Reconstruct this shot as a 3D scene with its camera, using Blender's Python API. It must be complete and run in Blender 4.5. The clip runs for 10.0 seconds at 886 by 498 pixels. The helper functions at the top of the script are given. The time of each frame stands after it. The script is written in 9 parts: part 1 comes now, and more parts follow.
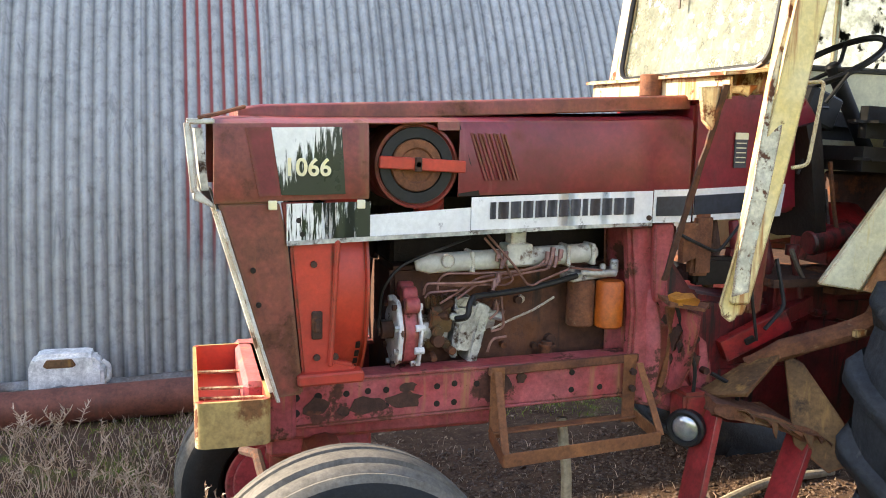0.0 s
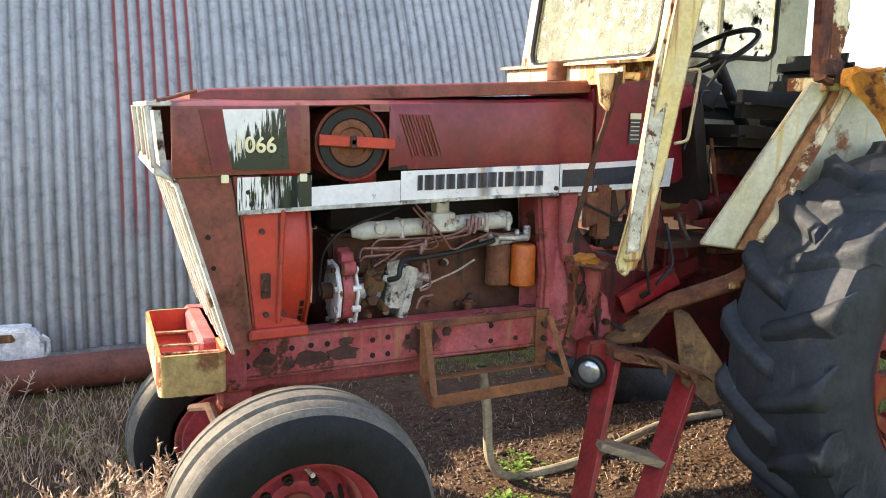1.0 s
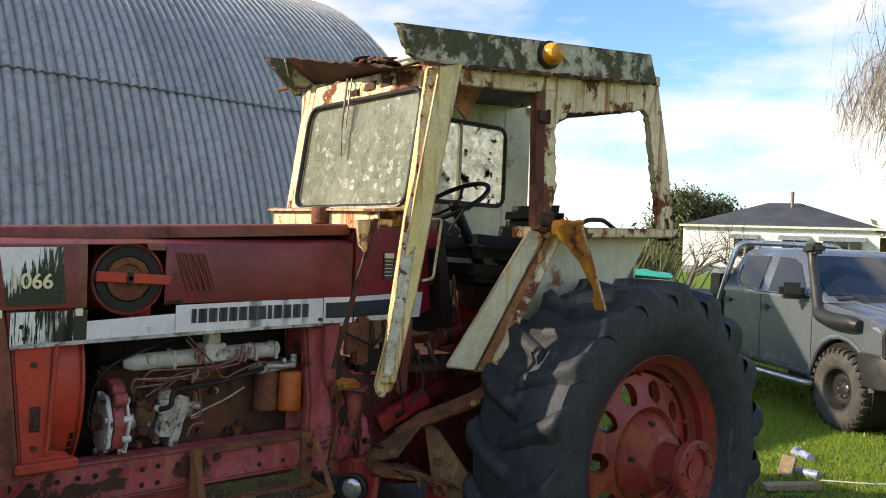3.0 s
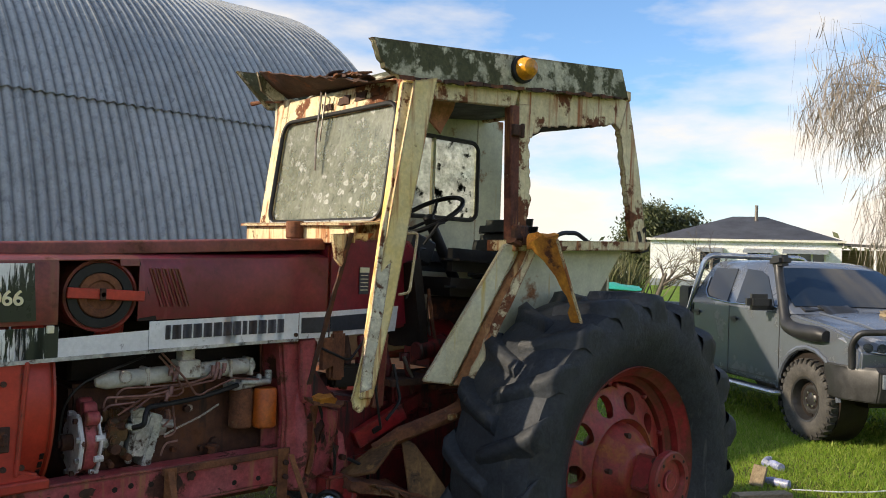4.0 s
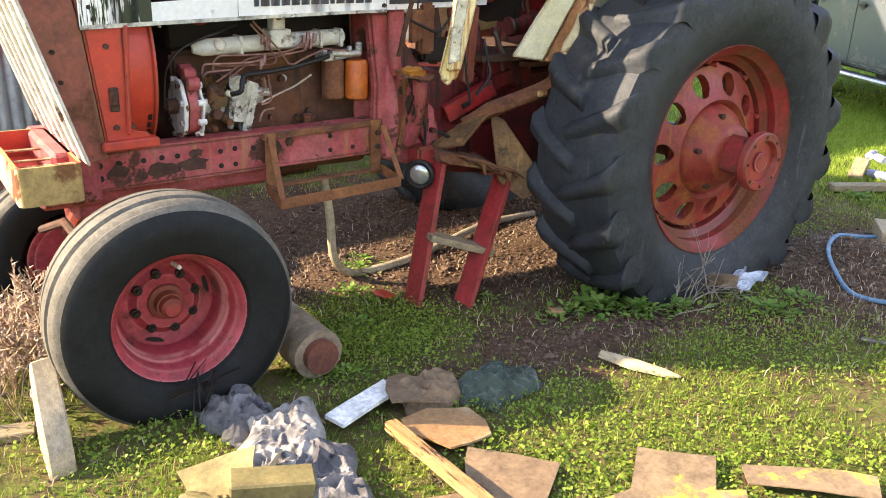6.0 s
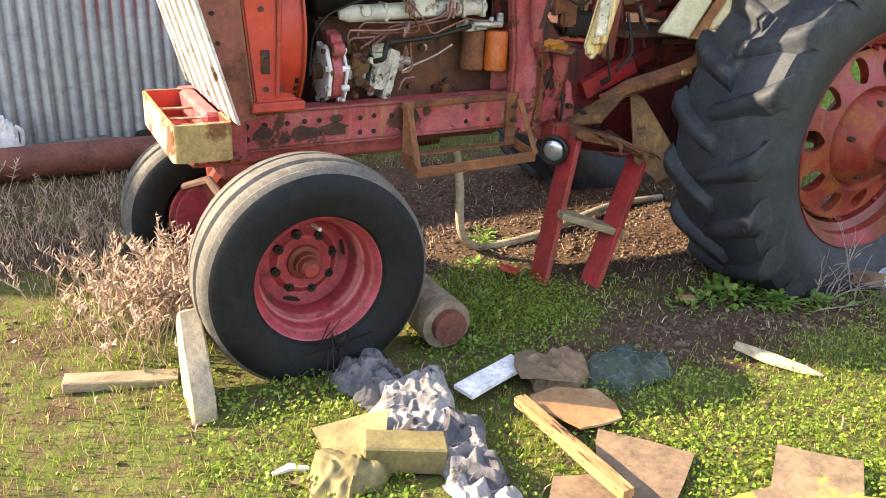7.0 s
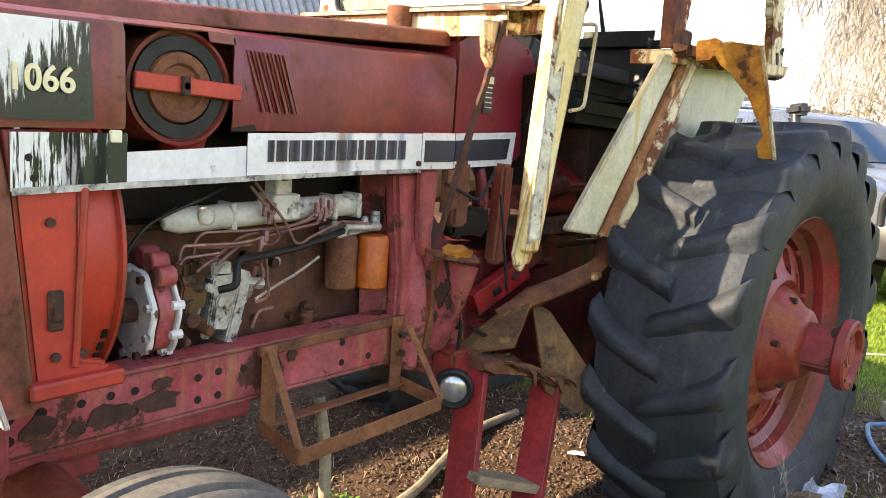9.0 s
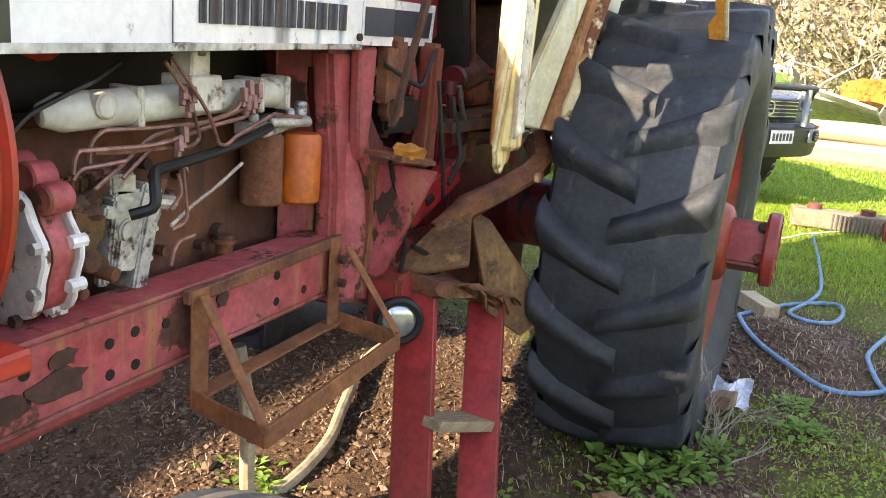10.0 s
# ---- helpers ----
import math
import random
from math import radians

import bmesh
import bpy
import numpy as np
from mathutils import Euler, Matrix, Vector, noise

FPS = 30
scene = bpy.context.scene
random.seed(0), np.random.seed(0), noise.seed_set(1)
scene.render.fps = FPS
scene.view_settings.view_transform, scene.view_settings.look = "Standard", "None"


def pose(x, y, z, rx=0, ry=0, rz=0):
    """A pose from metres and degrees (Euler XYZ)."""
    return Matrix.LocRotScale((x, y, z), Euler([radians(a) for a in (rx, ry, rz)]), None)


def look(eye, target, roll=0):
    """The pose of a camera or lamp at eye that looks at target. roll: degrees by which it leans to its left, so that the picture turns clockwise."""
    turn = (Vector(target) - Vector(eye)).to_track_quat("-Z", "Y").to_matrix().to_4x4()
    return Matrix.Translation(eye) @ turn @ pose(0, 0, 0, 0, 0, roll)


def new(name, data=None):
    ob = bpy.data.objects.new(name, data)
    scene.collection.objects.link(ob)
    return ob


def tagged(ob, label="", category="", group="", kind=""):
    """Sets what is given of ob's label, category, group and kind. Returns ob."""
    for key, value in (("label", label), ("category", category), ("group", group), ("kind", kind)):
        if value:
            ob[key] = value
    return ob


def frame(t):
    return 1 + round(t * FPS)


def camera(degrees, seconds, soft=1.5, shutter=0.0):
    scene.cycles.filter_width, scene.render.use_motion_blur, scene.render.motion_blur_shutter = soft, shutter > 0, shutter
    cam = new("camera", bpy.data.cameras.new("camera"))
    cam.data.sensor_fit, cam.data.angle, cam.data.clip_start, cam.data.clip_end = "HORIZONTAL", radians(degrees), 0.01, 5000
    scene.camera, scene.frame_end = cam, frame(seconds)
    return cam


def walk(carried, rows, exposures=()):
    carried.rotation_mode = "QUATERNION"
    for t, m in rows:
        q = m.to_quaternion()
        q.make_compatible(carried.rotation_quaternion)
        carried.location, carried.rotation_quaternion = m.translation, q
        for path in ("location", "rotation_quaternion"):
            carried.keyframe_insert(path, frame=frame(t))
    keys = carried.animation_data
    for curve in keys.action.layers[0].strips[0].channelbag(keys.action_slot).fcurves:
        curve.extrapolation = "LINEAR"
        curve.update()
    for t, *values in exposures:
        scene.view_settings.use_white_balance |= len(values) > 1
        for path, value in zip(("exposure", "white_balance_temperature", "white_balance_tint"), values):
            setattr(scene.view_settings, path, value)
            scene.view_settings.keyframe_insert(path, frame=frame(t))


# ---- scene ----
cam = camera(56.4, 10.0, 0.95)
PATH = [
    (0, (0.384, -0.225, 1.57), (0.975, 1.666, 1.291), 1.5),
    (0.5, (0.339, -0.414, 1.561), (1.024, 1.44, 1.255), 1.3),
    (1, (0.237, -0.542, 1.571), (1.007, 1.276, 1.251), 1.4),
    (1.5, (0.058, -0.617, 1.6), (1.048, 1.097, 1.317), 1.6),
    (2, (0.004, -0.699, 1.617), (1.192, 0.89, 1.358), 2.4),
    (2.5, (0.028, -0.825, 1.618), (1.272, 0.736, 1.495), 2.5),
    (2.7, (0.029, -0.84, 1.622), (1.278, 0.72, 1.563), 2.5),
    (3.8, (-0.012, -0.804, 1.627), (1.312, 0.695, 1.677), 2.1),
    (4, (0.0, -0.812, 1.617), (1.327, 0.684, 1.658), 2.0),
    (4.5, (0.031, -0.854, 1.586), (1.361, 0.639, 1.591), 2.0),
    (5, (0.045, -0.866, 1.555), (1.36, 0.613, 1.264), 1.9),
    (5.5, (0.048, -0.865, 1.546), (1.313, 0.592, 1.021), 2.2),
    (6, (0.034, -0.863, 1.525), (1.121, 0.672, 0.846), 2.0),
    (6.2, (0.017, -0.857, 1.519), (1.031, 0.703, 0.786), 1.7),
    (7.3, (-0.116, -0.66, 1.485), (0.745, 0.998, 0.77), 3.0),
    (7.5, (-0.145, -0.526, 1.49), (0.729, 1.14, 0.81), 2.9),
    (8, (-0.121, -0.251, 1.441), (0.984, 1.286, 0.796), 4.6),
    (8.5, (0.007, 0.148, 1.374), (1.367, 1.514, 0.843), 2.5),
    (9, (0.028, 0.491, 1.429), (1.514, 1.795, 1.128), 3.9),
    (9.5, (0.012, 0.824, 1.41), (1.645, 1.939, 1.108), 4.6),
    (10, (0.154, 1.209, 1.301), (1.925, 2.005, 0.82), 4.7),
]
walk(cam, [(t, look(eye, target, roll)) for t, eye, target, roll in PATH],
     [(0, 1.80, 7000, 13), (0.5, 1.68, 7000, 13), (1, 1.76, 7000, 13), (1.5, 1.66, 7000, 13), (2, 1.22, 7000, 13), (2.7, 0.72, 6900, 12), (3.8, 0.32, 6800, 11), (4.5, 0.44, 6800, 11), (5, 1.12, 7100, 13),
      (5.5, 1.72, 7400, 14), (6.2, 2.05, 7500, 14), (7.3, 2.10, 7400, 14), (8, 2.28, 7400, 14), (8.5, 2.32, 7400, 14), (9, 1.82, 7300, 14), (9.5, 1.52, 7300, 14), (10, 2.10, 7500, 15)])

# ---- world, sun ----
SUN_DIR = Vector((-1.75, 1.0, 1.0)).normalized()      # from the ground towards the sun
world = bpy.data.worlds.new("sky_world")
scene.world = world
world.use_nodes = True
wn, wl = world.node_tree.nodes, world.node_tree.links
wn.clear()
w_out = wn.new("ShaderNodeOutputWorld")
w_bg = wn.new("ShaderNodeBackground")
w_sky = wn.new("ShaderNodeTexSky")
w_sky.sky_type, w_sky.sun_disc = "NISHITA", False
w_sky.sun_elevation = math.asin(SUN_DIR.z)
w_sky.sun_rotation = math.atan2(SUN_DIR.x, SUN_DIR.y)
w_sky.air_density, w_sky.dust_density, w_sky.ozone_density = 1.0, 0.6, 2.0
w_co = wn.new("ShaderNodeTexCoord")
w_map = wn.new("ShaderNodeMapping")
w_map.inputs["Scale"].default_value = (1.0, 1.0, 3.2)
w_map.inputs["Location"].default_value = (0.35, 0.1, 0.0)
w_noise = wn.new("ShaderNodeTexNoise")
w_noise.inputs["Scale"].default_value, w_noise.inputs["Detail"].default_value = 2.3, 7
w_noise.inputs["Roughness"].default_value = 0.55
w_ramp = wn.new("ShaderNodeValToRGB")
w_ramp.color_ramp.elements[0].position, w_ramp.color_ramp.elements[1].position = 0.47, 0.66
w_sep = wn.new("ShaderNodeSeparateXYZ")
w_low = wn.new("ShaderNodeMapRange")                    # cloud bank towards the horizon
w_low.inputs["From Min"].default_value, w_low.inputs["From Max"].default_value = 0.05, 0.32
w_low.inputs["To Min"].default_value, w_low.inputs["To Max"].default_value = 0.20, 0.0
w_add = wn.new("ShaderNodeMath")
w_mix = wn.new("ShaderNodeMix")
w_mix.data_type = "RGBA"
w_mix.inputs["B"].default_value = (4.7, 4.4, 4.0, 1)
w_tint = wn.new("ShaderNodeMix")                       # deep winter blue between the clouds
w_tint.data_type, w_tint.blend_type = "RGBA", "MULTIPLY"
w_tint.inputs["Factor"].default_value = 1.0
w_tint.inputs["B"].default_value = (0.70, 0.88, 1.04, 1)
wl.new(w_co.outputs["Generated"], w_map.inputs["Vector"])
wl.new(w_map.outputs["Vector"], w_noise.inputs["Vector"])
wl.new(w_co.outputs["Generated"], w_sep.inputs["Vector"])
wl.new(w_sep.outputs["Z"], w_low.inputs["Value"])
wl.new(w_noise.outputs["Fac"], w_add.inputs[0])
wl.new(w_low.outputs["Result"], w_add.inputs[1])
wl.new(w_add.outputs["Value"], w_ramp.inputs["Fac"])
wl.new(w_ramp.outputs["Color"], w_mix.inputs["Factor"])
wl.new(w_sky.outputs["Color"], w_tint.inputs["A"])
wl.new(w_tint.outputs["Result"], w_mix.inputs["A"])
wl.new(w_mix.outputs["Result"], w_bg.inputs["Color"])
w_bg.inputs["Strength"].default_value = 0.185
wl.new(w_bg.outputs["Background"], w_out.inputs["Surface"])

sun = new("sun", bpy.data.lights.new("sun", "SUN"))
sun.data.energy, sun.data.angle, sun.data.color = 5.0, radians(0.6), (1.0, 0.87, 0.68)
sun.matrix_world = look(SUN_DIR * 40, (0, 0, 0))

# ---- materials ----
def surf(name, base, var=None, scale=6.0, rough=0.6, rough_var=0.15, metal=0.0, bump=0.15, bump_scale=60.0,
         spot=None, spot_scale=3.0, spot_at=0.6, spot_soft=0.08, spot_rough=0.9, streak=None, streak_at=0.6, spec=0.5, stretch=(1, 1, 1),
         rnd=0.0, sheen=0.0, fine=0.30, edge=None, edge_at=0.5):
    """A weathered surface: base and var mixed by noise, patches of spot (rust, lichen), streaks running down."""
    m = bpy.data.materials.new(name)
    m.use_nodes = True
    n, l = m.node_tree.nodes, m.node_tree.links
    b = n["Principled BSDF"]
    co = n.new("ShaderNodeTexCoord")
    mp = n.new("ShaderNodeMapping")
    mp.inputs["Scale"].default_value = stretch
    l.new(co.outputs["Object"], mp.inputs["Vector"])

    def noise_tex(s, d=6, r=0.6, vec=None):
        t = n.new("ShaderNodeTexNoise")
        t.inputs["Scale"].default_value, t.inputs["Detail"].default_value, t.inputs["Roughness"].default_value = s, d, r
        l.new((vec or mp).outputs["Vector"], t.inputs["Vector"])
        return t

    def mixed(fac, a, c):
        x = n.new("ShaderNodeMix")
        x.data_type = "RGBA"
        l.new(fac, x.inputs["Factor"])
        for key, value in (("A", a), ("B", c)):
            if isinstance(value, tuple):
                x.inputs[key].default_value = (*value, 1)
            else:
                l.new(value, x.inputs[key])
        return x.outputs["Result"]

    def ranged(sock, a, c, lo=0.0, hi=1.0):
        r = n.new("ShaderNodeMapRange")
        r.inputs["From Min"].default_value, r.inputs["From Max"].default_value = a, c
        r.inputs["To Min"].default_value, r.inputs["To Max"].default_value = lo, hi
        l.new(sock, r.inputs["Value"])
        return r.outputs["Result"]

    t1 = noise_tex(scale)
    t2 = noise_tex(bump_scale, 5, 0.65)
    var = var or tuple(c * 0.7 for c in base)
    col = mixed(ranged(t1.outputs["Fac"], 0.32, 0.68), base, var)
    grain = n.new("ShaderNodeMix")
    grain.data_type, grain.blend_type = "RGBA", "MULTIPLY"
    grain.inputs["Factor"].default_value = 1.0
    t3 = noise_tex(bump_scale * 0.22, 7, 0.72)
    gm = n.new("ShaderNodeMath")
    gm.operation = "MULTIPLY"
    l.new(ranged(t2.outputs["Fac"], 0.28, 0.72, 1 - fine, 1 + fine * 0.8), gm.inputs[0])
    l.new(ranged(t3.outputs["Fac"], 0.32, 0.62, 1 - fine * 1.3, 1 + fine * 0.35), gm.inputs[1])
    g = gm.outputs["Value"]
    l.new(col, grain.inputs["A"])
    cg = n.new("ShaderNodeCombineColor")
    for k in ("Red", "Green", "Blue"):
        l.new(g, cg.inputs[k])
    l.new(cg.outputs["Color"], grain.inputs["B"])
    col = grain.outputs["Result"]
    rsock = ranged(t1.outputs["Fac"], 0.3, 0.7, max(0.04, rough - rough_var), min(1.0, rough + rough_var))
    if rnd:
        oi = n.new("ShaderNodeObjectInfo")
        hs = n.new("ShaderNodeHueSaturation")
        l.new(ranged(oi.outputs["Random"], 0, 1, 1 - rnd, 1 + rnd), hs.inputs["Value"])
        l.new(col, hs.inputs["Color"])
        col = hs.outputs["Color"]
    if streak:
        sm = n.new("ShaderNodeMapping")
        sm.inputs["Scale"].default_value = (9, 9, 0.7)
        l.new(co.outputs["Object"], sm.inputs["Vector"])
        ts = noise_tex(2.2, 5, 0.6, sm)
        col = mixed(ranged(ts.outputs["Fac"], streak_at, streak_at + 0.12), col, streak)
    if spot:
        tp = noise_tex(spot_scale, 9, 0.68)
        f = ranged(tp.outputs["Fac"], spot_at - spot_soft / 2, spot_at + spot_soft / 2)
        spot2 = mixed(ranged(t2.outputs["Fac"], 0.35, 0.65), spot, tuple(c * 0.55 for c in spot))
        col = mixed(f, col, spot2)
        mr = n.new("ShaderNodeMix")
        l.new(f, mr.inputs["Factor"])
        l.new(rsock, mr.inputs["A"])
        mr.inputs["B"].default_value = spot_rough
        rsock = mr.outputs["Result"]
    if edge:                                              # paint lost along the edges of plates
        bv = n.new("ShaderNodeBevel")
        bv.samples = 4
        bv.inputs["Radius"].default_value = 0.016
        geo = n.new("ShaderNodeNewGeometry")
        dot = n.new("ShaderNodeVectorMath")
        dot.operation = "DOT_PRODUCT"
        l.new(bv.outputs["Normal"], dot.inputs[0])
        l.new(geo.outputs["Normal"], dot.inputs[1])
        te = noise_tex(7, 8, 0.7)
        ef = ranged(dot.outputs["Value"], 0.99, 0.80)
        mu = n.new("ShaderNodeMath")
        mu.operation = "MULTIPLY"
        l.new(ef, mu.inputs[0])
        l.new(ranged(te.outputs["Fac"], edge_at - 0.08, edge_at + 0.04), mu.inputs[1])
        col = mixed(mu.outputs["Value"], col, edge)
    l.new(col, b.inputs["Base Color"])
    l.new(rsock, b.inputs["Roughness"])
    b.inputs["Metallic"].default_value = metal
    b.inputs["Specular IOR Level"].default_value = spec
    if sheen:
        b.inputs["Sheen Weight"].default_value = sheen
    if bump:
        bp = n.new("ShaderNodeBump")
        bp.inputs["Strength"].default_value, bp.inputs["Distance"].default_value = bump, 0.01
        l.new(t2.outputs["Fac"], bp.inputs["Height"])
        l.new(bp.outputs["Normal"], b.inputs["Normal"])
    return m


RUST = (0.13, 0.045, 0.02)
ORANGE_RUST = (0.33, 0.11, 0.025)
M = {}
M["maroon"] = surf("faded_maroon_paint", (0.215, 0.020, 0.032), (0.145, 0.015, 0.020), 3.0, 0.36, 0.1, bump=0.06, fine=0.2, streak=(0.22, 0.045, 0.05), streak_at=0.62, spot=(0.13, 0.042, 0.022), spot_scale=2.4, spot_at=0.60, spot_soft=0.14, edge=(0.15, 0.05, 0.02), edge_at=0.46)
M["brown_red"] = surf("rusty_brown_red_paint", (0.21, 0.030, 0.024), (0.20, 0.058, 0.032), 3.5, 0.5, 0.12, bump=0.1, streak=(0.20, 0.065, 0.03), streak_at=0.56, spot=RUST, spot_scale=5, spot_at=0.60, edge=(0.20, 0.09, 0.045), edge_at=0.46)
M["red"] = surf("bright_red_paint", (0.52, 0.048, 0.024), (0.40, 0.034, 0.018), 2.5, 0.5, 0.12, bump=0.08, fine=0.15, spot=(0.12, 0.026, 0.014), spot_scale=6, spot_at=0.66, edge=(0.16, 0.05, 0.025), edge_at=0.5)
M["pink_red"] = surf("chalky_pink_red_paint", (0.44, 0.105, 0.115), (0.32, 0.040, 0.040), 5.0, 0.6, 0.12, bump=0.12, spot=(0.11, 0.040, 0.024), spot_scale=6.5, spot_at=0.59, spot_soft=0.04, streak=(0.32, 0.14, 0.06), streak_at=0.57, edge=(0.13, 0.045, 0.02), edge_at=0.45)
M["wheel_red"] = surf("weathered_wheel_red", (0.35, 0.038, 0.038), (0.20, 0.025, 0.020), 4.0, 0.5, 0.15, bump=0.15, streak=(0.17, 0.055, 0.026), streak_at=0.58, spot=(0.22, 0.07, 0.026), spot_scale=4, spot_at=0.54, spot_soft=0.12, edge=(0.11, 0.036, 0.018), edge_at=0.45)
M["rim_pink"] = surf("faded_pink_wheel_paint", (0.42, 0.048, 0.070), (0.28, 0.028, 0.034), 5.0, 0.55, 0.12, bump=0.08, spot=(0.16, 0.045, 0.03), spot_scale=7, spot_at=0.62, edge=(0.50, 0.18, 0.16), edge_at=0.48)
M["rust"] = surf("brown_rust", (0.25, 0.095, 0.038), (0.095, 0.036, 0.022), 7.0, 0.9, 0.08, bump=0.4, bump_scale=90, spot=(0.34, 0.22, 0.12), spot_scale=8, spot_at=0.63)
M["dark_rust"] = surf("dark_rusty_iron", (0.085, 0.036, 0.02), (0.035, 0.018, 0.013), 6.0, 0.85, 0.1, bump=0.4, spot=(0.19, 0.065, 0.026), spot_scale=6, spot_at=0.58)
M["orange_rust"] = surf("orange_flaking_rust", (0.62, 0.27, 0.025), (0.36, 0.12, 0.02), 12.0, 0.9, 0.08, bump=0.5, bump_scale=50, spot=(0.12, 0.04, 0.015), spot_scale=9, spot_at=0.58)
# Oily grime, and the black put into holes, slots and the shaded engine bay.
M["grime_and_void"] = surf("black_grime_and_void", (0.010, 0.008, 0.007), (0.024, 0.015, 0.010), 6.0, 0.6, 0.15, bump=0.3, spec=0.3)
# Near-black streaks paint the shade of the bay onto oily, rusty iron.
M["engine"] = surf("rusty_brown_engine_block", (0.135, 0.048, 0.022), (0.050, 0.020, 0.012), 4.0, 0.75, 0.12, bump=0.4, bump_scale=40, streak=(0.018, 0.011, 0.008), streak_at=0.58, spot=(0.20, 0.075, 0.030), spot_scale=5, spot_at=0.58)
M["cream"] = surf("peeling_cream_paint", (0.80, 0.70, 0.42), (0.66, 0.53, 0.29), 4.0, 0.55, 0.12, bump=0.14, fine=0.18, streak=(0.36, 0.12, 0.028), streak_at=0.51, spot=(0.19, 0.062, 0.022), spot_scale=6, spot_at=0.56, spot_soft=0.05, edge=(0.15, 0.05, 0.02), edge_at=0.37)
M["yellow_cream"] = surf("yellow_cream_paint", (0.76, 0.56, 0.17), (0.78, 0.66, 0.36), 4.0, 0.5, 0.12, bump=0.14, fine=0.15, streak=(0.38, 0.14, 0.03), streak_at=0.545, spot=(0.17, 0.06, 0.024), spot_scale=7, spot_at=0.645, spot_soft=0.05, edge=(0.14, 0.046, 0.018), edge_at=0.38)
M["pale_green"] = surf("pale_green_white_paint", (0.62, 0.62, 0.43), (0.52, 0.52, 0.36), 4.0, 0.45, 0.1, bump=0.05, fine=0.12, streak=(0.48, 0.36, 0.14), streak_at=0.64, spot=(0.30, 0.13, 0.05), spot_scale=4, spot_at=0.64, edge=(0.30, 0.13, 0.04), edge_at=0.44)
M["lichen"] = surf("lichen_covered_white_panel", (0.60, 0.57, 0.42), (0.44, 0.42, 0.30), 9.0, 0.85, 0.08, bump=0.4, spot=(0.095, 0.096, 0.045), spot_scale=5.5, spot_at=0.475, spot_soft=0.06, edge=(0.10, 0.05, 0.025), edge_at=0.40)
M["white_strip"] = surf("worn_white_decal_strip", (0.82, 0.82, 0.82), (0.70, 0.70, 0.71), 9.0, 0.3, 0.1, bump=0.03, fine=0.08, spot=(0.16, 0.14, 0.14), spot_scale=16, spot_at=0.66, spot_soft=0.08)
M["black_white"] = surf("peeling_black_over_white", (0.84, 0.84, 0.82), (0.74, 0.75, 0.72), 5, 0.3, 0.1, bump=0.05, fine=0.08)


def peel(m, x0, x1, z0=0.0, z1=0.0, low=0.0, high=0.0):
    """Black paint that comes off in runs, most of it left towards the rear and, from z0 to z1, lower down."""
    n, l = m.node_tree.nodes, m.node_tree.links
    b = n["Principled BSDF"]
    src = b.inputs["Base Color"].links[0].from_socket
    co = n.new("ShaderNodeTexCoord")
    mp = n.new("ShaderNodeMapping")
    mp.inputs["Scale"].default_value = (95, 95, 9)
    tx = n.new("ShaderNodeTexNoise")
    tx.inputs["Scale"].default_value, tx.inputs["Detail"].default_value, tx.inputs["Roughness"].default_value = 1.0, 7, 0.65
    sp = n.new("ShaderNodeSeparateXYZ")
    gr = n.new("ShaderNodeMapRange")
    gr.inputs["From Min"].default_value, gr.inputs["From Max"].default_value = x0, x1
    gr.inputs["To Min"].default_value, gr.inputs["To Max"].default_value = -0.06, 0.22
    ad = n.new("ShaderNodeMath")
    th = n.new("ShaderNodeMapRange")
    th.inputs["From Min"].default_value, th.inputs["From Max"].default_value = 0.53, 0.60
    mx = n.new("ShaderNodeMix")
    mx.data_type = "RGBA"
    mx.inputs["B"].default_value = (0.018, 0.026, 0.018, 1)
    l.new(co.outputs["Object"], mp.inputs["Vector"])
    l.new(mp.outputs["Vector"], tx.inputs["Vector"])
    l.new(co.outputs["Object"], sp.inputs["Vector"])
    l.new(sp.outputs["X"], gr.inputs["Value"])
    l.new(tx.outputs["Fac"], ad.inputs[0])
    l.new(gr.outputs["Result"], ad.inputs[1])
    gz = n.new("ShaderNodeMapRange")
    gz.inputs["From Min"].default_value, gz.inputs["From Max"].default_value = z0, z1 if z1 > z0 else z0 + 1
    gz.inputs["To Min"].default_value, gz.inputs["To Max"].default_value = low, high
    az = n.new("ShaderNodeMath")
    l.new(sp.outputs["Z"], gz.inputs["Value"])
    l.new(ad.outputs["Value"], az.inputs[0])
    l.new(gz.outputs["Result"], az.inputs[1])
    l.new(az.outputs["Value"], th.inputs["Value"])
    l.new(th.outputs["Result"], mx.inputs["Factor"])
    l.new(src, mx.inputs["A"])
    l.new(mx.outputs["Result"], b.inputs["Base Color"])


M["drip_panel"] = surf("black_paint_run_over_white", (0.84, 0.84, 0.82), (0.74, 0.75, 0.72), 5, 0.3, 0.1, bump=0.05, fine=0.08)
peel(M["black_white"], 0.62, 0.90)
peel(M["drip_panel"], 0.63, 0.82, 1.39, 1.575, 0.26, -0.13)
M["decal_dark"] = surf("faded_dark_lettering", (0.05, 0.045, 0.055), (0.085, 0.08, 0.09), 14, 0.6, 0.1, bump=0.03)
M["navy"] = surf("navy_stripe", (0.02, 0.025, 0.04), (0.03, 0.034, 0.05), 6, 0.45, 0.1, bump=0.03)
M["number"] = surf("pale_yellow_numerals", (0.82, 0.72, 0.40), (0.84, 0.80, 0.62), 16, 0.4, 0.1, bump=0.0, fine=0.08)
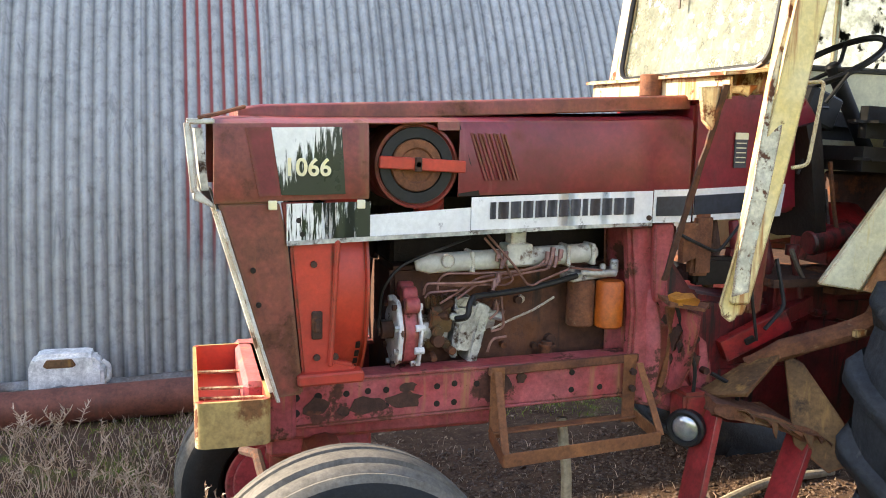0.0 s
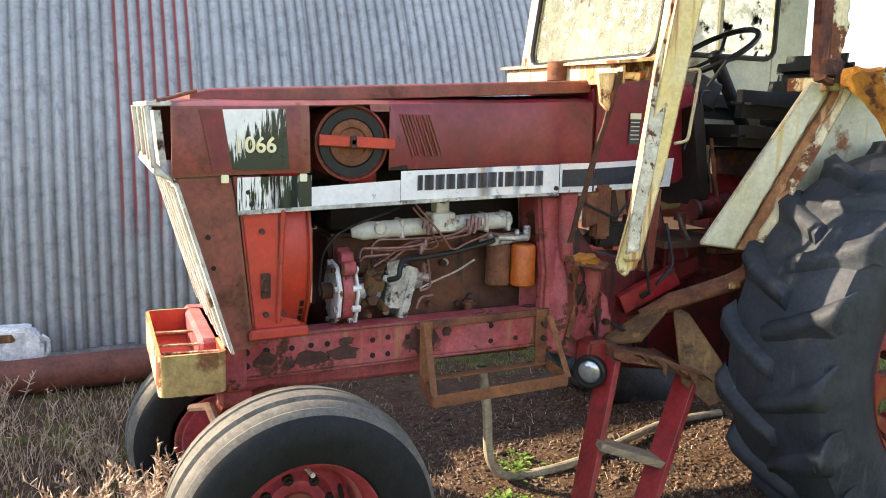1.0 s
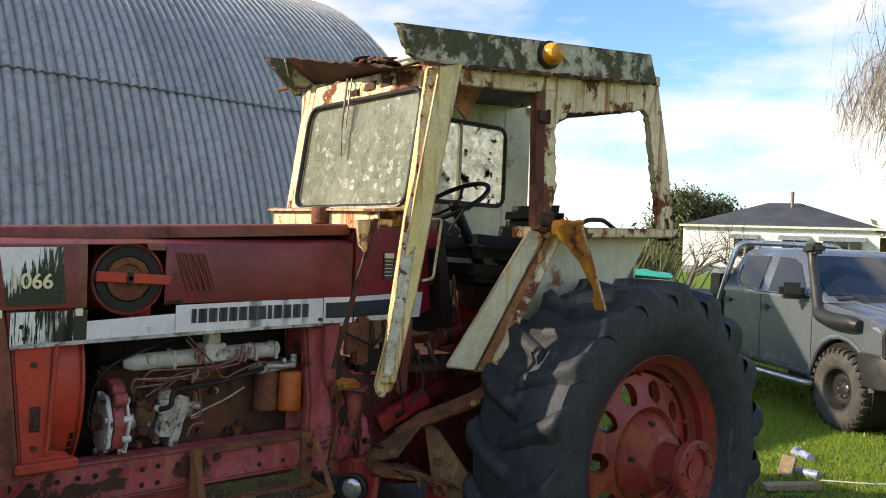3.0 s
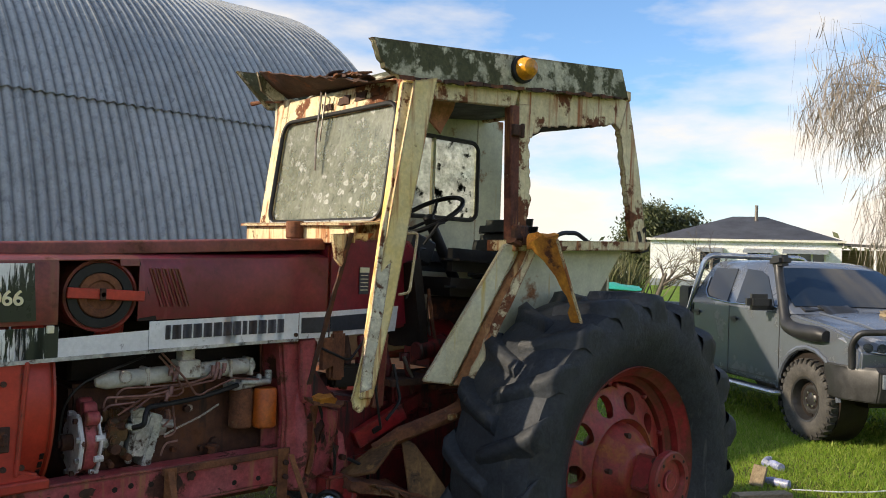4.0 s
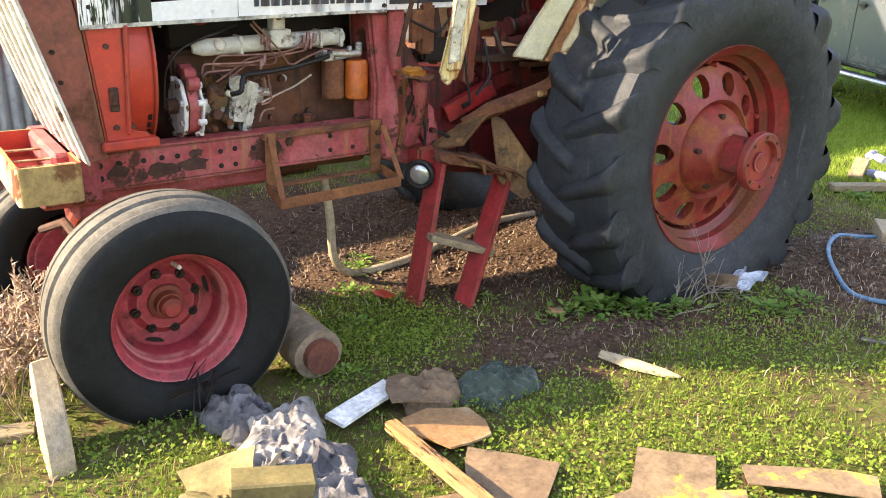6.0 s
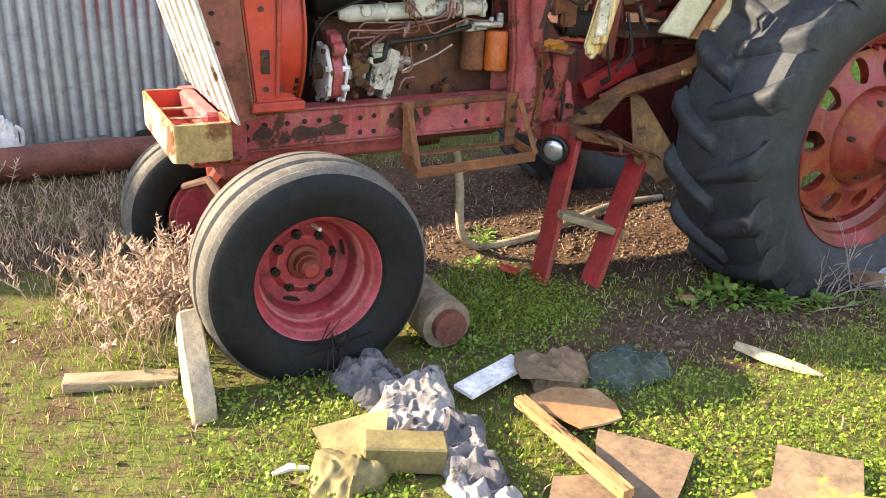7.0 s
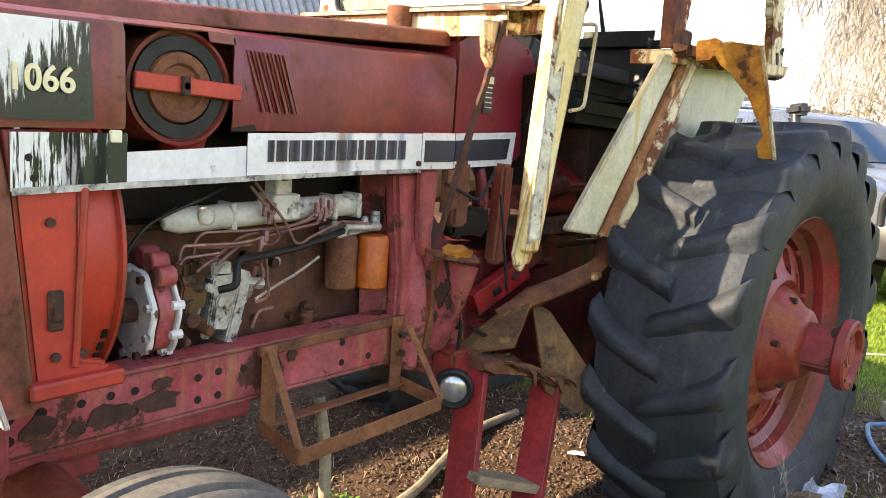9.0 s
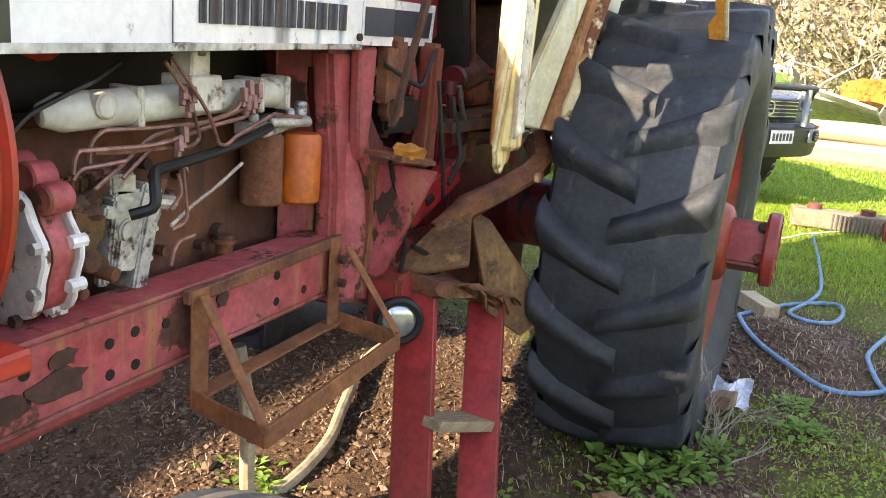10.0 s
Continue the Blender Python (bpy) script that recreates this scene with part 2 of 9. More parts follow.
M["white_metal"] = surf("dirty_white_painted_metal", (0.72, 0.72, 0.67), (0.52, 0.50, 0.43), 9, 0.42, 0.1, bump=0.14, fine=0.15, spot=(0.13, 0.065, 0.035), spot_scale=10, spot_at=0.625, edge=(0.22, 0.12, 0.07), edge_at=0.5)
M["alu"] = surf("cast_aluminium", (0.62, 0.63, 0.62), (0.38, 0.36, 0.32), 12, 0.45, 0.12, metal=0.45, bump=0.2, spot=(0.10, 0.06, 0.04), spot_scale=14, spot_at=0.58)
M["steel"] = surf("dull_steel", (0.28, 0.27, 0.25), (0.16, 0.12, 0.09), 10, 0.5, 0.15, metal=0.7, bump=0.1)
M["pipe_line"] = surf("rusty_pink_fuel_line", (0.33, 0.17, 0.14), (0.18, 0.08, 0.065), 20, 0.45, 0.1, metal=0.2, bump=0.05)
M["orange"] = surf("faded_orange_canister", (0.55, 0.13, 0.012), (0.40, 0.085, 0.01), 8, 0.45, 0.1, bump=0.06, streak=(0.16, 0.05, 0.02), streak_at=0.66)
M["rubber"] = surf("weathered_black_rubber", (0.0090, 0.0100, 0.0105), (0.015, 0.016, 0.016), 5, 0.65, 0.1, bump=0.12, bump_scale=120, spec=0.22, spot=(0.24, 0.24, 0.22), spot_scale=34, spot_at=0.735, spot_soft=0.03)
M["tread"] = surf("dusty_grey_tread_rubber", (0.022, 0.026, 0.032), (0.042, 0.046, 0.052), 4, 0.58, 0.12, bump=0.3, bump_scale=60, spec=0.3, streak=(0.095, 0.092, 0.086), streak_at=0.63, spot=(0.085, 0.08, 0.072), spot_scale=6, spot_at=0.64, spot_soft=0.12)
M["hose"] = surf("black_rubber_hose", (0.010, 0.010, 0.011), (0.018, 0.018, 0.019), 20, 0.5, 0.1, bump=0.05, spec=0.35)
M["vinyl"] = surf("cracked_black_vinyl", (0.011, 0.011, 0.012), (0.026, 0.026, 0.026), 9, 0.4, 0.12, bump=0.15)
M["galv"] = surf("grey_galvanised_iron", (0.30, 0.33, 0.36), (0.22, 0.245, 0.27), 1.2, 0.5, 0.12, metal=0.25, bump=0.06, bump_scale=40, streak=(0.18, 0.18, 0.18), streak_at=0.62)
M["wood"] = surf("grey_weathered_timber", (0.36, 0.28, 0.17), (0.22, 0.165, 0.10), 4, 0.85, 0.08, bump=0.3, stretch=(0.6, 6, 6))
M["dark_ply"] = surf("weathered_brown_plate", (0.23, 0.130, 0.055), (0.095, 0.055, 0.030), 5, 0.82, 0.08, bump=0.25, spec=0.25, streak=(0.30, 0.17, 0.06), streak_at=0.56, spot=(0.045, 0.033, 0.026), spot_scale=4, spot_at=0.58, edge=(0.16, 0.06, 0.025), edge_at=0.42)
# Red paint with black streaks that put the shade under the cab into colour.
M["shade_dark_red"] = surf("shade_blackened_red_paint", (0.19, 0.012, 0.015), (0.05, 0.009, 0.009), 5, 0.5, 0.15, bump=0.25, streak=(0.009, 0.007, 0.006), streak_at=0.53, spot=(0.24, 0.022, 0.022), spot_scale=4, spot_at=0.61)
M["tray"] = surf("orange_brown_rust", (0.27, 0.105, 0.035), (0.17, 0.065, 0.028), 8, 0.85, 0.1, bump=0.25, bump_scale=80)
M["white_plastic"] = surf("dirty_white_plastic", (0.86, 0.86, 0.84), (0.76, 0.76, 0.73), 7, 0.45, 0.1, bump=0.03)


# ---- mesh tools ----
class Mesh:
    """A small bmesh builder in world metres."""

    def __init__(self):
        self.bm = bmesh.new()

    def box(self, c, d, r=(0, 0, 0)):
        m = pose(*c, *r) @ Matrix.Diagonal((*d, 1))
        bmesh.ops.create_cube(self.bm, size=1.0, matrix=m)
        return self

    def prism(self, pts, off):
        """A plate: a polygon and its copy moved by off."""
        off = Vector(off)
        a = [self.bm.verts.new(p) for p in pts]
        b = [self.bm.verts.new(Vector(p) + off) for p in pts]
        self.bm.faces.new(a)
        self.bm.faces.new(b[::-1])
        for i in range(len(pts)):
            j = (i + 1) % len(pts)
            self.bm.faces.new((a[j], a[i], b[i], b[j]))
        return self

    def tube(self, pts, r, n=8, caps=True, squash=1.0):
        """A round bar along points; r one radius or one for each point."""
        pts = [Vector(p) for p in pts]
        rad = r if isinstance(r, (list, tuple)) else [r] * len(pts)
        rings, up = [], None
        for i, p in enumerate(pts):
            d = (pts[min(i + 1, len(pts) - 1)] - pts[max(i - 1, 0)]).normalized()
            if up is None:
                up = d.orthogonal().normalized()
            up = (up - d * up.dot(d)).normalized()
            side = d.cross(up)
            rings.append([self.bm.verts.new(p + (up * math.cos(a) + side * math.sin(a) * squash) * rad[i]) for a in (2 * math.pi * k / n for k in range(n))])
        for a, b in zip(rings, rings[1:]):
            for k in range(n):
                self.bm.faces.new((a[k], a[(k + 1) % n], b[(k + 1) % n], b[k]))
        if caps:
            self.bm.faces.new(rings[0][::-1])
            self.bm.faces.new(rings[-1])
        return self

    def lathe(self, prof, m, n=32, closed=False):
        """A turned body: (radius, height) pairs round the local z axis of m."""
        rings = []
        for r, h in prof:
            rings.append([self.bm.verts.new(m @ Vector((r * math.cos(a), r * math.sin(a), h))) for a in (2 * math.pi * k / n for k in range(n))])
        pairs = list(zip(rings, rings[1:])) + ([(rings[-1], rings[0])] if closed else [])
        for a, b in pairs:
            for k in range(n):
                self.bm.faces.new((a[k], a[(k + 1) % n], b[(k + 1) % n], b[k]))
        if not closed:
            self.bm.faces.new(rings[0][::-1])
            self.bm.faces.new(rings[-1])
        return self

    def cyl(self, a, b, r, n=16, r2=None):
        return self.tube([a, b], [r, r if r2 is None else r2], n)

    def grid(self, f, nu, nv, wrap=False):
        rows = [[self.bm.verts.new(f(i / nu, j / nv)) for j in range(nv + (0 if wrap else 1))] for i in range(nu + 1)]
        for i in range(nu):
            for j in range(nv):
                k = (j + 1) % len(rows[0])
                self.bm.faces.new((rows[i][j], rows[i + 1][j], rows[i + 1][k], rows[i][k]))
        return self

    def dent(self, amp, scale=6.0, seed=0.0):
        for v in self.bm.verts:
            v.co += noise.noise_vector(v.co * scale + Vector((seed, seed, seed))) * amp
        return self

    def cut(self, n=2):
        bmesh.ops.subdivide_edges(self.bm, edges=self.bm.edges[:], cuts=n, use_grid_fill=True)
        return self


def part(name, b, material, parent=None, label="", bevel=0.0, smooth=35, thick=0.0, seg=1):
    """Links a builder as one mesh object under a thing or a part."""
    bm = b.bm if isinstance(b, Mesh) else b
    if thick:
        bmesh.ops.recalc_face_normals(bm, faces=bm.faces[:])
        bmesh.ops.solidify(bm, geom=bm.faces[:], thickness=thick)
    bmesh.ops.recalc_face_normals(bm, faces=bm.faces[:])
    if bevel:
        sharp = [e for e in bm.edges if len(e.link_faces) == 2 and e.calc_face_angle() > radians(40)]
        bmesh.ops.bevel(bm, geom=sharp, offset=bevel, segments=seg, affect="EDGES", clamp_overlap=True)
    me = bpy.data.meshes.new(name)
    bm.to_mesh(me)
    bm.free()
    me.materials.append(M[material] if isinstance(material, str) else material)
    me.polygons.foreach_set("use_smooth", [True] * len(me.polygons))
    me.set_sharp_from_angle(angle=radians(smooth))
    ob = new(name, me)
    if parent is not None:
        ob.parent = parent
        ob.matrix_parent_inverse = base_of(parent).inverted()
    if label:
        ob["label"] = label
    return ob


def base_of(ob):
    m = ob.matrix_basis.copy()
    while ob.parent is not None:
        m = ob.matrix_parent_inverse @ m
        ob = ob.parent
        m = ob.matrix_basis @ m
    return m


def thing(name, at, label, category, group="", kind=""):
    """An Empty at the base of a thing, to parent its parts."""
    ob = new(name)
    ob.empty_display_size = 0.2
    ob.matrix_basis = Matrix.Translation(at)
    return tagged(ob, label, category, group, kind)


def solo(name, b, material, label, category, group="", kind="", **more):
    return tagged(part(name, b, material, None, **more), label, category, group, kind)


def jag(a, b, n, amp, rng):
    """Points from a to b (without b) with a ragged offset across the line, in 3D, given an offset direction amp (Vector)."""
    a, b = Vector(a), Vector(b)
    return [a.lerp(b, i / n) + (amp * rng.uniform(-1, 1) if i else amp * 0) for i in range(n)]


def letters(name, text, size, m, material, parent, depth=0.0015):
    """Raised characters in the built-in font, as a mesh."""
    cu = bpy.data.curves.new(name, "FONT")
    cu.body, cu.size, cu.extrude, cu.align_x = text, size, depth, "LEFT"
    cu.offset = size * 0.02
    tmp = new("tmp_text", cu)
    me = bpy.data.meshes.new_from_object(tmp.evaluated_get(bpy.context.evaluated_depsgraph_get()))
    bpy.data.objects.remove(tmp)
    me.transform(m)
    me.materials.clear()
    me.materials.append(M[material])
    ob = new(name, me)
    ob.parent = parent
    ob.matrix_parent_inverse = base_of(parent).inverted()
    return ob

# ---- ground ----
def ground_z(x, y):
    z = 0.025 * noise.noise(Vector((x * 0.9, y * 0.9, 0))) + 0.012 * noise.noise(Vector((x * 4, y * 4, 3)))
    z -= 0.26 * math.exp(-(((x - 0.6) / 0.7) ** 2 + ((y - 3.2) / 0.55) ** 2))          # hollow under the far front wheel
    z += 0.10 * math.exp(-(((x - 4.35) / 0.35) ** 2 + ((y - 1.3) / 0.28) ** 2))        # heap of dug soil
    z -= 0.05 * math.exp(-(((x - 3.3) / 0.7) ** 2 + ((y - 1.75) / 0.4) ** 2))          # rut of the rear wheel
    d = math.hypot(x - 1, y)
    if d > 13:
        z += 0.95 * min(1.0, (d - 13) / 34)
    return z


def ground_mat():
    m = bpy.data.materials.new("grass_and_soil")
    m.use_nodes = True
    n, l = m.node_tree.nodes, m.node_tree.links
    b = n["Principled BSDF"]
    co = n.new("ShaderNodeTexCoord")

    def nz(s, d=8, r=0.65):
        t = n.new("ShaderNodeTexNoise")
        t.inputs["Scale"].default_value, t.inputs["Detail"].default_value, t.inputs["Roughness"].default_value = s, d, r
        l.new(co.outputs["Object"], t.inputs["Vector"])
        return t.outputs["Fac"]

    def rg(sock, a, c, lo=0.0, hi=1.0):
        r = n.new("ShaderNodeMapRange")
        r.inputs["From Min"].default_value, r.inputs["From Max"].default_value = a, c
        r.inputs["To Min"].default_value, r.inputs["To Max"].default_value = lo, hi
        l.new(sock, r.inputs["Value"])
        return r.outputs["Result"]

    def mx(f, a, c):
        x = n.new("ShaderNodeMix")
        x.data_type = "RGBA"
        l.new(f, x.inputs["Factor"])
        for k, v in (("A", a), ("B", c)):
            if isinstance(v, tuple):
                x.inputs[k].default_value = (*v, 1)
            else:
                l.new(v, x.inputs[k])
        return x.outputs["Result"]

    soil = mx(rg(nz(9), 0.35, 0.65), (0.062, 0.036, 0.023), (0.115, 0.070, 0.043))
    soil = mx(rg(nz(45), 0.55, 0.68), soil, (0.17, 0.115, 0.072))
    moss = mx(rg(nz(6), 0.4, 0.6), (0.080, 0.100, 0.020), (0.125, 0.135, 0.035))
    moss = mx(rg(nz(16), 0.47, 0.60), moss, (0.115, 0.080, 0.042))
    att = n.new("ShaderNodeVertexColor")
    att.layer_name = "cover"
    sep = n.new("ShaderNodeSeparateColor")
    l.new(att.outputs["Color"], sep.inputs["Color"])
    add = n.new("ShaderNodeMath")
    l.new(sep.outputs["Red"], add.inputs[0])
    l.new(rg(nz(2.5), 0.3, 0.7, -0.45, 0.45), add.inputs[1])
    col = mx(rg(add.outputs["Value"], 0.4, 0.6), soil, moss)
    far = mx(rg(nz(0.4), 0.35, 0.65), (0.11, 0.19, 0.022), (0.15, 0.22, 0.035))
    col = mx(sep.outputs["Green"], col, far)
    l.new(col, b.inputs["Base Color"])
    b.inputs["Roughness"].default_value = 0.95
    b.inputs["Specular IOR Level"].default_value = 0.15
    bp = n.new("ShaderNodeBump")
    bp.inputs["Strength"].default_value, bp.inputs["Distance"].default_value = 0.8, 0.03
    l.new(nz(26), bp.inputs["Height"])
    l.new(bp.outputs["Normal"], b.inputs["Normal"])
    return m


def cover(x, y):
    """How green the ground is: 0 bare soil, 1 grass."""
    c = 0.78
    c -= 1.1 * math.exp(-(((x - 2.4) / 1.25) ** 4 + ((y - 2.9) / 1.0) ** 4))           # bare under the machine
    c -= 0.95 * math.exp(-(((x - 4.35) / 0.6) ** 4 + ((y - 1.3) / 0.35) ** 4))
    c -= 0.95 * math.exp(-(((x - 2.45) / 0.75) ** 2 + ((y - 1.42) / 0.26) ** 2))
    c -= 0.45 * math.exp(-(((x - 4.0) / 0.9) ** 4 + ((y - 0.95) / 0.35) ** 4))
    c += 0.55 * math.exp(-(((x - 1.65) / 0.40) ** 4 + ((y - 2.0) / 0.35) ** 4))          # weeds between wheel and ladder
    c -= 0.45 * math.exp(-(((x - 0.0) / 2.5) ** 4 + ((y - 3.9) / 0.9) ** 4))
    c -= 0.28 * math.exp(-(((x + 0.9) / 1.0) ** 4 + ((y - 2.0) / 1.3) ** 4))          # thin moss beside the dry weeds
    c -= 0.35 * math.exp(-(((x - 4.6) / 1.2) ** 2 + ((y - 1.8) / 0.5) ** 2))
    return max(0.0, min(1.0, c))


def spread(lo, hi, near_lo, near_hi, step, grow):
    """Grid lines: even steps between near_lo and near_hi, growing outwards."""
    v = list(np.arange(near_lo, near_hi, step))
    s, a = step, near_lo
    while a > lo:
        s *= grow
        a -= s
        v.insert(0, a)
    s, a = step, v[-1]
    while a < hi:
        s *= grow
        a += s
        v.append(a)
    return v


gx, gy = spread(-160, 260, -1.6, 6.0, 0.075, 1.25), spread(-160, 260, -0.6, 5.4, 0.075, 1.25)
gverts = [(x, y, ground_z(x, y)) for y in gy for x in gx]
nx = len(gx)
gfaces = [(j * nx + i, j * nx + i + 1, (j + 1) * nx + i + 1, (j + 1) * nx + i) for j in range(len(gy) - 1) for i in range(nx - 1)]
gme = bpy.data.meshes.new("ground")
gme.from_pydata(gverts, [], gfaces)
lay = gme.color_attributes.new("cover", "FLOAT_COLOR", "POINT")
for i, (x, y, z) in enumerate(gverts):
    lay.data[i].color = (cover(x, y), max(0.0, min(1.0, (math.hypot(x - 2, y - 2) - 4.5) / 3.0)), 0, 1)
gme.materials.append(ground_mat())
gme.polygons.foreach_set("use_smooth", [True] * len(gme.polygons))
ground = tagged(new("ground", gme), "rough grass and bare soil yard", "ground", kind="structure")

# ---- arched corrugated shed ----
SHED_Y, SHED_R, SHED_END, PITCH = 9.75, 4.85, 5.25, 0.076


def shed_mat():
    m = surf("corrugated_galvanised_iron", (0.43, 0.44, 0.43), (0.35, 0.36, 0.35), 0.9, 0.48, 0.1, metal=0.18, bump=0.05, bump_scale=40, fine=0.12, streak=(0.22, 0.23, 0.235), streak_at=0.60, spot=(0.30, 0.31, 0.31), spot_scale=14, spot_at=0.62, spot_soft=0.25)
    n, l = m.node_tree.nodes, m.node_tree.links
    b = n["Principled BSDF"]
    src = b.inputs["Base Color"].links[0].from_socket
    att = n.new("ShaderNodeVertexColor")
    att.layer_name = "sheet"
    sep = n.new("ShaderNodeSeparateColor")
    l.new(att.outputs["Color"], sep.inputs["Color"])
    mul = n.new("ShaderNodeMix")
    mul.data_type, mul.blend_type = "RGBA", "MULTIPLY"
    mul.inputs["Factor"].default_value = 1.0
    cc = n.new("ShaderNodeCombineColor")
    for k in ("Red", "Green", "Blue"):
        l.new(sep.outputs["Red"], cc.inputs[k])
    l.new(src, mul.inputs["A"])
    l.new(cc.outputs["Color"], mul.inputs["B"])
    mx = n.new("ShaderNodeMix")
    mx.data_type = "RGBA"
    l.new(sep.outputs["Green"], mx.inputs["Factor"])
    l.new(mul.outputs["Result"], mx.inputs["A"])
    mx.inputs["B"].default_value = (0.26, 0.028, 0.022, 1)
    l.new(mx.outputs["Result"], b.inputs["Base Color"])
    return m


shed = thing("shed", (0, SHED_Y, 0), "large arched shed clad in grey corrugated iron", "shed", kind="structure")
M["shed"] = shed_mat()


def shed_sheet(name, a0, a1, lift, x0, x1, seg):
    """A course of corrugated sheets from angle a0 to a1 of the arch."""
    per = 8
    n = int(round((x1 - x0) / PITCH * per))
    verts, cols, faces = [], [], []
    srng = random.Random(5 + int(a0 * 10))
    tone = {}
    for j in range(seg + 1):
        a = a0 + (a1 - a0) * j / seg
        for i in range(n + 1):
            x = x0 + (x1 - x0) * i / n
            k = int((x - x0) / (PITCH * 10))
            d = 0.0125 * math.cos(2 * math.pi * (x - x0) / PITCH)
            inside = ((x - x0) / (PITCH * 10)) % 1.0
            d += lift + (0.004 if inside < 0.10 else 0.0)
            rr = SHED_R + d
            verts.append((x, SHED_Y - rr * math.cos(a), rr * math.sin(a) + 0.02))
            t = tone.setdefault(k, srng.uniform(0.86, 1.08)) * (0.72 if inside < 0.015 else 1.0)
            t *= 0.40 if i % per == per // 2 else 0.76 if i % per in (per // 2 - 1, per // 2 + 1) else 1.0         # shade of the valleys painted into the sheet tone, with their dirt
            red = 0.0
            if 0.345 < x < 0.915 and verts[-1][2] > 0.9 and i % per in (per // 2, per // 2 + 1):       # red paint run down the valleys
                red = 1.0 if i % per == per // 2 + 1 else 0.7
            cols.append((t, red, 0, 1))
    for j in range(seg):
        for i in range(n):
            q = j * (n + 1) + i
            faces.append((q, q + 1, q + n + 2, q + n + 1))
    me = bpy.data.meshes.new(name)
    me.from_pydata(verts, [], faces)
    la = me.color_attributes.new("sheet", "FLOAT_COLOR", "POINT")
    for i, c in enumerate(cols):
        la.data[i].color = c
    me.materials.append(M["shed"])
    me.polygons.foreach_set("use_smooth", [True] * len(me.polygons))
    ob = new(name, me)
    ob.parent = shed
    ob.matrix_parent_inverse = base_of(shed).inverted()
    return ob


LAP = math.asin(2.9 / SHED_R)
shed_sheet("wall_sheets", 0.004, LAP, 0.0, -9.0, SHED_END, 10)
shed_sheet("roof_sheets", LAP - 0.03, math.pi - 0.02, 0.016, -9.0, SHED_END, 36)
for xe in (-8.98, SHED_END - 0.03):
    arc = [(xe, SHED_Y - (SHED_R - 0.03) * math.cos(a), (SHED_R - 0.03) * math.sin(a)) for a in np.linspace(0, math.pi, 25)]
    part("end_wall", Mesh().prism(arc, (0.02, 0, 0)), "galv", shed)

# ---- tractor ----
YC = 2.55                                                # its centre line
tractor = thing("tractor", (1.9, YC, 0), "derelict red tractor with rusted cream cab and open engine bay", "tractor")


def hy(x):
    """The near face of the bonnet."""
    return 2.105 + 0.155 * min(1.0, (x - 0.45) / 1.2) ** 0.8 if x > 0.45 else 2.105


def far(y):
    return 2 * YC - y


def rise(x):
    """The machine stands slightly tail up."""
    return 0.025 * (x - 1.2)


Y_AXIS = pose(0, 0, 0, 90, 0, 0)                         # local z becomes world -y


def wheel_pose(x, y, z, flip=False):
    return Matrix.Translation((x, y, z)) @ (pose(0, 0, 0, -90, 0, 0) if flip else Y_AXIS)


# --- rear wheels
M["cast_red"] = surf("rust_bloomed_red_casting", (0.36, 0.040, 0.030), (0.24, 0.030, 0.022), 4.0, 0.5, 0.15, bump=0.2, streak=(0.30, 0.080, 0.026), streak_at=0.54, spot=(0.40, 0.13, 0.035), spot_scale=4.5, spot_at=0.575, spot_soft=0.10, edge=(0.14, 0.045, 0.02), edge_at=0.45)
def rear_tyre(b, m, R=0.858, half=0.26, bead=0.488):
    prof = [(bead, half * 0.70), (bead + 0.03, half * 0.80), (bead + 0.13, half * 0.99), (bead + 0.22, half * 1.0), (R - 0.10, half * 0.96), (R - 0.06, half * 0.88),
            (R - 0.042, half * 0.6), (R - 0.036, 0.0)]
    prof = prof + [(r, -h) for r, h in prof[-2::-1]]
    b.lathe(prof + [(bead - 0.015, -half * 0.6), (bead - 0.015, half * 0.6)], m, 96, closed=True)


def tyre_lugs(b, m, R, half, turn, count=19):
    """Two rows of worn, slanted bars with soft flanks that curve over the shoulder and die out on the side wall."""
    lrng = random.Random(17)
    for side in (1, -1):
        for k in range(count):
            a0 = 2 * math.pi * (k + (0.0 if side > 0 else 0.5)) / count + lrng.uniform(-0.008, 0.008)
            worn = lrng.uniform(0.0, 0.008)
            rows = []
            steps = 11
            for i in range(steps + 1):
                u = i / steps                             # from the middle over the shoulder
                v = min(1.0, u / 0.72)
                h = side * (-0.030 + (half + 0.034) * math.sin(v * math.pi / 2) ** 0.9)
                a = a0 + turn * (0.25 * v - 0.05 * v * v + 0.05 * max(0.0, u - 0.72))
                over = max(0.0, u - 0.60) / 0.40
                drop = 0.135 * over ** 1.5 + 0.010 * v * v
                tall = (0.048 - worn) * (1 - 0.55 * over)
                top, bot = R - drop - worn, R - drop - tall - 0.016
                w0, w1 = 0.024 + 0.016 * v - 0.012 * over, 0.078 + 0.020 * v - 0.030 * over
                ring = []
                for rr, w in ((bot, -w1), (bot + (top - bot) * 0.55, -w0 - 0.016), (top, -w0), (top, w0 * 0.7), (bot + (top - bot) * 0.60, w0 + 0.006), (bot, w1 * 0.8)):
                    an = a + turn * w / R
                    ring.append(b.bm.verts.new(m @ Vector((rr * math.cos(an), rr * math.sin(an), h))))
                rows.append(ring)
            for p, q in zip(rows, rows[1:]):
                for t in range(5):
                    b.bm.faces.new((p[t], p[t + 1], q[t + 1], q[t]))
            b.bm.faces.new(rows[0][::-1])
            b.bm.faces.new(rows[-1])


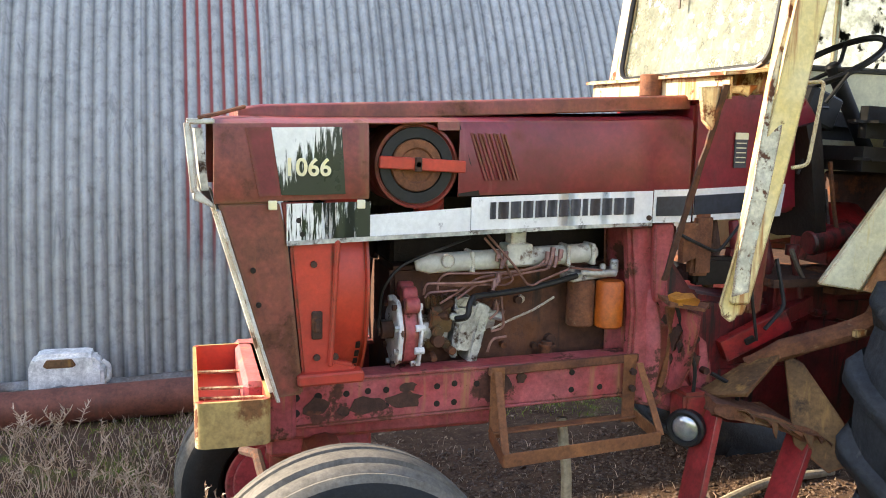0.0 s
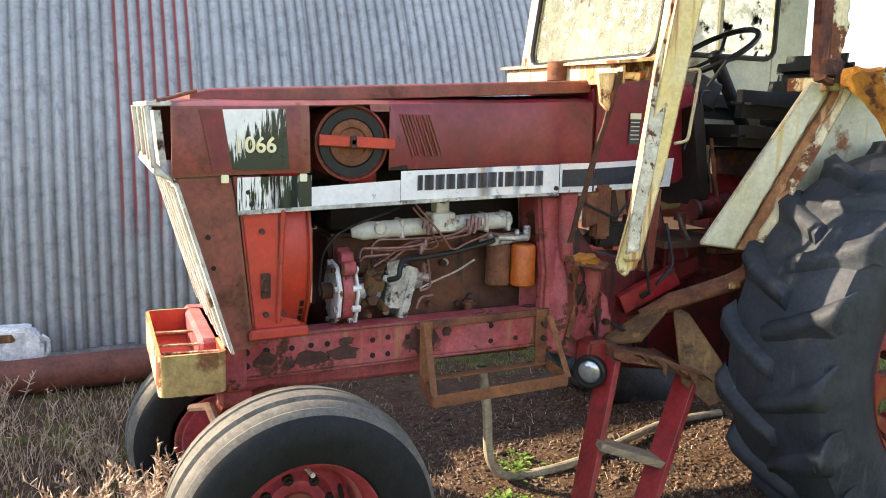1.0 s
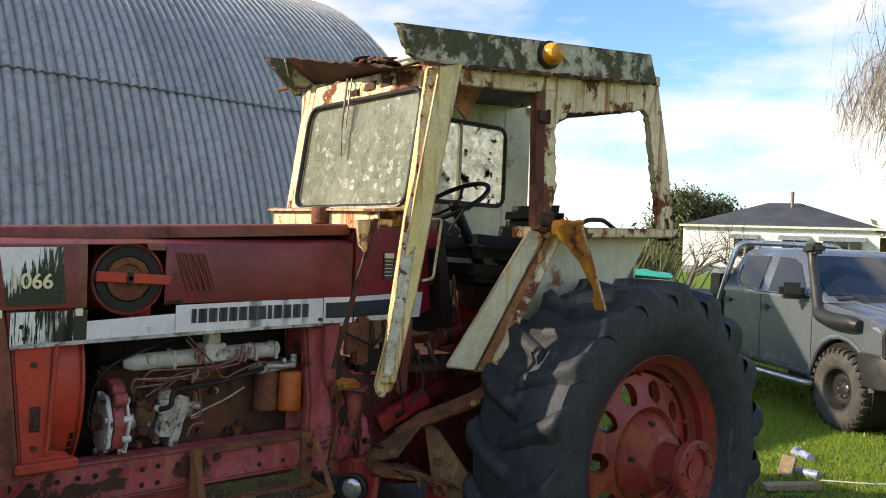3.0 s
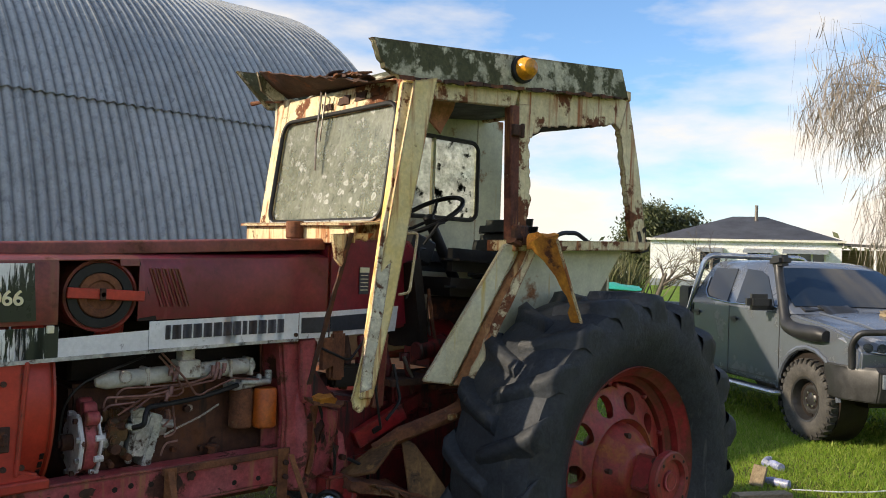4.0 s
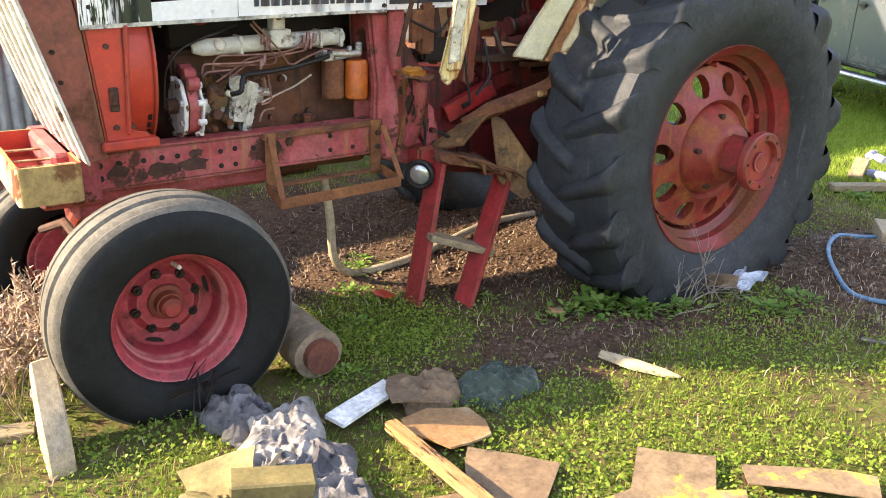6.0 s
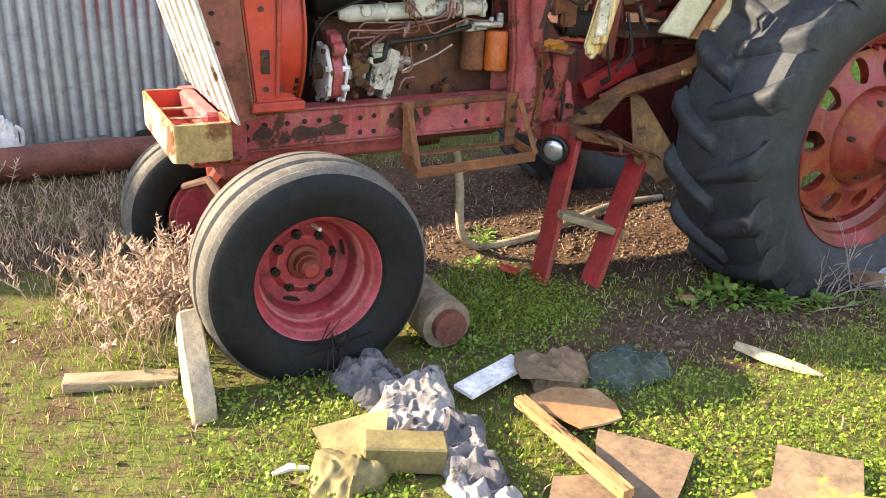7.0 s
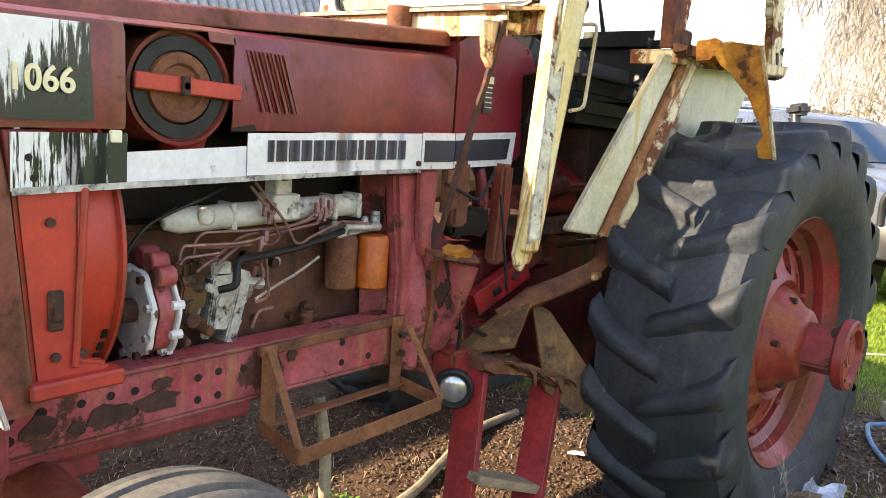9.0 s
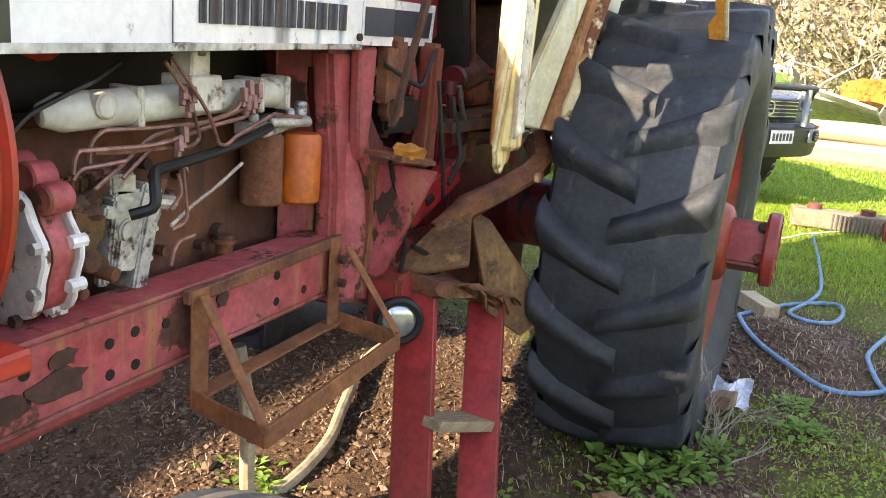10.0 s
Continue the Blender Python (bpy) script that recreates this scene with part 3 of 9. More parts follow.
def cast_centre(m, n=10):
    """The dished wheel centre, pierced by oval windows."""
    b = Mesh()
    r0, r1 = 0.215, 0.385

    def at(s, t, a0):
        r = (r0 + r1) / 2 + t * (r1 - r0) / 2
        an = a0 + s * math.pi / n
        h = float(np.interp(r, (0.215, 0.26, 0.33, 0.385), (0.095, 0.062, 0.035, 0.024)))
        return b.bm.verts.new(m @ Vector((r * math.cos(an), r * math.sin(an), h)))

    for k in range(n):
        a0 = 2 * math.pi * k / n
        loops = []
        for f in (1.0, 0.5, 0.0):                         # sector outline, between, window outline
            ring = []
            for i in range(24):
                ph = 2 * math.pi * i / 24
                c, s = math.cos(ph), math.sin(ph)
                q = max(abs(c), abs(s))
                oc, os_ = 0.50 * c, 0.74 * s
                ring.append(at(oc + (c / q - oc) * f, os_ + (s / q - os_) * f, a0))
            loops.append(ring)
        for p, q in zip(loops, loops[1:]):
            for i in range(24):
                b.bm.faces.new((p[i], p[(i + 1) % 24], q[(i + 1) % 24], q[i]))
    bmesh.ops.remove_doubles(b.bm, verts=b.bm.verts[:], dist=0.0008)
    return b


def rear_wheel(x, y, z, flip):
    m = wheel_pose(x, y, z, flip)                         # local z points outwards
    o = 0.20                                              # outer rim edge
    b = Mesh()
    prof = [(0.497, o + 0.0), (0.505, o - 0.012), (0.495, o - 0.03), (0.468, o - 0.045), (0.462, o - 0.085), (0.43, o - 0.11), (0.425, -0.10), (0.46, -0.13), (0.50, -0.20),
            (0.485, -0.20), (0.445, -0.13), (0.41, -0.09), (0.415, o - 0.12), (0.448, o - 0.095), (0.452, o - 0.055), (0.48, o - 0.03)]
    b.lathe(prof, m, 72, closed=True)
    wheel = part("rear_wheel", b, "wheel_red", tractor)
    n = 10
    cc = part("cast_centre", cast_centre(m, n), "cast_red", wheel, "rust-stained cast wheel centre with oval windows", thick=0.045)
    c = Mesh().lathe([(0.385, 0.030), (0.40, 0.025), (0.414, 0.0), (0.41, -0.05), (0.38, -0.045)], m, 60, closed=True)
    part("centre_ring", c, "wheel_red", wheel, "rust-stained ring round the oval openings", bevel=0.004)
    c = Mesh().lathe([(0.08, 0.245), (0.118, 0.242), (0.138, 0.228), (0.152, 0.195), (0.180, 0.165), (0.205, 0.135), (0.222, 0.095), (0.224, 0.050), (0.19, 0.0), (0.08, 0.0)], m, 48, closed=True)
    part("wheel_hub", c, "cast_red", wheel, "domed cast hub, orange with rust", bevel=0.004)
    for k in range(5):
        q = m @ Matrix.Rotation(2 * math.pi * (k + 0.4) / 5, 4, "Z")
        part("hub_bolt", Mesh().cyl(q @ Vector((0.17, 0, 0.13)), q @ Vector((0.176, 0, 0.188)), 0.014, 6), "dark_rust", cc)
    for k in range(n):
        cl = Mesh()
        q = m @ Matrix.Rotation(2 * math.pi * (k + 0.5) / n, 4, "Z")
        bmesh.ops.create_cube(cl.bm, size=1.0, matrix=q @ Matrix.Translation((0.418, 0, 0.035)) @ Matrix.Diagonal((0.05, 0.06, 0.035, 1)))
        cl.cyl(q @ Vector((0.398, 0, 0.04)), q @ Vector((0.398, 0, 0.088)), 0.015, 6)
        cl.cyl(q @ Vector((0.398, 0, 0.03)), q @ Vector((0.398, 0, 0.058)), 0.024, 12)
        part("rim_clamp", cl, "wheel_red", wheel, bevel=0.005)
    t = Mesh()
    rear_tyre(t, m)
    ty = part("tyre", t, "tread", wheel, "weathered black tractor tyre with worn bars")
    lg = Mesh()
    tyre_lugs(lg, m, 0.858, 0.255, 1 if flip else -1)
    part("tread", lg.dent(0.004, 9), "tread", ty, smooth=75)
    return wheel, m


RW = (3.335, 1.715, 0.668)
wheel, rm = rear_wheel(*RW, False)
hub = Mesh()
hub.cyl(rm @ Vector((0, 0, 0.05)), rm @ Vector((0, 0, 0.40)), 0.048, 20)
bmesh.ops.create_cube(hub.bm, size=1.0, matrix=rm @ Matrix.Translation((0, 0, 0.285)) @ Matrix.Rotation(-0.38, 4, "Z") @ Matrix.Diagonal((0.155, 0.17, 0.20, 1)))
hubp = part("axle_hub", hub, "wheel_red", tractor, "rusty axle clamp with four bolts", bevel=0.012, seg=2)
fl = Mesh()
fl.lathe([(0.045, 0.36), (0.128, 0.36), (0.136, 0.370), (0.136, 0.400), (0.128, 0.408), (0.100, 0.408), (0.090, 0.386), (0.045, 0.386)], rm, 40, closed=True)
flange = part("axle_flange", fl, "wheel_red", hubp)
for k in range(8):
    q = rm @ Matrix.Rotation(2 * math.pi * k / 8, 4, "Z")
    part("flange_hole", Mesh().cyl(q @ Vector((0.114, 0, 0.395)), q @ Vector((0.114, 0, 0.4095)), 0.008, 8), "grime_and_void", hubp)
cap = Mesh().cyl(rm @ Vector((0, 0, 0.37)), rm @ Vector((0, 0, 0.398)), 0.046, 24)
part("axle_end", cap, "rim_pink", hubp, "pink painted axle end")
for sx in (-1, 1):
    for sh in (-1, 1):
        q = rm @ Matrix.Rotation(-0.38, 4, "Z")
        bo = Mesh().cyl(q @ Vector((-0.07, sx * 0.058, 0.285 + sh * 0.066)), q @ Vector((-0.100, sx * 0.058, 0.285 + sh * 0.066)), 0.014, 6).cyl(q @ Vector((-0.07, sx * 0.058, 0.285 + sh * 0.066)), q @ Vector((-0.082, sx * 0.058, 0.285 + sh * 0.066)), 0.021, 14)
        part("bolt", bo, "dark_rust", hubp)
rear_wheel(RW[0], far(RW[1]), RW[2], True)


# --- front wheels
def front_wheel(x, y, z, flip, tilt=0.0):
    m = wheel_pose(x, y, z, flip)
    b = Mesh()
    rim = [(0.228, 0.105), (0.232, 0.095), (0.222, 0.082), (0.205, 0.075), (0.20, 0.03), (0.185, 0.012), (0.18, -0.06), (0.205, -0.10), (0.195, -0.10), (0.17, -0.092),
           (0.165, -0.065), (0.186, 0.0), (0.203, 0.078), (0.212, 0.092)]
    b.lathe(rim, m, 48, closed=True)
    w = part("front_wheel", b, "rim_pink", tractor)
    d = Mesh().lathe([(0.001, -0.10), (0.172, -0.10), (0.178, -0.055), (0.165, -0.075), (0.150, -0.088), (0.125, -0.092), (0.105, -0.080), (0.098, -0.070), (0.060, -0.070), (0.052, -0.074), (0.001, -0.074)], m, 48)
    part("wheel_disc", d, "rim_pink", w, "faded pink disc with dark bolt holes")
    for k in range(8):
        q = m @ Matrix.Rotation(2 * math.pi * (k + 0.3) / 8, 4, "Z")
        part("wheel_nut", Mesh().cyl(q @ Vector((0.106, 0, -0.09)), q @ Vector((0.106, 0, -0.068)), 0.017, 8).cyl(q @ Vector((0.106, 0, -0.09)), q @ Vector((0.106, 0, -0.058)), 0.008, 6), "grime_and_void", w)
    for k in range(3):
        q = m @ Matrix.Rotation(2 * math.pi * k / 3 + 4.4, 4, "Z")
        part("hand_hole", Mesh().prism([q @ Vector((0.152 + 0.012 * math.sin(a), 0.034 * math.cos(a), -0.088)) for a in np.linspace(0, 2 * math.pi, 17)[:-1]], q.to_3x3() @ Vector((0, 0, 0.006))), "grime_and_void", w)
    hc = Mesh().lathe([(0.066, -0.072), (0.062, -0.060), (0.044, -0.056), (0.038, -0.020), (0.036, 0.004), (0.026, 0.014), (0.0005, 0.016)], m, 24)
    part("hub_cap", hc, "wheel_red", w, "rusty red hub cap")
    part("valve", Mesh().cyl(m @ Vector((0.03, 0.14, -0.06)), m @ Vector((0.035, 0.142, 0.0)), 0.008, 8), "white_plastic", w)
    t = Mesh()
    R, half = 0.405, 0.145
    prof = [(0.222, 0.098), (0.235, 0.118), (0.30, half), (0.345, half - 0.004), (R - 0.028, half - 0.022), (R - 0.012, half - 0.04), (R - 0.016, half - 0.055), (R - 0.006, half - 0.07),
            (R - 0.004, half - 0.09), (R - 0.016, half - 0.098), (R - 0.016, half - 0.108), (R, half - 0.118), (R + 0.002, 0.0)]
    prof += [(r, -h) for r, h in prof[-2::-1]] + [(0.216, -0.07), (0.216, 0.07)]
    t.lathe(prof, m, 72, closed=True)
    ob = part("tyre", t, "rubber", w, "worn black ribbed tyre with a dusty tread", smooth=28)
    ob.data.materials.append(M["tread_dust"])
    for p in ob.data.polygons:
        q = m.inverted() @ p.center
        if math.hypot(q.x, q.y) > R - 0.03:
            p.material_index = 1
    return w


M["tread_dust"] = surf("dusty_worn_tread", (0.145, 0.13, 0.105), (0.085, 0.078, 0.065), 5, 0.85, 0.08, bump=0.15, bump_scale=90)
front_wheel(0.77, 1.755, 0.352, False)
front_wheel(0.72, 3.22, 0.10, True)

# --- chassis
for s, name in ((1, "near"), (-1, "other")):
    y0 = 2.29 if s > 0 else far(2.29)
    b = Mesh()
    pts = [(0.64, y0, 0.642), (1.98, y0, 0.672), (1.98, y0, 0.800), (0.64, y0, 0.776)]
    b.prism(pts, (0, 0.02 * s, 0))
    b.prism([(0.64, y0, 0.776), (1.98, y0, 0.800), (1.98, y0, 0.812), (0.64, y0, 0.788)], (0, 0.10 * s, 0))
    b.prism([(0.64, y0, 0.630), (1.98, y0, 0.660), (1.98, y0, 0.672), (0.64, y0, 0.642)], (0, 0.10 * s, 0))
    rail = part("frame_rail", b, "pink_red", tractor, "chalky pink-red side rail with dark holes and scabs of rust", bevel=0.004)
    if s > 0:
        for hx, hz in ((0.70, 0.735), (0.70, 0.685), (0.86, 0.738), (0.86, 0.675), (0.93, 0.742), (0.99, 0.742), (0.99, 0.69), (1.162, 0.742), (1.162, 0.683), (1.222, 0.748), (1.222, 0.684), (1.65, 0.759), (1.65, 0.697), (1.76, 0.70), (1.30, 0.742), (0.77, 0.735)):
            part("bolt_hole", Mesh().cyl((hx, y0 - 0.0015, hz), (hx, y0 + 0.015, hz), 0.0105 if hx > 0.8 else 0.013, 12), "grime_and_void", rail)
        prng = random.Random(11)
        for cx, cz, w, h in ((0.765, 0.70, 0.045, 0.035), (0.93, 0.695, 0.07, 0.03), (1.05, 0.705, 0.07, 0.032), (1.06, 0.748, 0.035, 0.018), (0.85, 0.682, 0.025, 0.018), (1.40, 0.735, 0.03, 0.03), (1.46, 0.752, 0.02, 0.02)):
            ring = [(cx + w * prng.uniform(0.65, 1.1) * math.cos(a), y0 - 0.001, cz + h * prng.uniform(0.65, 1.1) * math.sin(a)) for a in np.linspace(0, 2 * math.pi, 15)[:-1]]
            part("rust_scab", Mesh().prism(ring, (0, -0.003, 0)), "dark_rust", rail)
b = Mesh().box((0.62, YC, 0.70), (0.16, 0.56, 0.20)).box((0.80, YC, 0.56), (0.35, 0.26, 0.14)).box((0.95, YC, 0.60), (0.9, 0.34, 0.08))
part("front_bolster", b, "pink_red", tractor, bevel=0.015)
b = Mesh().tube([(0.77, 1.93, 0.43), (0.80, 2.2, 0.52), (0.80, 2.55, 0.52), (0.76, 2.9, 0.40), (0.72, 3.08, 0.24)], [0.05, 0.06, 0.07, 0.06, 0.05], 10)
b.cyl((0.77, 1.78, 0.352), (0.77, 2.0, 0.36), 0.045, 14).cyl((0.77, 1.98, 0.30), (0.77, 1.98, 0.56), 0.035, 14).cyl((0.72, 3.02, 0.05), (0.72, 3.02, 0.38), 0.035, 14).cyl((0.72, 3.0, 0.1), (0.72, 3.2, 0.1), 0.045, 14)
part("front_axle", b, "brown_red", tractor, bevel=0.0)
part("tie_rod", Mesh().tube([(0.62, 2.0, 0.42), (0.60, 2.55, 0.46), (0.58, 3.0, 0.30)], 0.018, 8), "dark_rust", tractor)

# --- weight box at the nose
wx0, wx1, wy0, wy1, wz0, wz1 = 0.395, 0.607, 2.10, 2.76, 0.665, 0.80
b = Mesh()
T = 0.012


def rounded(x0, x1, y0, y1, r, n=4):
    pts = []
    for cx, cy, a in ((x1 - r, y1 - r, 0), (x0 + r, y1 - r, 90), (x0 + r, y0 + r, 180), (x1 - r, y0 + r, 270)):
        pts += [(cx + r * math.cos(radians(a + 90 * i / n)), cy + r * math.sin(radians(a + 90 * i / n))) for i in range(n + 1)]
    return pts


outer, inner = rounded(wx0, wx1, wy0, wy1, 0.03), rounded(wx0 + T, wx1 - T, wy0 + T, wy1 - T, 0.022)
vo = [[b.bm.verts.new((x, y, z)) for x, y in outer] for z in (wz0, wz1)]
vi = [[b.bm.verts.new((x, y, z)) for x, y in inner] for z in (wz1, wz0 + 0.03)]
rings = vo + vi
for p, q in zip(rings, rings[1:]):
    for k in range(len(p)):
        b.bm.faces.new((p[k], p[(k + 1) % len(p)], q[(k + 1) % len(p)], q[k]))
b.bm.faces.new(rings[0][::-1])
b.bm.faces.new(rings[-1])
M["box_yellow"] = surf("grimy_yellow_cream_box", (0.42, 0.30, 0.11), (0.30, 0.21, 0.075), 6, 0.55, 0.12, bump=0.08, streak=(0.16, 0.15, 0.04), streak_at=0.6, spot=(0.20, 0.09, 0.03), spot_scale=7, spot_at=0.62)
wb = part("weight_box", b, "box_yellow", tractor, "open yellow weight box with red inside", smooth=30)
wb.data.materials.append(M["red"])
wb.data.materials.append(M["cream"])
for p in wb.data.polygons:
    c = p.center
    if c.x < wx0 + 0.006:
        p.material_index = 2
    if wx0 + T * 0.8 < c.x < wx1 - T * 0.8 and wy0 + T * 0.8 < c.y < wy1 - T * 0.8 and c.z > wz0 + 0.02:
        p.material_index = 1
for yy in (2.20, 2.30, 2.48):
    part("box_rod", Mesh().tube([(wx0 + 0.01, yy + 0.04, wz1 - 0.03), (wx1 + 0.01, yy - 0.03, wz1 - 0.015)], 0.006, 6), "cream", wb)

# --- nose: shell, grille, bonnet
def loft(sections, close=True):
    b = Mesh()
    rows = [[b.bm.verts.new(p) for p in s] for s in sections]
    for p, q in zip(rows, rows[1:]):
        for k in range(len(p) - (0 if close else 1)):
            b.bm.faces.new((p[k], p[(k + 1) % len(p)], q[(k + 1) % len(p)], q[k]))
    if close:
        b.bm.faces.new(rows[0][::-1])
        b.bm.faces.new(rows[-1])
    return b


def bonnet_section(x, ztop, zbot, y, r=0.035):
    """Outline from the near bottom edge over the top to the far bottom edge."""
    return [(x, y + 0.004, zbot), (x, y, zbot + 0.02), (x, y, ztop - r), (x, y + r * 0.3, ztop - r * 0.3), (x, y + r, ztop), (x, y + 0.16, ztop + 0.012), (x, YC, ztop + 0.016),
            (x, far(y + 0.16), ztop + 0.012), (x, far(y + r), ztop), (x, far(y + r * 0.3), ztop - r * 0.3), (x, far(y), ztop - r), (x, far(y), zbot + 0.02), (x, far(y + 0.004), zbot)]


def ztop(x):
    return 1.588 + 0.036 * (x - 0.45)


def zbot(x):
    return 1.362 + 0.018 * (x - 0.45)


def bonnet_piece(name, x0, x1, material, label, n=6, skip=None, dent=0.003):
    xs = np.linspace(x0, x1, n + 1)
    b = loft([bonnet_section(x, ztop(x), zbot(x), hy(x)) for x in xs], close=False)
    if skip:
        b.bm.faces.ensure_lookup_table()
        bmesh.ops.delete(b.bm, geom=[f for f in b.bm.faces if skip(f.calc_center_median())], context="FACES")
    b.dent(dent, 5)
    return part(name, b, material, tractor, label, thick=0.004)


nose = bonnet_piece("bonnet_nose", 0.455, 0.90, "brown_red", "rusty brown-red nose panel of the bonnet", 6)
bonnet_piece("bonnet_mid", 0.90, 1.19, "brown_red", "bonnet top above the open air cleaner bay", 4, skip=lambda c: c.y < 2.24 and c.z < 1.588)
bonnet_piece("bonnet_rear", 1.19, 2.05, "maroon", "dull maroon rear bonnet panel with louvres", 10)
# slanted front edge of the rear panel: a black triangle paints the dark bay
b = Mesh().prism([(1.19, hy(1.19), ztop(1.19) - 0.02), (1.265, hy(1.26), zbot(1.26)), (1.19, hy(1.19) + 0.001, zbot(1.2))], (0, 0.004, 0))
part("bay_edge", b, "grime_and_void", tractor)
for k in range(5):
    x = 1.225 + 0.026 * k
    b = Mesh().prism([(x, hy(x) - 0.002, 1.572), (x + 0.008, hy(x) - 0.002, 1.572), (x + 0.062, hy(x) - 0.002, 1.425), (x + 0.054, hy(x) - 0.002, 1.425)], (0, 0.004, 0))
    b.prism([(x + 0.010, hy(x) - 0.008, 1.570), (x + 0.018, hy(x) - 0.002, 1.570), (x + 0.072, hy(x + 0.05) - 0.002, 1.427), (x + 0.064, hy(x + 0.05) - 0.008, 1.427)], (0, 0.004, 0))
    part("louvre", b, "maroon", tractor)
# raised centre hood
b = loft([[(x, 2.30, z - 0.05), (x, 2.30, z - 0.008), (x, 2.315, z), (x, far(2.315), z), (x, far(2.30), z - 0.008), (x, far(2.30), z - 0.05)] for x, z in ((0.53, 1.628), (0.60, 1.640), (1.3, 1.678), (2.06, 1.722))])
part("raised_hood", b, "brown_red", tractor, "rusty raised hood strip with a folded edge", bevel=0.003)
b = Mesh().tube([(0.42, hy(0.45) + 0.01, 1.594), (0.47, 2.2, 1.606), (0.55, 2.29, 1.63)], 0.006, 6)
part("hood_clip", b, "rust", tractor)
# grille: white surround and slanting white front
b = Mesh()
gy0, gy1 = 2.12, far(2.12)
b.prism([(0.385, gy0, 1.592), (0.46, gy0, 1.592), (0.46, gy0, 1.578), (0.39, gy0, 1.575)], (0, gy1 - gy0, 0))
b.prism([(0.405, gy0, 1.405), (0.455, gy0, 1.36), (0.46, gy0, 1.345), (0.40, gy0, 1.372)], (0, gy1 - gy0, 0))
b.box((0.395, gy0 + 0.006, 1.485), (0.018, 0.012, 0.19), (0, -5, 0)).box((0.395, gy1 - 0.006, 1.485), (0.018, 0.012, 0.19), (0, -5, 0))
for yy in (2.4, 2.7):
    b.box((0.40, yy, 1.485), (0.015, 0.02, 0.19), (0, -5, 0))
part("grille_surround", b, "white_metal", tractor, "white grille surround", bevel=0.003)
part("headlight_panel", Mesh().box((0.425, YC, 1.48), (0.02, gy1 - gy0 - 0.03, 0.17), (0, -5, 0)), "alu", tractor)
b = Mesh()


def front_x(z):
    return 0.455 + (1.36 - z) * 0.29


b.prism([(front_x(1.345), gy0 - 0.03, 1.345), (front_x(1.345) + 0.012, gy0 - 0.03, 1.345), (front_x(0.79) + 0.012, gy0 - 0.03, 0.79), (front_x(0.79), gy0 - 0.03, 0.79)], (0, gy1 - gy0 + 0.06, 0))
gr = part("grille", b, "white_metal", tractor, "slanting white grille below the nose", bevel=0.003)
for k in range(6):
    yy = gy0 + 0.05 + (gy1 - gy0 - 0.1) * k / 5
    part("grille_rib", Mesh().tube([(front_x(1.33) - 0.003, yy, 1.33), (front_x(0.80) - 0.003, yy, 0.80)], 0.009, 6), "white_metal", gr)
# side of the radiator shell
b = Mesh().prism([(front_x(1.355) + 0.008, hy(0.5) + 0.012, 1.362), (front_x(0.79) + 0.008, hy(0.6) + 0.0, 0.79), (0.705, hy(0.65) + 0.01, 0.79), (0.66, hy(0.65) + 0.012, 1.24), (0.635, hy(0.6) + 0.012, 1.362)], (0, 0.05, 0))
shell = part("radiator_shell", b, "brown_red", tractor, "slanting brown-red radiator side panel", bevel=0.006, seg=2)
b = Mesh().prism([(0.64, hy(0.6) + 0.008, 1.362), (0.66, hy(0.66) + 0.006, 1.245), (0.745, hy(0.74) + 0.006, 1.247), (0.735, hy(0.74) + 0.008, 1.364)], (0, 0.02, 0))
part("corner_panel", b, "maroon", shell, bevel=0.003)
for x, z in ((0.56, 1.17), (0.575, 1.07), (0.70, 1.27), (0.69, 1.31), (0.62, 1.49), (0.68, 1.49)):
    part("rivet_hole", Mesh().cyl((x, hy(x) - 0.002, z), (x, hy(x) + 0.02, z), 0.008, 10), "grime_and_void", shell)
# red fan shroud side
b = loft([[(0.665, y, 1.25), (0.705, y, 0.83), (0.865, y, 0.83), (0.862, y, 0.870), (0.80, y, 0.885), (0.795, y, 1.25)] for y in (2.160, 2.20)])
shroud = part("fan_shroud", b, "red", tractor, "bright red fan shroud with a curved, punched rim", bevel=0.008, seg=2)
SH = Matrix.Translation((0.0, 2.55, 1.085)) @ pose(0, 0, 0, 0, 90, 0)
part("shroud_barrel", Mesh().lathe([(0.385, 0.785), (0.378, 0.80), (0.360, 0.895), (0.372, 0.900), (0.374, 0.908), (0.345, 0.908), (0.365, 0.80), (0.37, 0.785)], SH, 72, closed=True), "red", shroud)
for k in range(22):
    q = SH @ Matrix.Rotation(radians(-62 + 5.9 * k), 4, "Z") @ Matrix.Rotation(radians(180 + 90), 4, "Z")
    sl = Mesh()
    bmesh.ops.create_cube(sl.bm, size=1.0, matrix=q @ Matrix.Translation((0, 0.363, 0.882)) @ Matrix.Diagonal((0.022, 0.010, 0.013, 1)))
    part("shroud_slot", sl, "grime_and_void", shroud)
part("shroud_foot", Mesh().box((0.785, 2.16, 0.838), (0.20, 0.06, 0.035), (0, -1.5, 0)), "red", shroud, bevel=0.006)
part("shroud_rib", Mesh().box((0.795, 2.154, 1.06), (0.016, 0.014, 0.38), (0, 3, 0)), "red", shroud, bevel=0.005)
for x, z in ((0.735, 1.18), (0.745, 0.90), (0.80, 0.90)):
    part("shroud_bolt", Mesh().cyl((x, 2.162, z), (x, 2.150, z), 0.010, 8), "dark_rust", shroud)
part("latch", Mesh().box((0.745, 2.156, 0.998), (0.032, 0.012, 0.085)).box((0.745, 2.148, 0.998), (0.018, 0.02, 0.04)), "dark_rust", shroud, bevel=0.004)
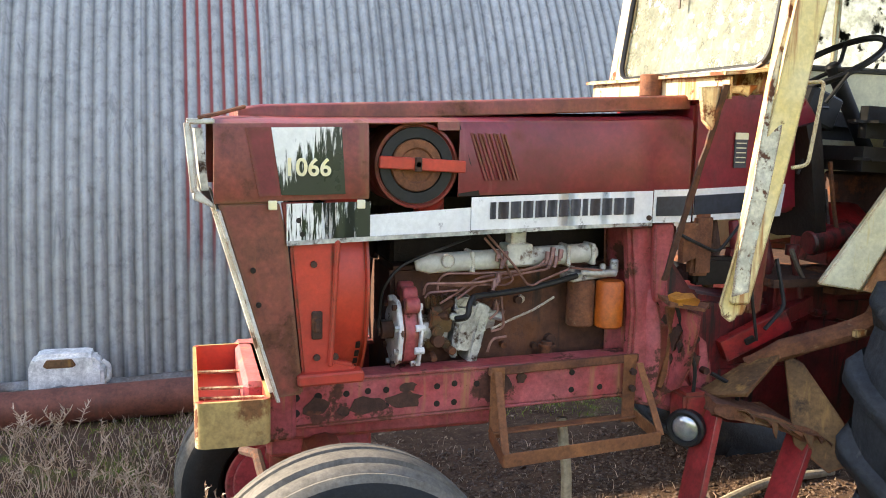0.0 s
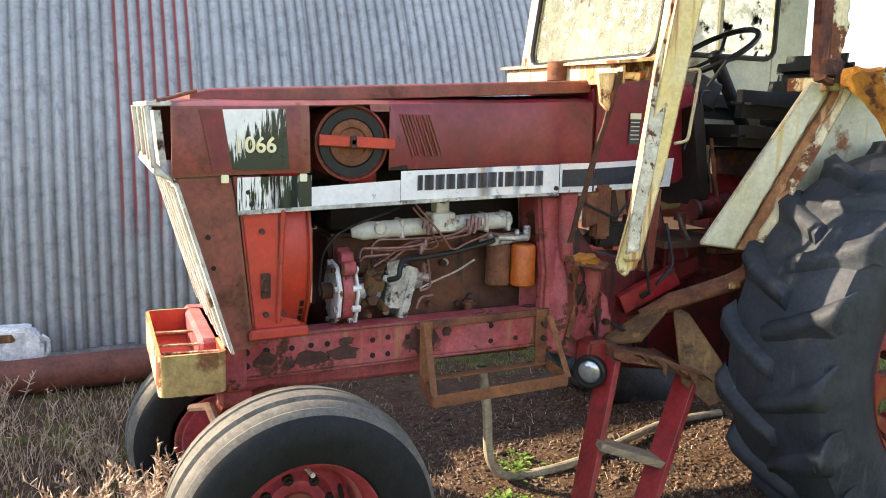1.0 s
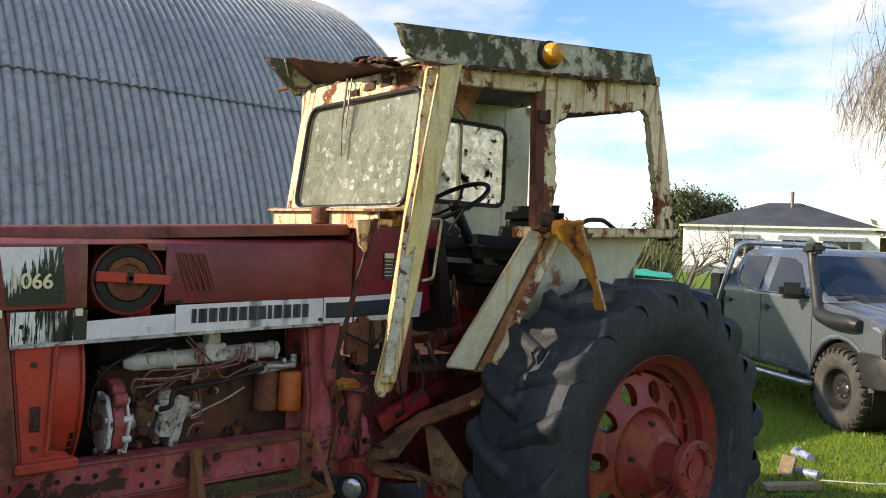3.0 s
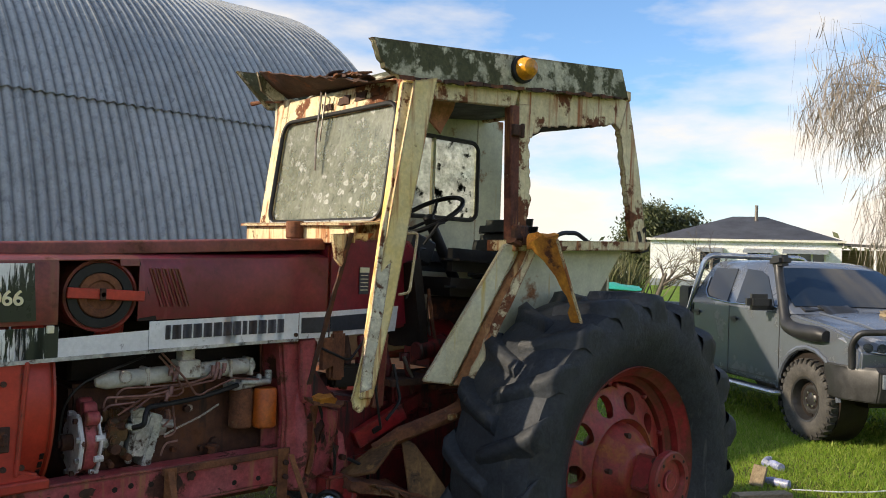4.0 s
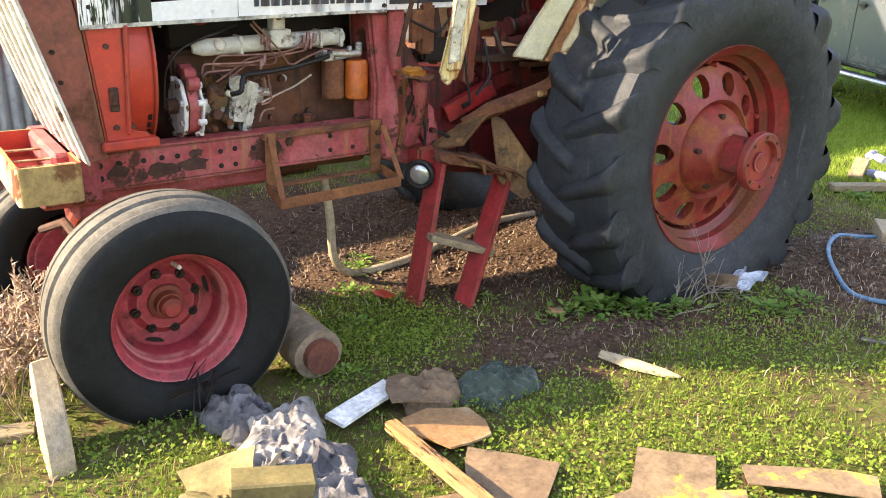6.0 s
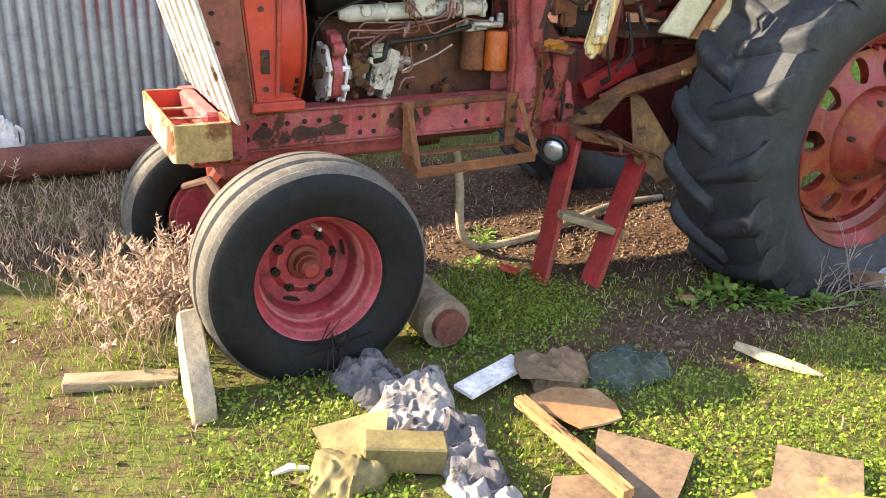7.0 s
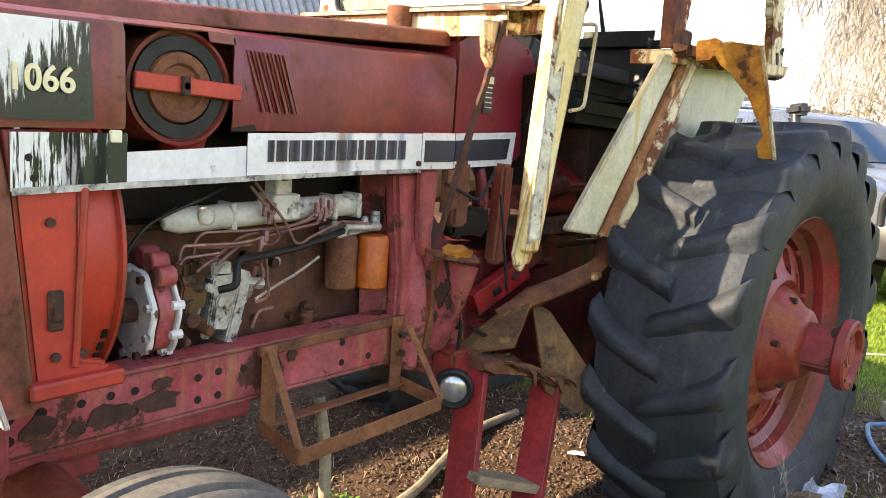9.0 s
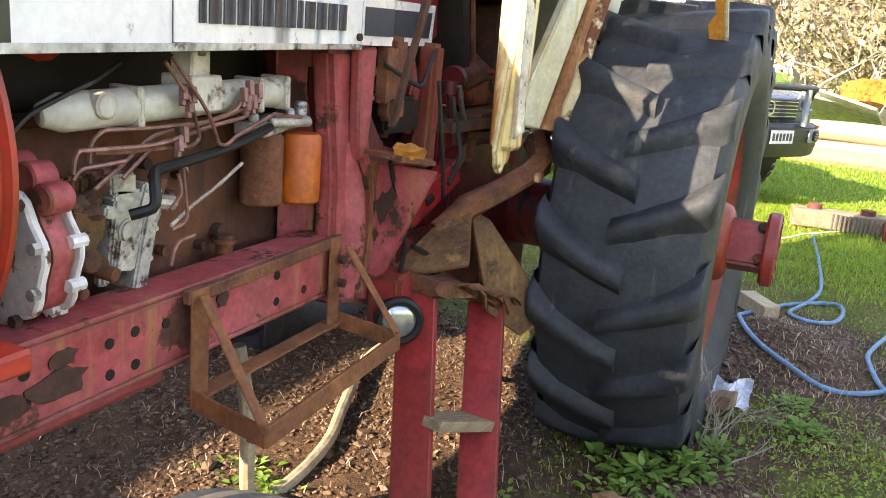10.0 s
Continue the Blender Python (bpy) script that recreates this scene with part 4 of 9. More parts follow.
# --- decals along the bonnet
def on_side(x0, z0, x1, z1, z2, z3, name, material, off=0.004, label=""):
    """A thin strip on the bonnet side: left bottom/top z0,z1 to right bottom/top z2,z3."""
    n = max(2, int(round(abs(x1 - x0) / 0.03)))
    b = Mesh()
    lo, hi = [], []
    for i in range(n + 1):
        t = i / n
        x = x0 + (x1 - x0) * t
        lo.append((x, hy(x) - off, z0 + (z2 - z0) * t))
        hi.append((x, hy(x) - off, z1 + (z3 - z1) * t))
    for k in range(n):
        b.prism([lo[k], lo[k + 1], hi[k + 1], hi[k]], (0, 0.0025, 0))
    bmesh.ops.remove_doubles(b.bm, verts=b.bm.verts[:], dist=0.0002)
    return part(name, b, material, tractor, label)


on_side(0.655, 1.245, 0.905, 1.358, 1.252, 1.362, "side_strip", "black_white", 0.001, "peeling black and white side strip")
on_side(0.905, 1.258, 1.235, 1.322, 1.266, 1.340, "side_strip", "white_strip", 0.001, "white section of the side strip")
on_side(1.235, 1.268, 1.905, 1.372, 1.280, 1.392, "name_strip", "white_strip", 0.006, "worn white name strip with dark lettering")
on_side(0.655, 1.238, 1.905, 1.252, 1.272, 1.284, "strip_edge", "alu", 0.009)
b = Mesh()
for c in ([(0.612, 1.572), (0.72, 1.576), (0.735, 1.383), (0.640, 1.383)], [(0.72, 1.576), (0.815, 1.579), (0.828, 1.385), (0.735, 1.383)]):
    b.prism([(x, hy(x) - 0.003, z) for x, z in c], (0, 0.0025, 0))
bmesh.ops.remove_doubles(b.bm, verts=b.bm.verts[:], dist=0.0004)
part("number_panel", b, "drip_panel", tractor, "white panel with flaking black paint and model number")
b = Mesh().prism([(x, hy(x) - 0.0025, z) for x, z in ((0.540, 1.570), (0.611, 1.572), (0.639, 1.382), (0.578, 1.380))], (0, 0.0022, 0))
part("nose_band", b, "maroon", tractor, "maroon band beside the number panel")
on_side(1.91, 1.282, 2.06, 1.395, 1.284, 1.398, "stripe_border", "white_strip", 0.005)
on_side(1.92, 1.305, 2.06, 1.372, 1.307, 1.375, "navy_stripe", "navy", 0.008, "navy stripe with white border")
letters("model_number", "1066", 0.070, Matrix.Translation((0.645, hy(0.645) - 0.0075, 1.439)) @ pose(0, 0, 0, 90, 0, 7.4), "number", tractor)
lx = 1.30
for k, w in enumerate((0.02, 0.036, 0.036, 0.036, 0.036, 0.036, 0.036, 0.036, 0.020, 0.036, 0.036, 0.036, 0.03)):
    on_side(lx, 1.302 + 0.018 * (lx - 1.3), lx + w, 1.356 + 0.024 * (lx - 1.3), 1.303 + 0.018 * (lx - 1.3), 1.357 + 0.024 * (lx - 1.3), "letter_bar", "decal_dark", 0.0095)
    lx += w + 0.0085
part("strip_bolt", Mesh().cyl((1.892, hy(1.89) - 0.014, 1.300), (1.892, hy(1.89), 1.300), 0.009, 8), "dark_rust", tractor)
for x in (0.615, 0.875):
    part("strip_clip", Mesh().box((x, hy(x) - 0.006, 1.355), (0.024, 0.012, 0.026)), "number", tractor, bevel=0.002)

# --- air cleaner in its bay
AC = Matrix.Translation((1.06, 2.25, 1.468)) @ Y_AXIS
b = Mesh().lathe([(0.128, -0.30), (0.128, 0.0), (0.132, 0.004), (0.132, 0.022), (0.124, 0.024), (0.120, 0.012), (0.005, 0.012)], AC, 48)
ac = part("air_cleaner", b, "wheel_red", tractor, "round red air cleaner canister")
part("filter_ring", Mesh().lathe([(0.118, 0.012), (0.116, 0.02), (0.085, 0.02), (0.08, 0.012)], AC, 48, closed=True), "hose", ac)
part("filter_cap", Mesh().lathe([(0.082, 0.012), (0.078, 0.024), (0.055, 0.026), (0.05, 0.018), (0.03, 0.020), (0.001, 0.024)], AC, 40), "rust", ac, "rusty brown filter end cap")
part("cross_bar", Mesh().box((1.075, 2.213, 1.472), (0.275, 0.012, 0.038), (0, 2.5, 0)), "red", ac, bevel=0.003)
part("wing_nut", Mesh().box((1.058, 2.205, 1.472), (0.02, 0.02, 0.045)).cyl((1.058, 2.195, 1.472), (1.058, 2.22, 1.472), 0.012, 8), "dark_rust", ac, bevel=0.003)
part("intake_elbow", Mesh().tube([(1.12, 2.3, 1.36), (1.14, 2.36, 1.32), (1.16, 2.45, 1.26)], 0.05, 12), "red", ac)
# Black sheet added behind the air cleaner as the dark of the bay.
part("bay_back", Mesh().box((1.06, 2.52, 1.45), (0.34, 0.02, 0.26)), "grime_and_void", tractor)
part("radiator", Mesh().box((0.78, YC, 1.06), (0.12, 0.56, 0.52)), "grime_and_void", tractor)

# --- engine
b = loft([[(x, 2.46, 0.66), (x, 2.455, 0.80), (x, 2.455, 1.06), (x, 2.47, 1.115), (x, 2.80, 1.12), (x, 2.82, 1.0), (x, 2.80, 0.66), (x, 2.72, 0.56), (x, 2.54, 0.56)] for x in (1.04, 1.06, 1.5, 1.96)])
eng = part("engine_block", b, "engine", tractor, "oily rust-brown engine block", bevel=0.015, seg=2)
b = Mesh().tube([(1.10, 2.375, 1.135), (1.14, 2.365, 1.14), (1.73, 2.375, 1.165), (1.755, 2.385, 1.166)], [0.018, 0.034, 0.034, 0.03], 14)
b.box((1.455, 2.368, 1.168), (0.095, 0.076, 0.072)).box((1.455, 2.372, 1.222), (0.056, 0.056, 0.060))
mani = part("manifold", b, "white_metal", tractor, "white painted intake manifold", bevel=0.004)
for fx, fz in ((1.735, 1.164), (1.64, 1.161), (1.29, 1.146)):
    part("manifold_flange", Mesh().box((fx, 2.372, fz), (0.016, 0.077, 0.075), (0, -2, 0)), "white_metal", mani, bevel=0.004)
part("manifold_plug", Mesh().cyl((1.20, 2.362, 1.153), (1.20, 2.322, 1.153), 0.024, 18), "white_metal", mani, bevel=0.004)
part("manifold_cap", Mesh().box((1.455, 2.365, 1.262), (0.075, 0.066, 0.022)).cyl((1.455, 2.35, 1.24), (1.455, 2.35, 1.262), 0.014, 8), "steel", mani, bevel=0.003)
# Head added as a black mass for the dark void above the manifold.
part("cylinder_head", Mesh().box((1.50, 2.66, 1.22), (0.88, 0.22, 0.22)).box((1.50, 2.62, 1.33), (0.80, 0.16, 0.06)), "grime_and_void", eng, "black head mass standing for the dark void above the manifold", bevel=0.012)
# Black sheet added at the back to deepen the shade behind the engine.
part("bay_wall", Mesh().box((1.45, 2.84, 1.15), (1.0, 0.02, 0.55)), "grime_and_void", tractor)
# timing cover and pump
M["oily_brass"] = surf("oily_brown_fittings", (0.16, 0.085, 0.035), (0.055, 0.035, 0.022), 18, 0.45, 0.15, metal=0.3, bump=0.3, spot=(0.30, 0.10, 0.045), spot_scale=16, spot_at=0.58)
M["flake_white"] = surf("flaking_white_casting", (0.80, 0.80, 0.79), (0.62, 0.61, 0.60), 14, 0.5, 0.1, bump=0.25, fine=0.15, spot=(0.16, 0.075, 0.045), spot_scale=18, spot_at=0.60, spot_soft=0.05)
SETBACK = Matrix.Translation((-0.0078, 0.0179, -0.0518)) @ Matrix.Diagonal((1.033, 1.033, 1.033, 1))    # seats the ancillaries in the bay


def seated(*obs):
    for o in obs:
        o.data.transform(SETBACK)
    return obs[0]


def cover_outline(x, k=1.0, n=40):
    """Lobed oval of the timing housing in the plane across the engine."""
    cy, cz = 2.385, 0.912
    return [(x, cy - k * 0.098 * (1 + 0.05 * math.sin(7 * a + 0.6)) * math.cos(a), cz + k * 0.118 * (1 + 0.05 * math.sin(7 * a + 0.6)) * math.sin(a)) for a in (2 * math.pi * i / n for i in range(n))]


tc = part("timing_housing", Mesh().prism(cover_outline(1.045, 0.93), (0.056, 0, 0)), "pink_red", tractor, "pink-red timing housing between white flanges", bevel=0.008, seg=2)
for y, z, r in ((2.312, 1.012, 0.026), (2.350, 1.040, 0.028), (2.395, 1.052, 0.026)):
    part("housing_lobe", Mesh().cyl((1.050, y, z), (1.100, y, z), r, 14), "pink_red", tc, bevel=0.004)
part("front_flange", Mesh().prism(cover_outline(1.028), (0.018, 0, 0)), "flake_white", tc, "white flaking front cover", bevel=0.004)
part("rear_flange", Mesh().prism(cover_outline(1.100, 1.02), (0.010, 0, 0)), "flake_white", tc, bevel=0.003)
part("front_boss", Mesh().cyl((1.030, 2.375, 0.92), (0.985, 2.375, 0.92), 0.030, 18).cyl((1.0, 2.375, 0.92), (0.975, 2.375, 0.92), 0.018, 12), "dark_rust", tc, bevel=0.003)
for k in range(9):
    a = 2 * math.pi * k / 9 + 0.25
    y, z = 2.385 - 0.092 * math.cos(a), 0.912 + 0.112 * math.sin(a)
    part("cover_bolt", Mesh().cyl((1.030, y, z), (1.016, y, z), 0.011, 6), "dark_rust" if k % 2 else "alu", tc)
    part("flange_bolt", Mesh().cyl((1.085, y - 0.004 * math.cos(a), z), (1.116, y - 0.004 * math.cos(a), z), 0.012, 8), "flake_white", tc)
part("cover_neck", Mesh().tube([(1.06, 2.44, 0.80), (1.07, 2.46, 0.74), (1.10, 2.48, 0.70)], 0.03, 10), "pink_red", tc)
b = Mesh().box((1.26, 2.33, 0.935), (0.10, 0.12, 0.15), (0, 8, 0)).cyl((1.19, 2.33, 0.93), (1.10, 2.33, 0.92), 0.05, 14).cyl((1.31, 2.33, 0.95), (1.36, 2.33, 0.955), 0.035, 12).box((1.24, 2.30, 1.02), (0.06, 0.06, 0.04)).box((1.30, 2.29, 0.99), (0.05, 0.05, 0.05), (0, 20, 0))
b.cyl((1.22, 2.31, 0.86), (1.22, 2.31, 0.83), 0.014, 8).cyl((1.28, 2.30, 0.87), (1.28, 2.28, 0.83), 0.012, 8)
b.box((1.290, 2.317, 0.905), (0.035, 0.107, 0.178), (0, 14, 0)).box((1.235, 2.293, 0.968), (0.087, 0.053, 0.022), (0, 14, 0)).box((1.238, 2.279, 0.893), (0.05, 0.033, 0.06), (0, 11, 0)).cyl((1.33, 2.30, 0.975), (1.385, 2.29, 0.965), 0.016, 10).cyl((1.245, 2.29, 0.935), (1.245, 2.262, 0.935), 0.024, 14)
for bx, bz in ((1.215, 1.0), (1.29, 1.005), (1.225, 0.87), (1.295, 0.875), (1.31, 0.93)):
    b.cyl((bx, 2.30, bz), (bx, 2.262, bz), 0.010, 6)
pump = seated(part("injection_pump", b, "alu", tractor, "cast aluminium injection pump with fittings", bevel=0.008, seg=2))
b = Mesh().box((1.165, 2.325, 0.955), (0.075, 0.10, 0.055), (0, 10, 0)).box((1.15, 2.33, 0.90), (0.07, 0.09, 0.05), (0, -8, 0)).cyl((1.13, 2.30, 0.99), (1.20, 2.30, 1.0), 0.022, 12).cyl((1.15, 2.29, 0.93), (1.15, 2.255, 0.93), 0.020, 12).cyl((1.18, 2.29, 0.89), (1.18, 2.26, 0.885), 0.016, 10)
for ux in (1.125, 1.145, 1.165, 1.185):
    b.cyl((ux, 2.30, 1.0), (ux - 0.006, 2.29, 1.045), 0.011, 6)
seated(part("pump_head", b, "oily_brass", pump, "oily brown pump head", bevel=0.005, seg=2))
for c0, c1, r in (((1.15, 2.30, 0.90), (1.15, 2.25, 0.90), 0.03), ((1.13, 2.31, 0.97), (1.19, 2.28, 0.98), 0.026), ((1.17, 2.29, 1.0), (1.20, 2.27, 1.03), 0.018), ((1.14, 2.30, 0.85), (1.14, 2.26, 0.84), 0.016), ((1.19, 2.29, 0.87), (1.20, 2.25, 0.865), 0.02), ((1.31, 2.28, 1.02), (1.33, 2.26, 1.05), 0.014)):
    seated(part("pump_fitting", Mesh().cyl(c0, c1, r * 0.7, 10), "engine", pump, bevel=0.003))
for k, (x, z) in enumerate(((1.16, 1.02), (1.18, 1.03), (1.20, 1.02), (1.22, 1.03), (1.36, 1.0), (1.38, 0.97))):
    seated(part("union", Mesh().cyl((x, 2.31, z - 0.02), (x + 0.004, 2.30, z + 0.018), 0.012, 6), "pipe_line", pump))
# fuel filters
for x, y, mat, lab in ((1.722, 2.395, "rust", "rust-brown fuel filter canister"), (1.812, 2.350, "orange", "orange fuel filter canister")):
    b = Mesh().lathe([(0.043, 0.0), (0.050, 0.006), (0.050, 0.158), (0.043, 0.168), (0.001, 0.17)], Matrix.Translation((x, y, 0.900)), 22)
    part("fuel_filter", b, mat, tractor, lab)
b = Mesh().box((1.75, 2.40, 1.085), (0.20, 0.08, 0.03), (0, -3, 12)).cyl((1.68, 2.39, 1.09), (1.68, 2.39, 1.115), 0.014, 8).cyl((1.79, 2.37, 1.09), (1.79, 2.37, 1.125), 0.013, 8).cyl((1.835, 2.37, 1.09), (1.835, 2.37, 1.14), 0.017, 8).cyl((1.70, 2.36, 1.095), (1.83, 2.34, 1.095), 0.014, 8)
part("filter_head", b, "alu", tractor, bevel=0.006)


def bent(pts, r=0.012, n=4):
    """Rounds the corners of a run of pipe."""
    pts = [Vector(p) for p in pts]
    out = [pts[0]]
    for a, p, c in zip(pts, pts[1:], pts[2:]):
        u, v = (a - p), (c - p)
        k = min(max(0.03, 2 * r), u.length * 0.4, v.length * 0.4)
        s, e = p + u.normalized() * k, p + v.normalized() * k
        out += [s.lerp(p, t).lerp(p.lerp(e, t), t) for t in np.linspace(0, 1, n)]
    return out + [pts[-1]]


FY = 2.335
FUEL = [[(1.179, 1.01), (1.247, 1.051), (1.309, 1.094), (1.374, 1.102), (1.438, 1.107), (1.529, 1.132), (1.577, 1.147), (1.597, 1.172)],
        [(1.235, 1.024), (1.314, 1.081), (1.375, 1.086), (1.468, 1.105), (1.551, 1.121), (1.566, 1.147), (1.567, 1.179)],
        [(1.121, 1.034), (1.136, 1.051), (1.182, 1.053), (1.234, 1.056)],
        [(1.116, 1.045), (1.12, 1.071), (1.128, 1.083), (1.277, 1.08), (1.332, 1.084), (1.37, 1.094)],
        [(1.169, 1.056), (1.171, 1.09), (1.198, 1.111), (1.304, 1.108), (1.468, 1.112), (1.529, 1.136), (1.549, 1.165)]]
RETURN = [[(1.173, 1.075), (1.242, 1.07), (1.352, 1.071), (1.41, 1.067), (1.434, 1.082), (1.387, 1.154), (1.371, 1.174), (1.318, 1.23)],
          [(1.628, 1.122), (1.532, 1.079), (1.507, 1.064), (1.482, 1.067), (1.432, 1.128), (1.396, 1.169), (1.326, 1.242)],
          [(1.628, 1.126), (1.674, 1.119), (1.758, 1.111)],
          [(1.394, 1.032), (1.408, 0.927), (1.395, 0.914), (1.363, 0.908)],
          [(1.373, 1.017), (1.386, 0.979), (1.352, 0.95)],
          [(1.346, 0.84), (1.355, 0.871), (1.369, 0.886), (1.413, 0.891)]]
for k, r in enumerate(FUEL + RETURN):
    part("fuel_line", Mesh().tube(bent([(x, FY - 0.007 * (k % 4) - (0.02 if z > 1.12 else 0.0), z) for x, z in r]), 0.0042, 6), "pipe_line", tractor)
part("leak_line", Mesh().tube(bent([(1.363, FY, 0.916), (1.435, FY + 0.02, 0.938), (1.527, FY + 0.03, 0.968), (1.60, FY + 0.02, 1.014)]), 0.0042, 6), "white_metal", tractor, "pale thin leak-off line")
for x, z in ((1.371, 1.174), (1.396, 1.169), (1.387, 1.150), (1.567, 1.179), (1.597, 1.172), (1.549, 1.165), (1.58, 1.150), (1.558, 1.147), (1.374, 1.094), (1.36, 1.078)):
    part("line_union", Mesh().cyl((x - 0.003, FY - 0.025, z - 0.014), (x + 0.003, FY - 0.018, z + 0.014), 0.0095, 6).cyl((x - 0.006, FY - 0.024, z - 0.024), (x - 0.003, FY - 0.022, z - 0.012), 0.007, 6), "pipe_line", tractor)
part("line_clamp", Mesh().box((1.374, FY - 0.012, 1.093), (0.012, 0.022, 0.030)), "steel", tractor, bevel=0.002)
part("line_washer", Mesh().cyl((1.512, 2.452, 0.992), (1.512, 2.440, 0.992), 0.015, 12), "white_metal", tractor)
part("fuel_hose", Mesh().tube(bent([(1.223, 2.30, 0.963), (1.256, 2.27, 0.976), (1.262, 2.28, 1.015), (1.281, 2.30, 1.037), (1.391, 2.325, 1.04), (1.492, 2.33, 1.051), (1.598, 2.33, 1.073), (1.676, 2.34, 1.09)]), 0.0105, 8), "hose", tractor)
part("wire", Mesh().tube(bent([(0.975, 2.36, 0.93), (0.982, 2.345, 1.042), (0.989, 2.335, 1.073), (1.014, 2.33, 1.114), (1.048, 2.33, 1.144), (1.122, 2.322, 1.178), (1.179, 2.33, 1.195), (1.30, 2.40, 1.22)]), 0.005, 6), "hose", tractor)
for x, z, r in ((1.63, 0.84, 0.02), (1.57, 0.82, 0.012), (1.45, 0.83, 0.012), (1.50, 0.99, 0.014), (1.40, 1.02, 0.012)):
    part("block_plug", Mesh().cyl((x, 2.46, z), (x, 2.43, z), r, 10), "dark_rust", eng)
part("breather", Mesh().cyl((1.60, 2.40, 0.80), (1.60, 2.40, 0.845), 0.02, 12).cyl((1.60, 2.40, 0.828), (1.60, 2.40, 0.836), 0.03, 14), "dark_rust", eng)

# --- bell housing and gearbox
b = loft([[(x, YC - w, z0), (x, YC - w * 1.02, (z0 + z1) / 2), (x, YC - w, z1), (x, YC + w, z1), (x, YC + w * 1.02, (z0 + z1) / 2), (x, YC + w, z0)] for x, w, z0, z1 in ((1.90, 0.24, 0.62, 1.24), (2.0, 0.26, 0.60, 1.18), (2.12, 0.27, 0.58, 1.02), (2.35, 0.22, 0.50, 0.98), (2.95, 0.22, 0.42, 0.98), (3.45, 0.24, 0.36, 0.98))])
part("gearbox", b, "shade_dark_red", tractor, "dark red gearbox casing", bevel=0.02, seg=2)
b = Mesh().prism([(1.845, 2.30, 1.27), (2.05, 2.31, 1.275), (2.04, 2.30, 1.11), (2.02, 2.295, 0.99), (2.10, 2.285, 0.92), (2.19, 2.28, 0.85), (2.23, 2.28, 0.66), (2.10, 2.275, 0.57), (1.93, 2.27, 0.63), (1.86, 2.28, 0.66), (1.875, 2.29, 0.95)], (0, 0.06, 0))
bh = part("bell_housing", b, "pink_red", tractor, "flared pink-red bell housing with rust patches", bevel=0.014, seg=2)
b = Mesh().prism([(1.955, 2.262, 0.92), (2.06, 2.255, 0.93), (2.075, 2.255, 0.86), (2.03, 2.258, 0.72), (1.965, 2.262, 0.70)], (0, 0.02, 0))
part("side_cover", b, "brown_red", bh, bevel=0.006)
part("housing_rib", Mesh().tube([(1.97, 2.29, 1.26), (1.985, 2.28, 1.0), (2.06, 2.27, 0.88), (2.13, 2.268, 0.70)], [0.014, 0.018, 0.022, 0.014], 8), "pink_red", bh)
for x, z in ((2.12, 0.86), (2.17, 0.74), (2.09, 0.64), (1.96, 0.67)):
    part("housing_bolt", Mesh().cyl((x, 2.285, z), (x, 2.255, z), 0.014, 6), "dark_rust", bh)
for x, z, w in ((2.03, 0.80, 0.035), (2.12, 0.78, 0.028), (2.0, 0.93, 0.02)):
    part("rust_scab", Mesh().prism([(x + w * (0.8 + 0.3 * math.sin(5 * a)) * math.cos(a), 2.262, z + 1.4 * w * (0.8 + 0.3 * math.cos(3 * a)) * math.sin(a)) for a in np.linspace(0, 2 * math.pi, 14)[:-1]], (0, 0.03, 0)), "dark_rust", bh)
part("support_post", Mesh().prism([(1.930, 2.268, 1.275), (2.005, 2.262, 1.280), (1.995, 2.262, 1.10), (1.975, 2.262, 1.00), (1.945, 2.268, 1.00), (1.935, 2.268, 1.12)], (0, 0.03, 0)), "pink_red", tractor, bevel=0.006)
part("support_leg", Mesh().prism([(2.035, 2.25, 1.28), (2.10, 2.25, 1.28), (2.10, 2.25, 1.16), (2.035, 2.25, 1.14)], (0, 0.03, 0)), "rust", tractor)
b = Mesh().box((3.335, YC, RW[2]), (0.34, 0.34, 0.34)).cyl((3.335, 1.78, RW[2]), (3.335, far(1.78), RW[2]), 0.085, 20).cyl((3.335, 2.1, RW[2]), (3.335, far(2.1), RW[2]), 0.14, 20)
part("rear_axle", b, "shade_dark_red", tractor, bevel=0.01)

# --- cab
crng = random.Random(21)
ZX = Vector((0, 0, 1))


def plate(pts, y, dy, name, material, label="", parent=None, bevel=0.003, ragged=()):
    """An upright plate from (x, z) corners at y; ragged: indices of edges that are eaten away."""
    out = []
    for i, p in enumerate(pts):
        q = pts[(i + 1) % len(pts)]
        a, c = Vector((p[0], y, p[1])), Vector((q[0], y, q[1]))
        if i in ragged:
            d = (c - a)
            side = Vector((-d.z, 0, d.x)).normalized()
            n = max(4, int(d.length / 0.018))
            out += [a.lerp(c, k / n) + (side * crng.uniform(-0.011, 0.006) if k else side * 0) for k in range(n)]
        else:
            out.append(a)
    return part(name, Mesh().prism(out, (0, dy, 0)), material, parent or tractor, label, bevel=0 if ragged else bevel)


cab = part("cab_roof", loft([[(2.36, y, z), (2.42, y, z + 0.05), (3.74, y, z + 0.19), (3.78, y, z + 0.13)] for y, z in ((1.98, 2.47), (2.2, 2.50), (2.9, 2.50), (3.1, 2.46))]), "lichen", tractor, "lichen-covered cab roof", bevel=0.01)
# Ceiling given black, for the dark inside of the cab.
part("cab_ceiling", Mesh().prism([(2.28, 2.02, 2.425), (3.74, 2.02, 2.575), (3.74, 3.06, 2.575), (2.28, 3.06, 2.425)], (0, 0, 0.02)), "grime_and_void", cab)
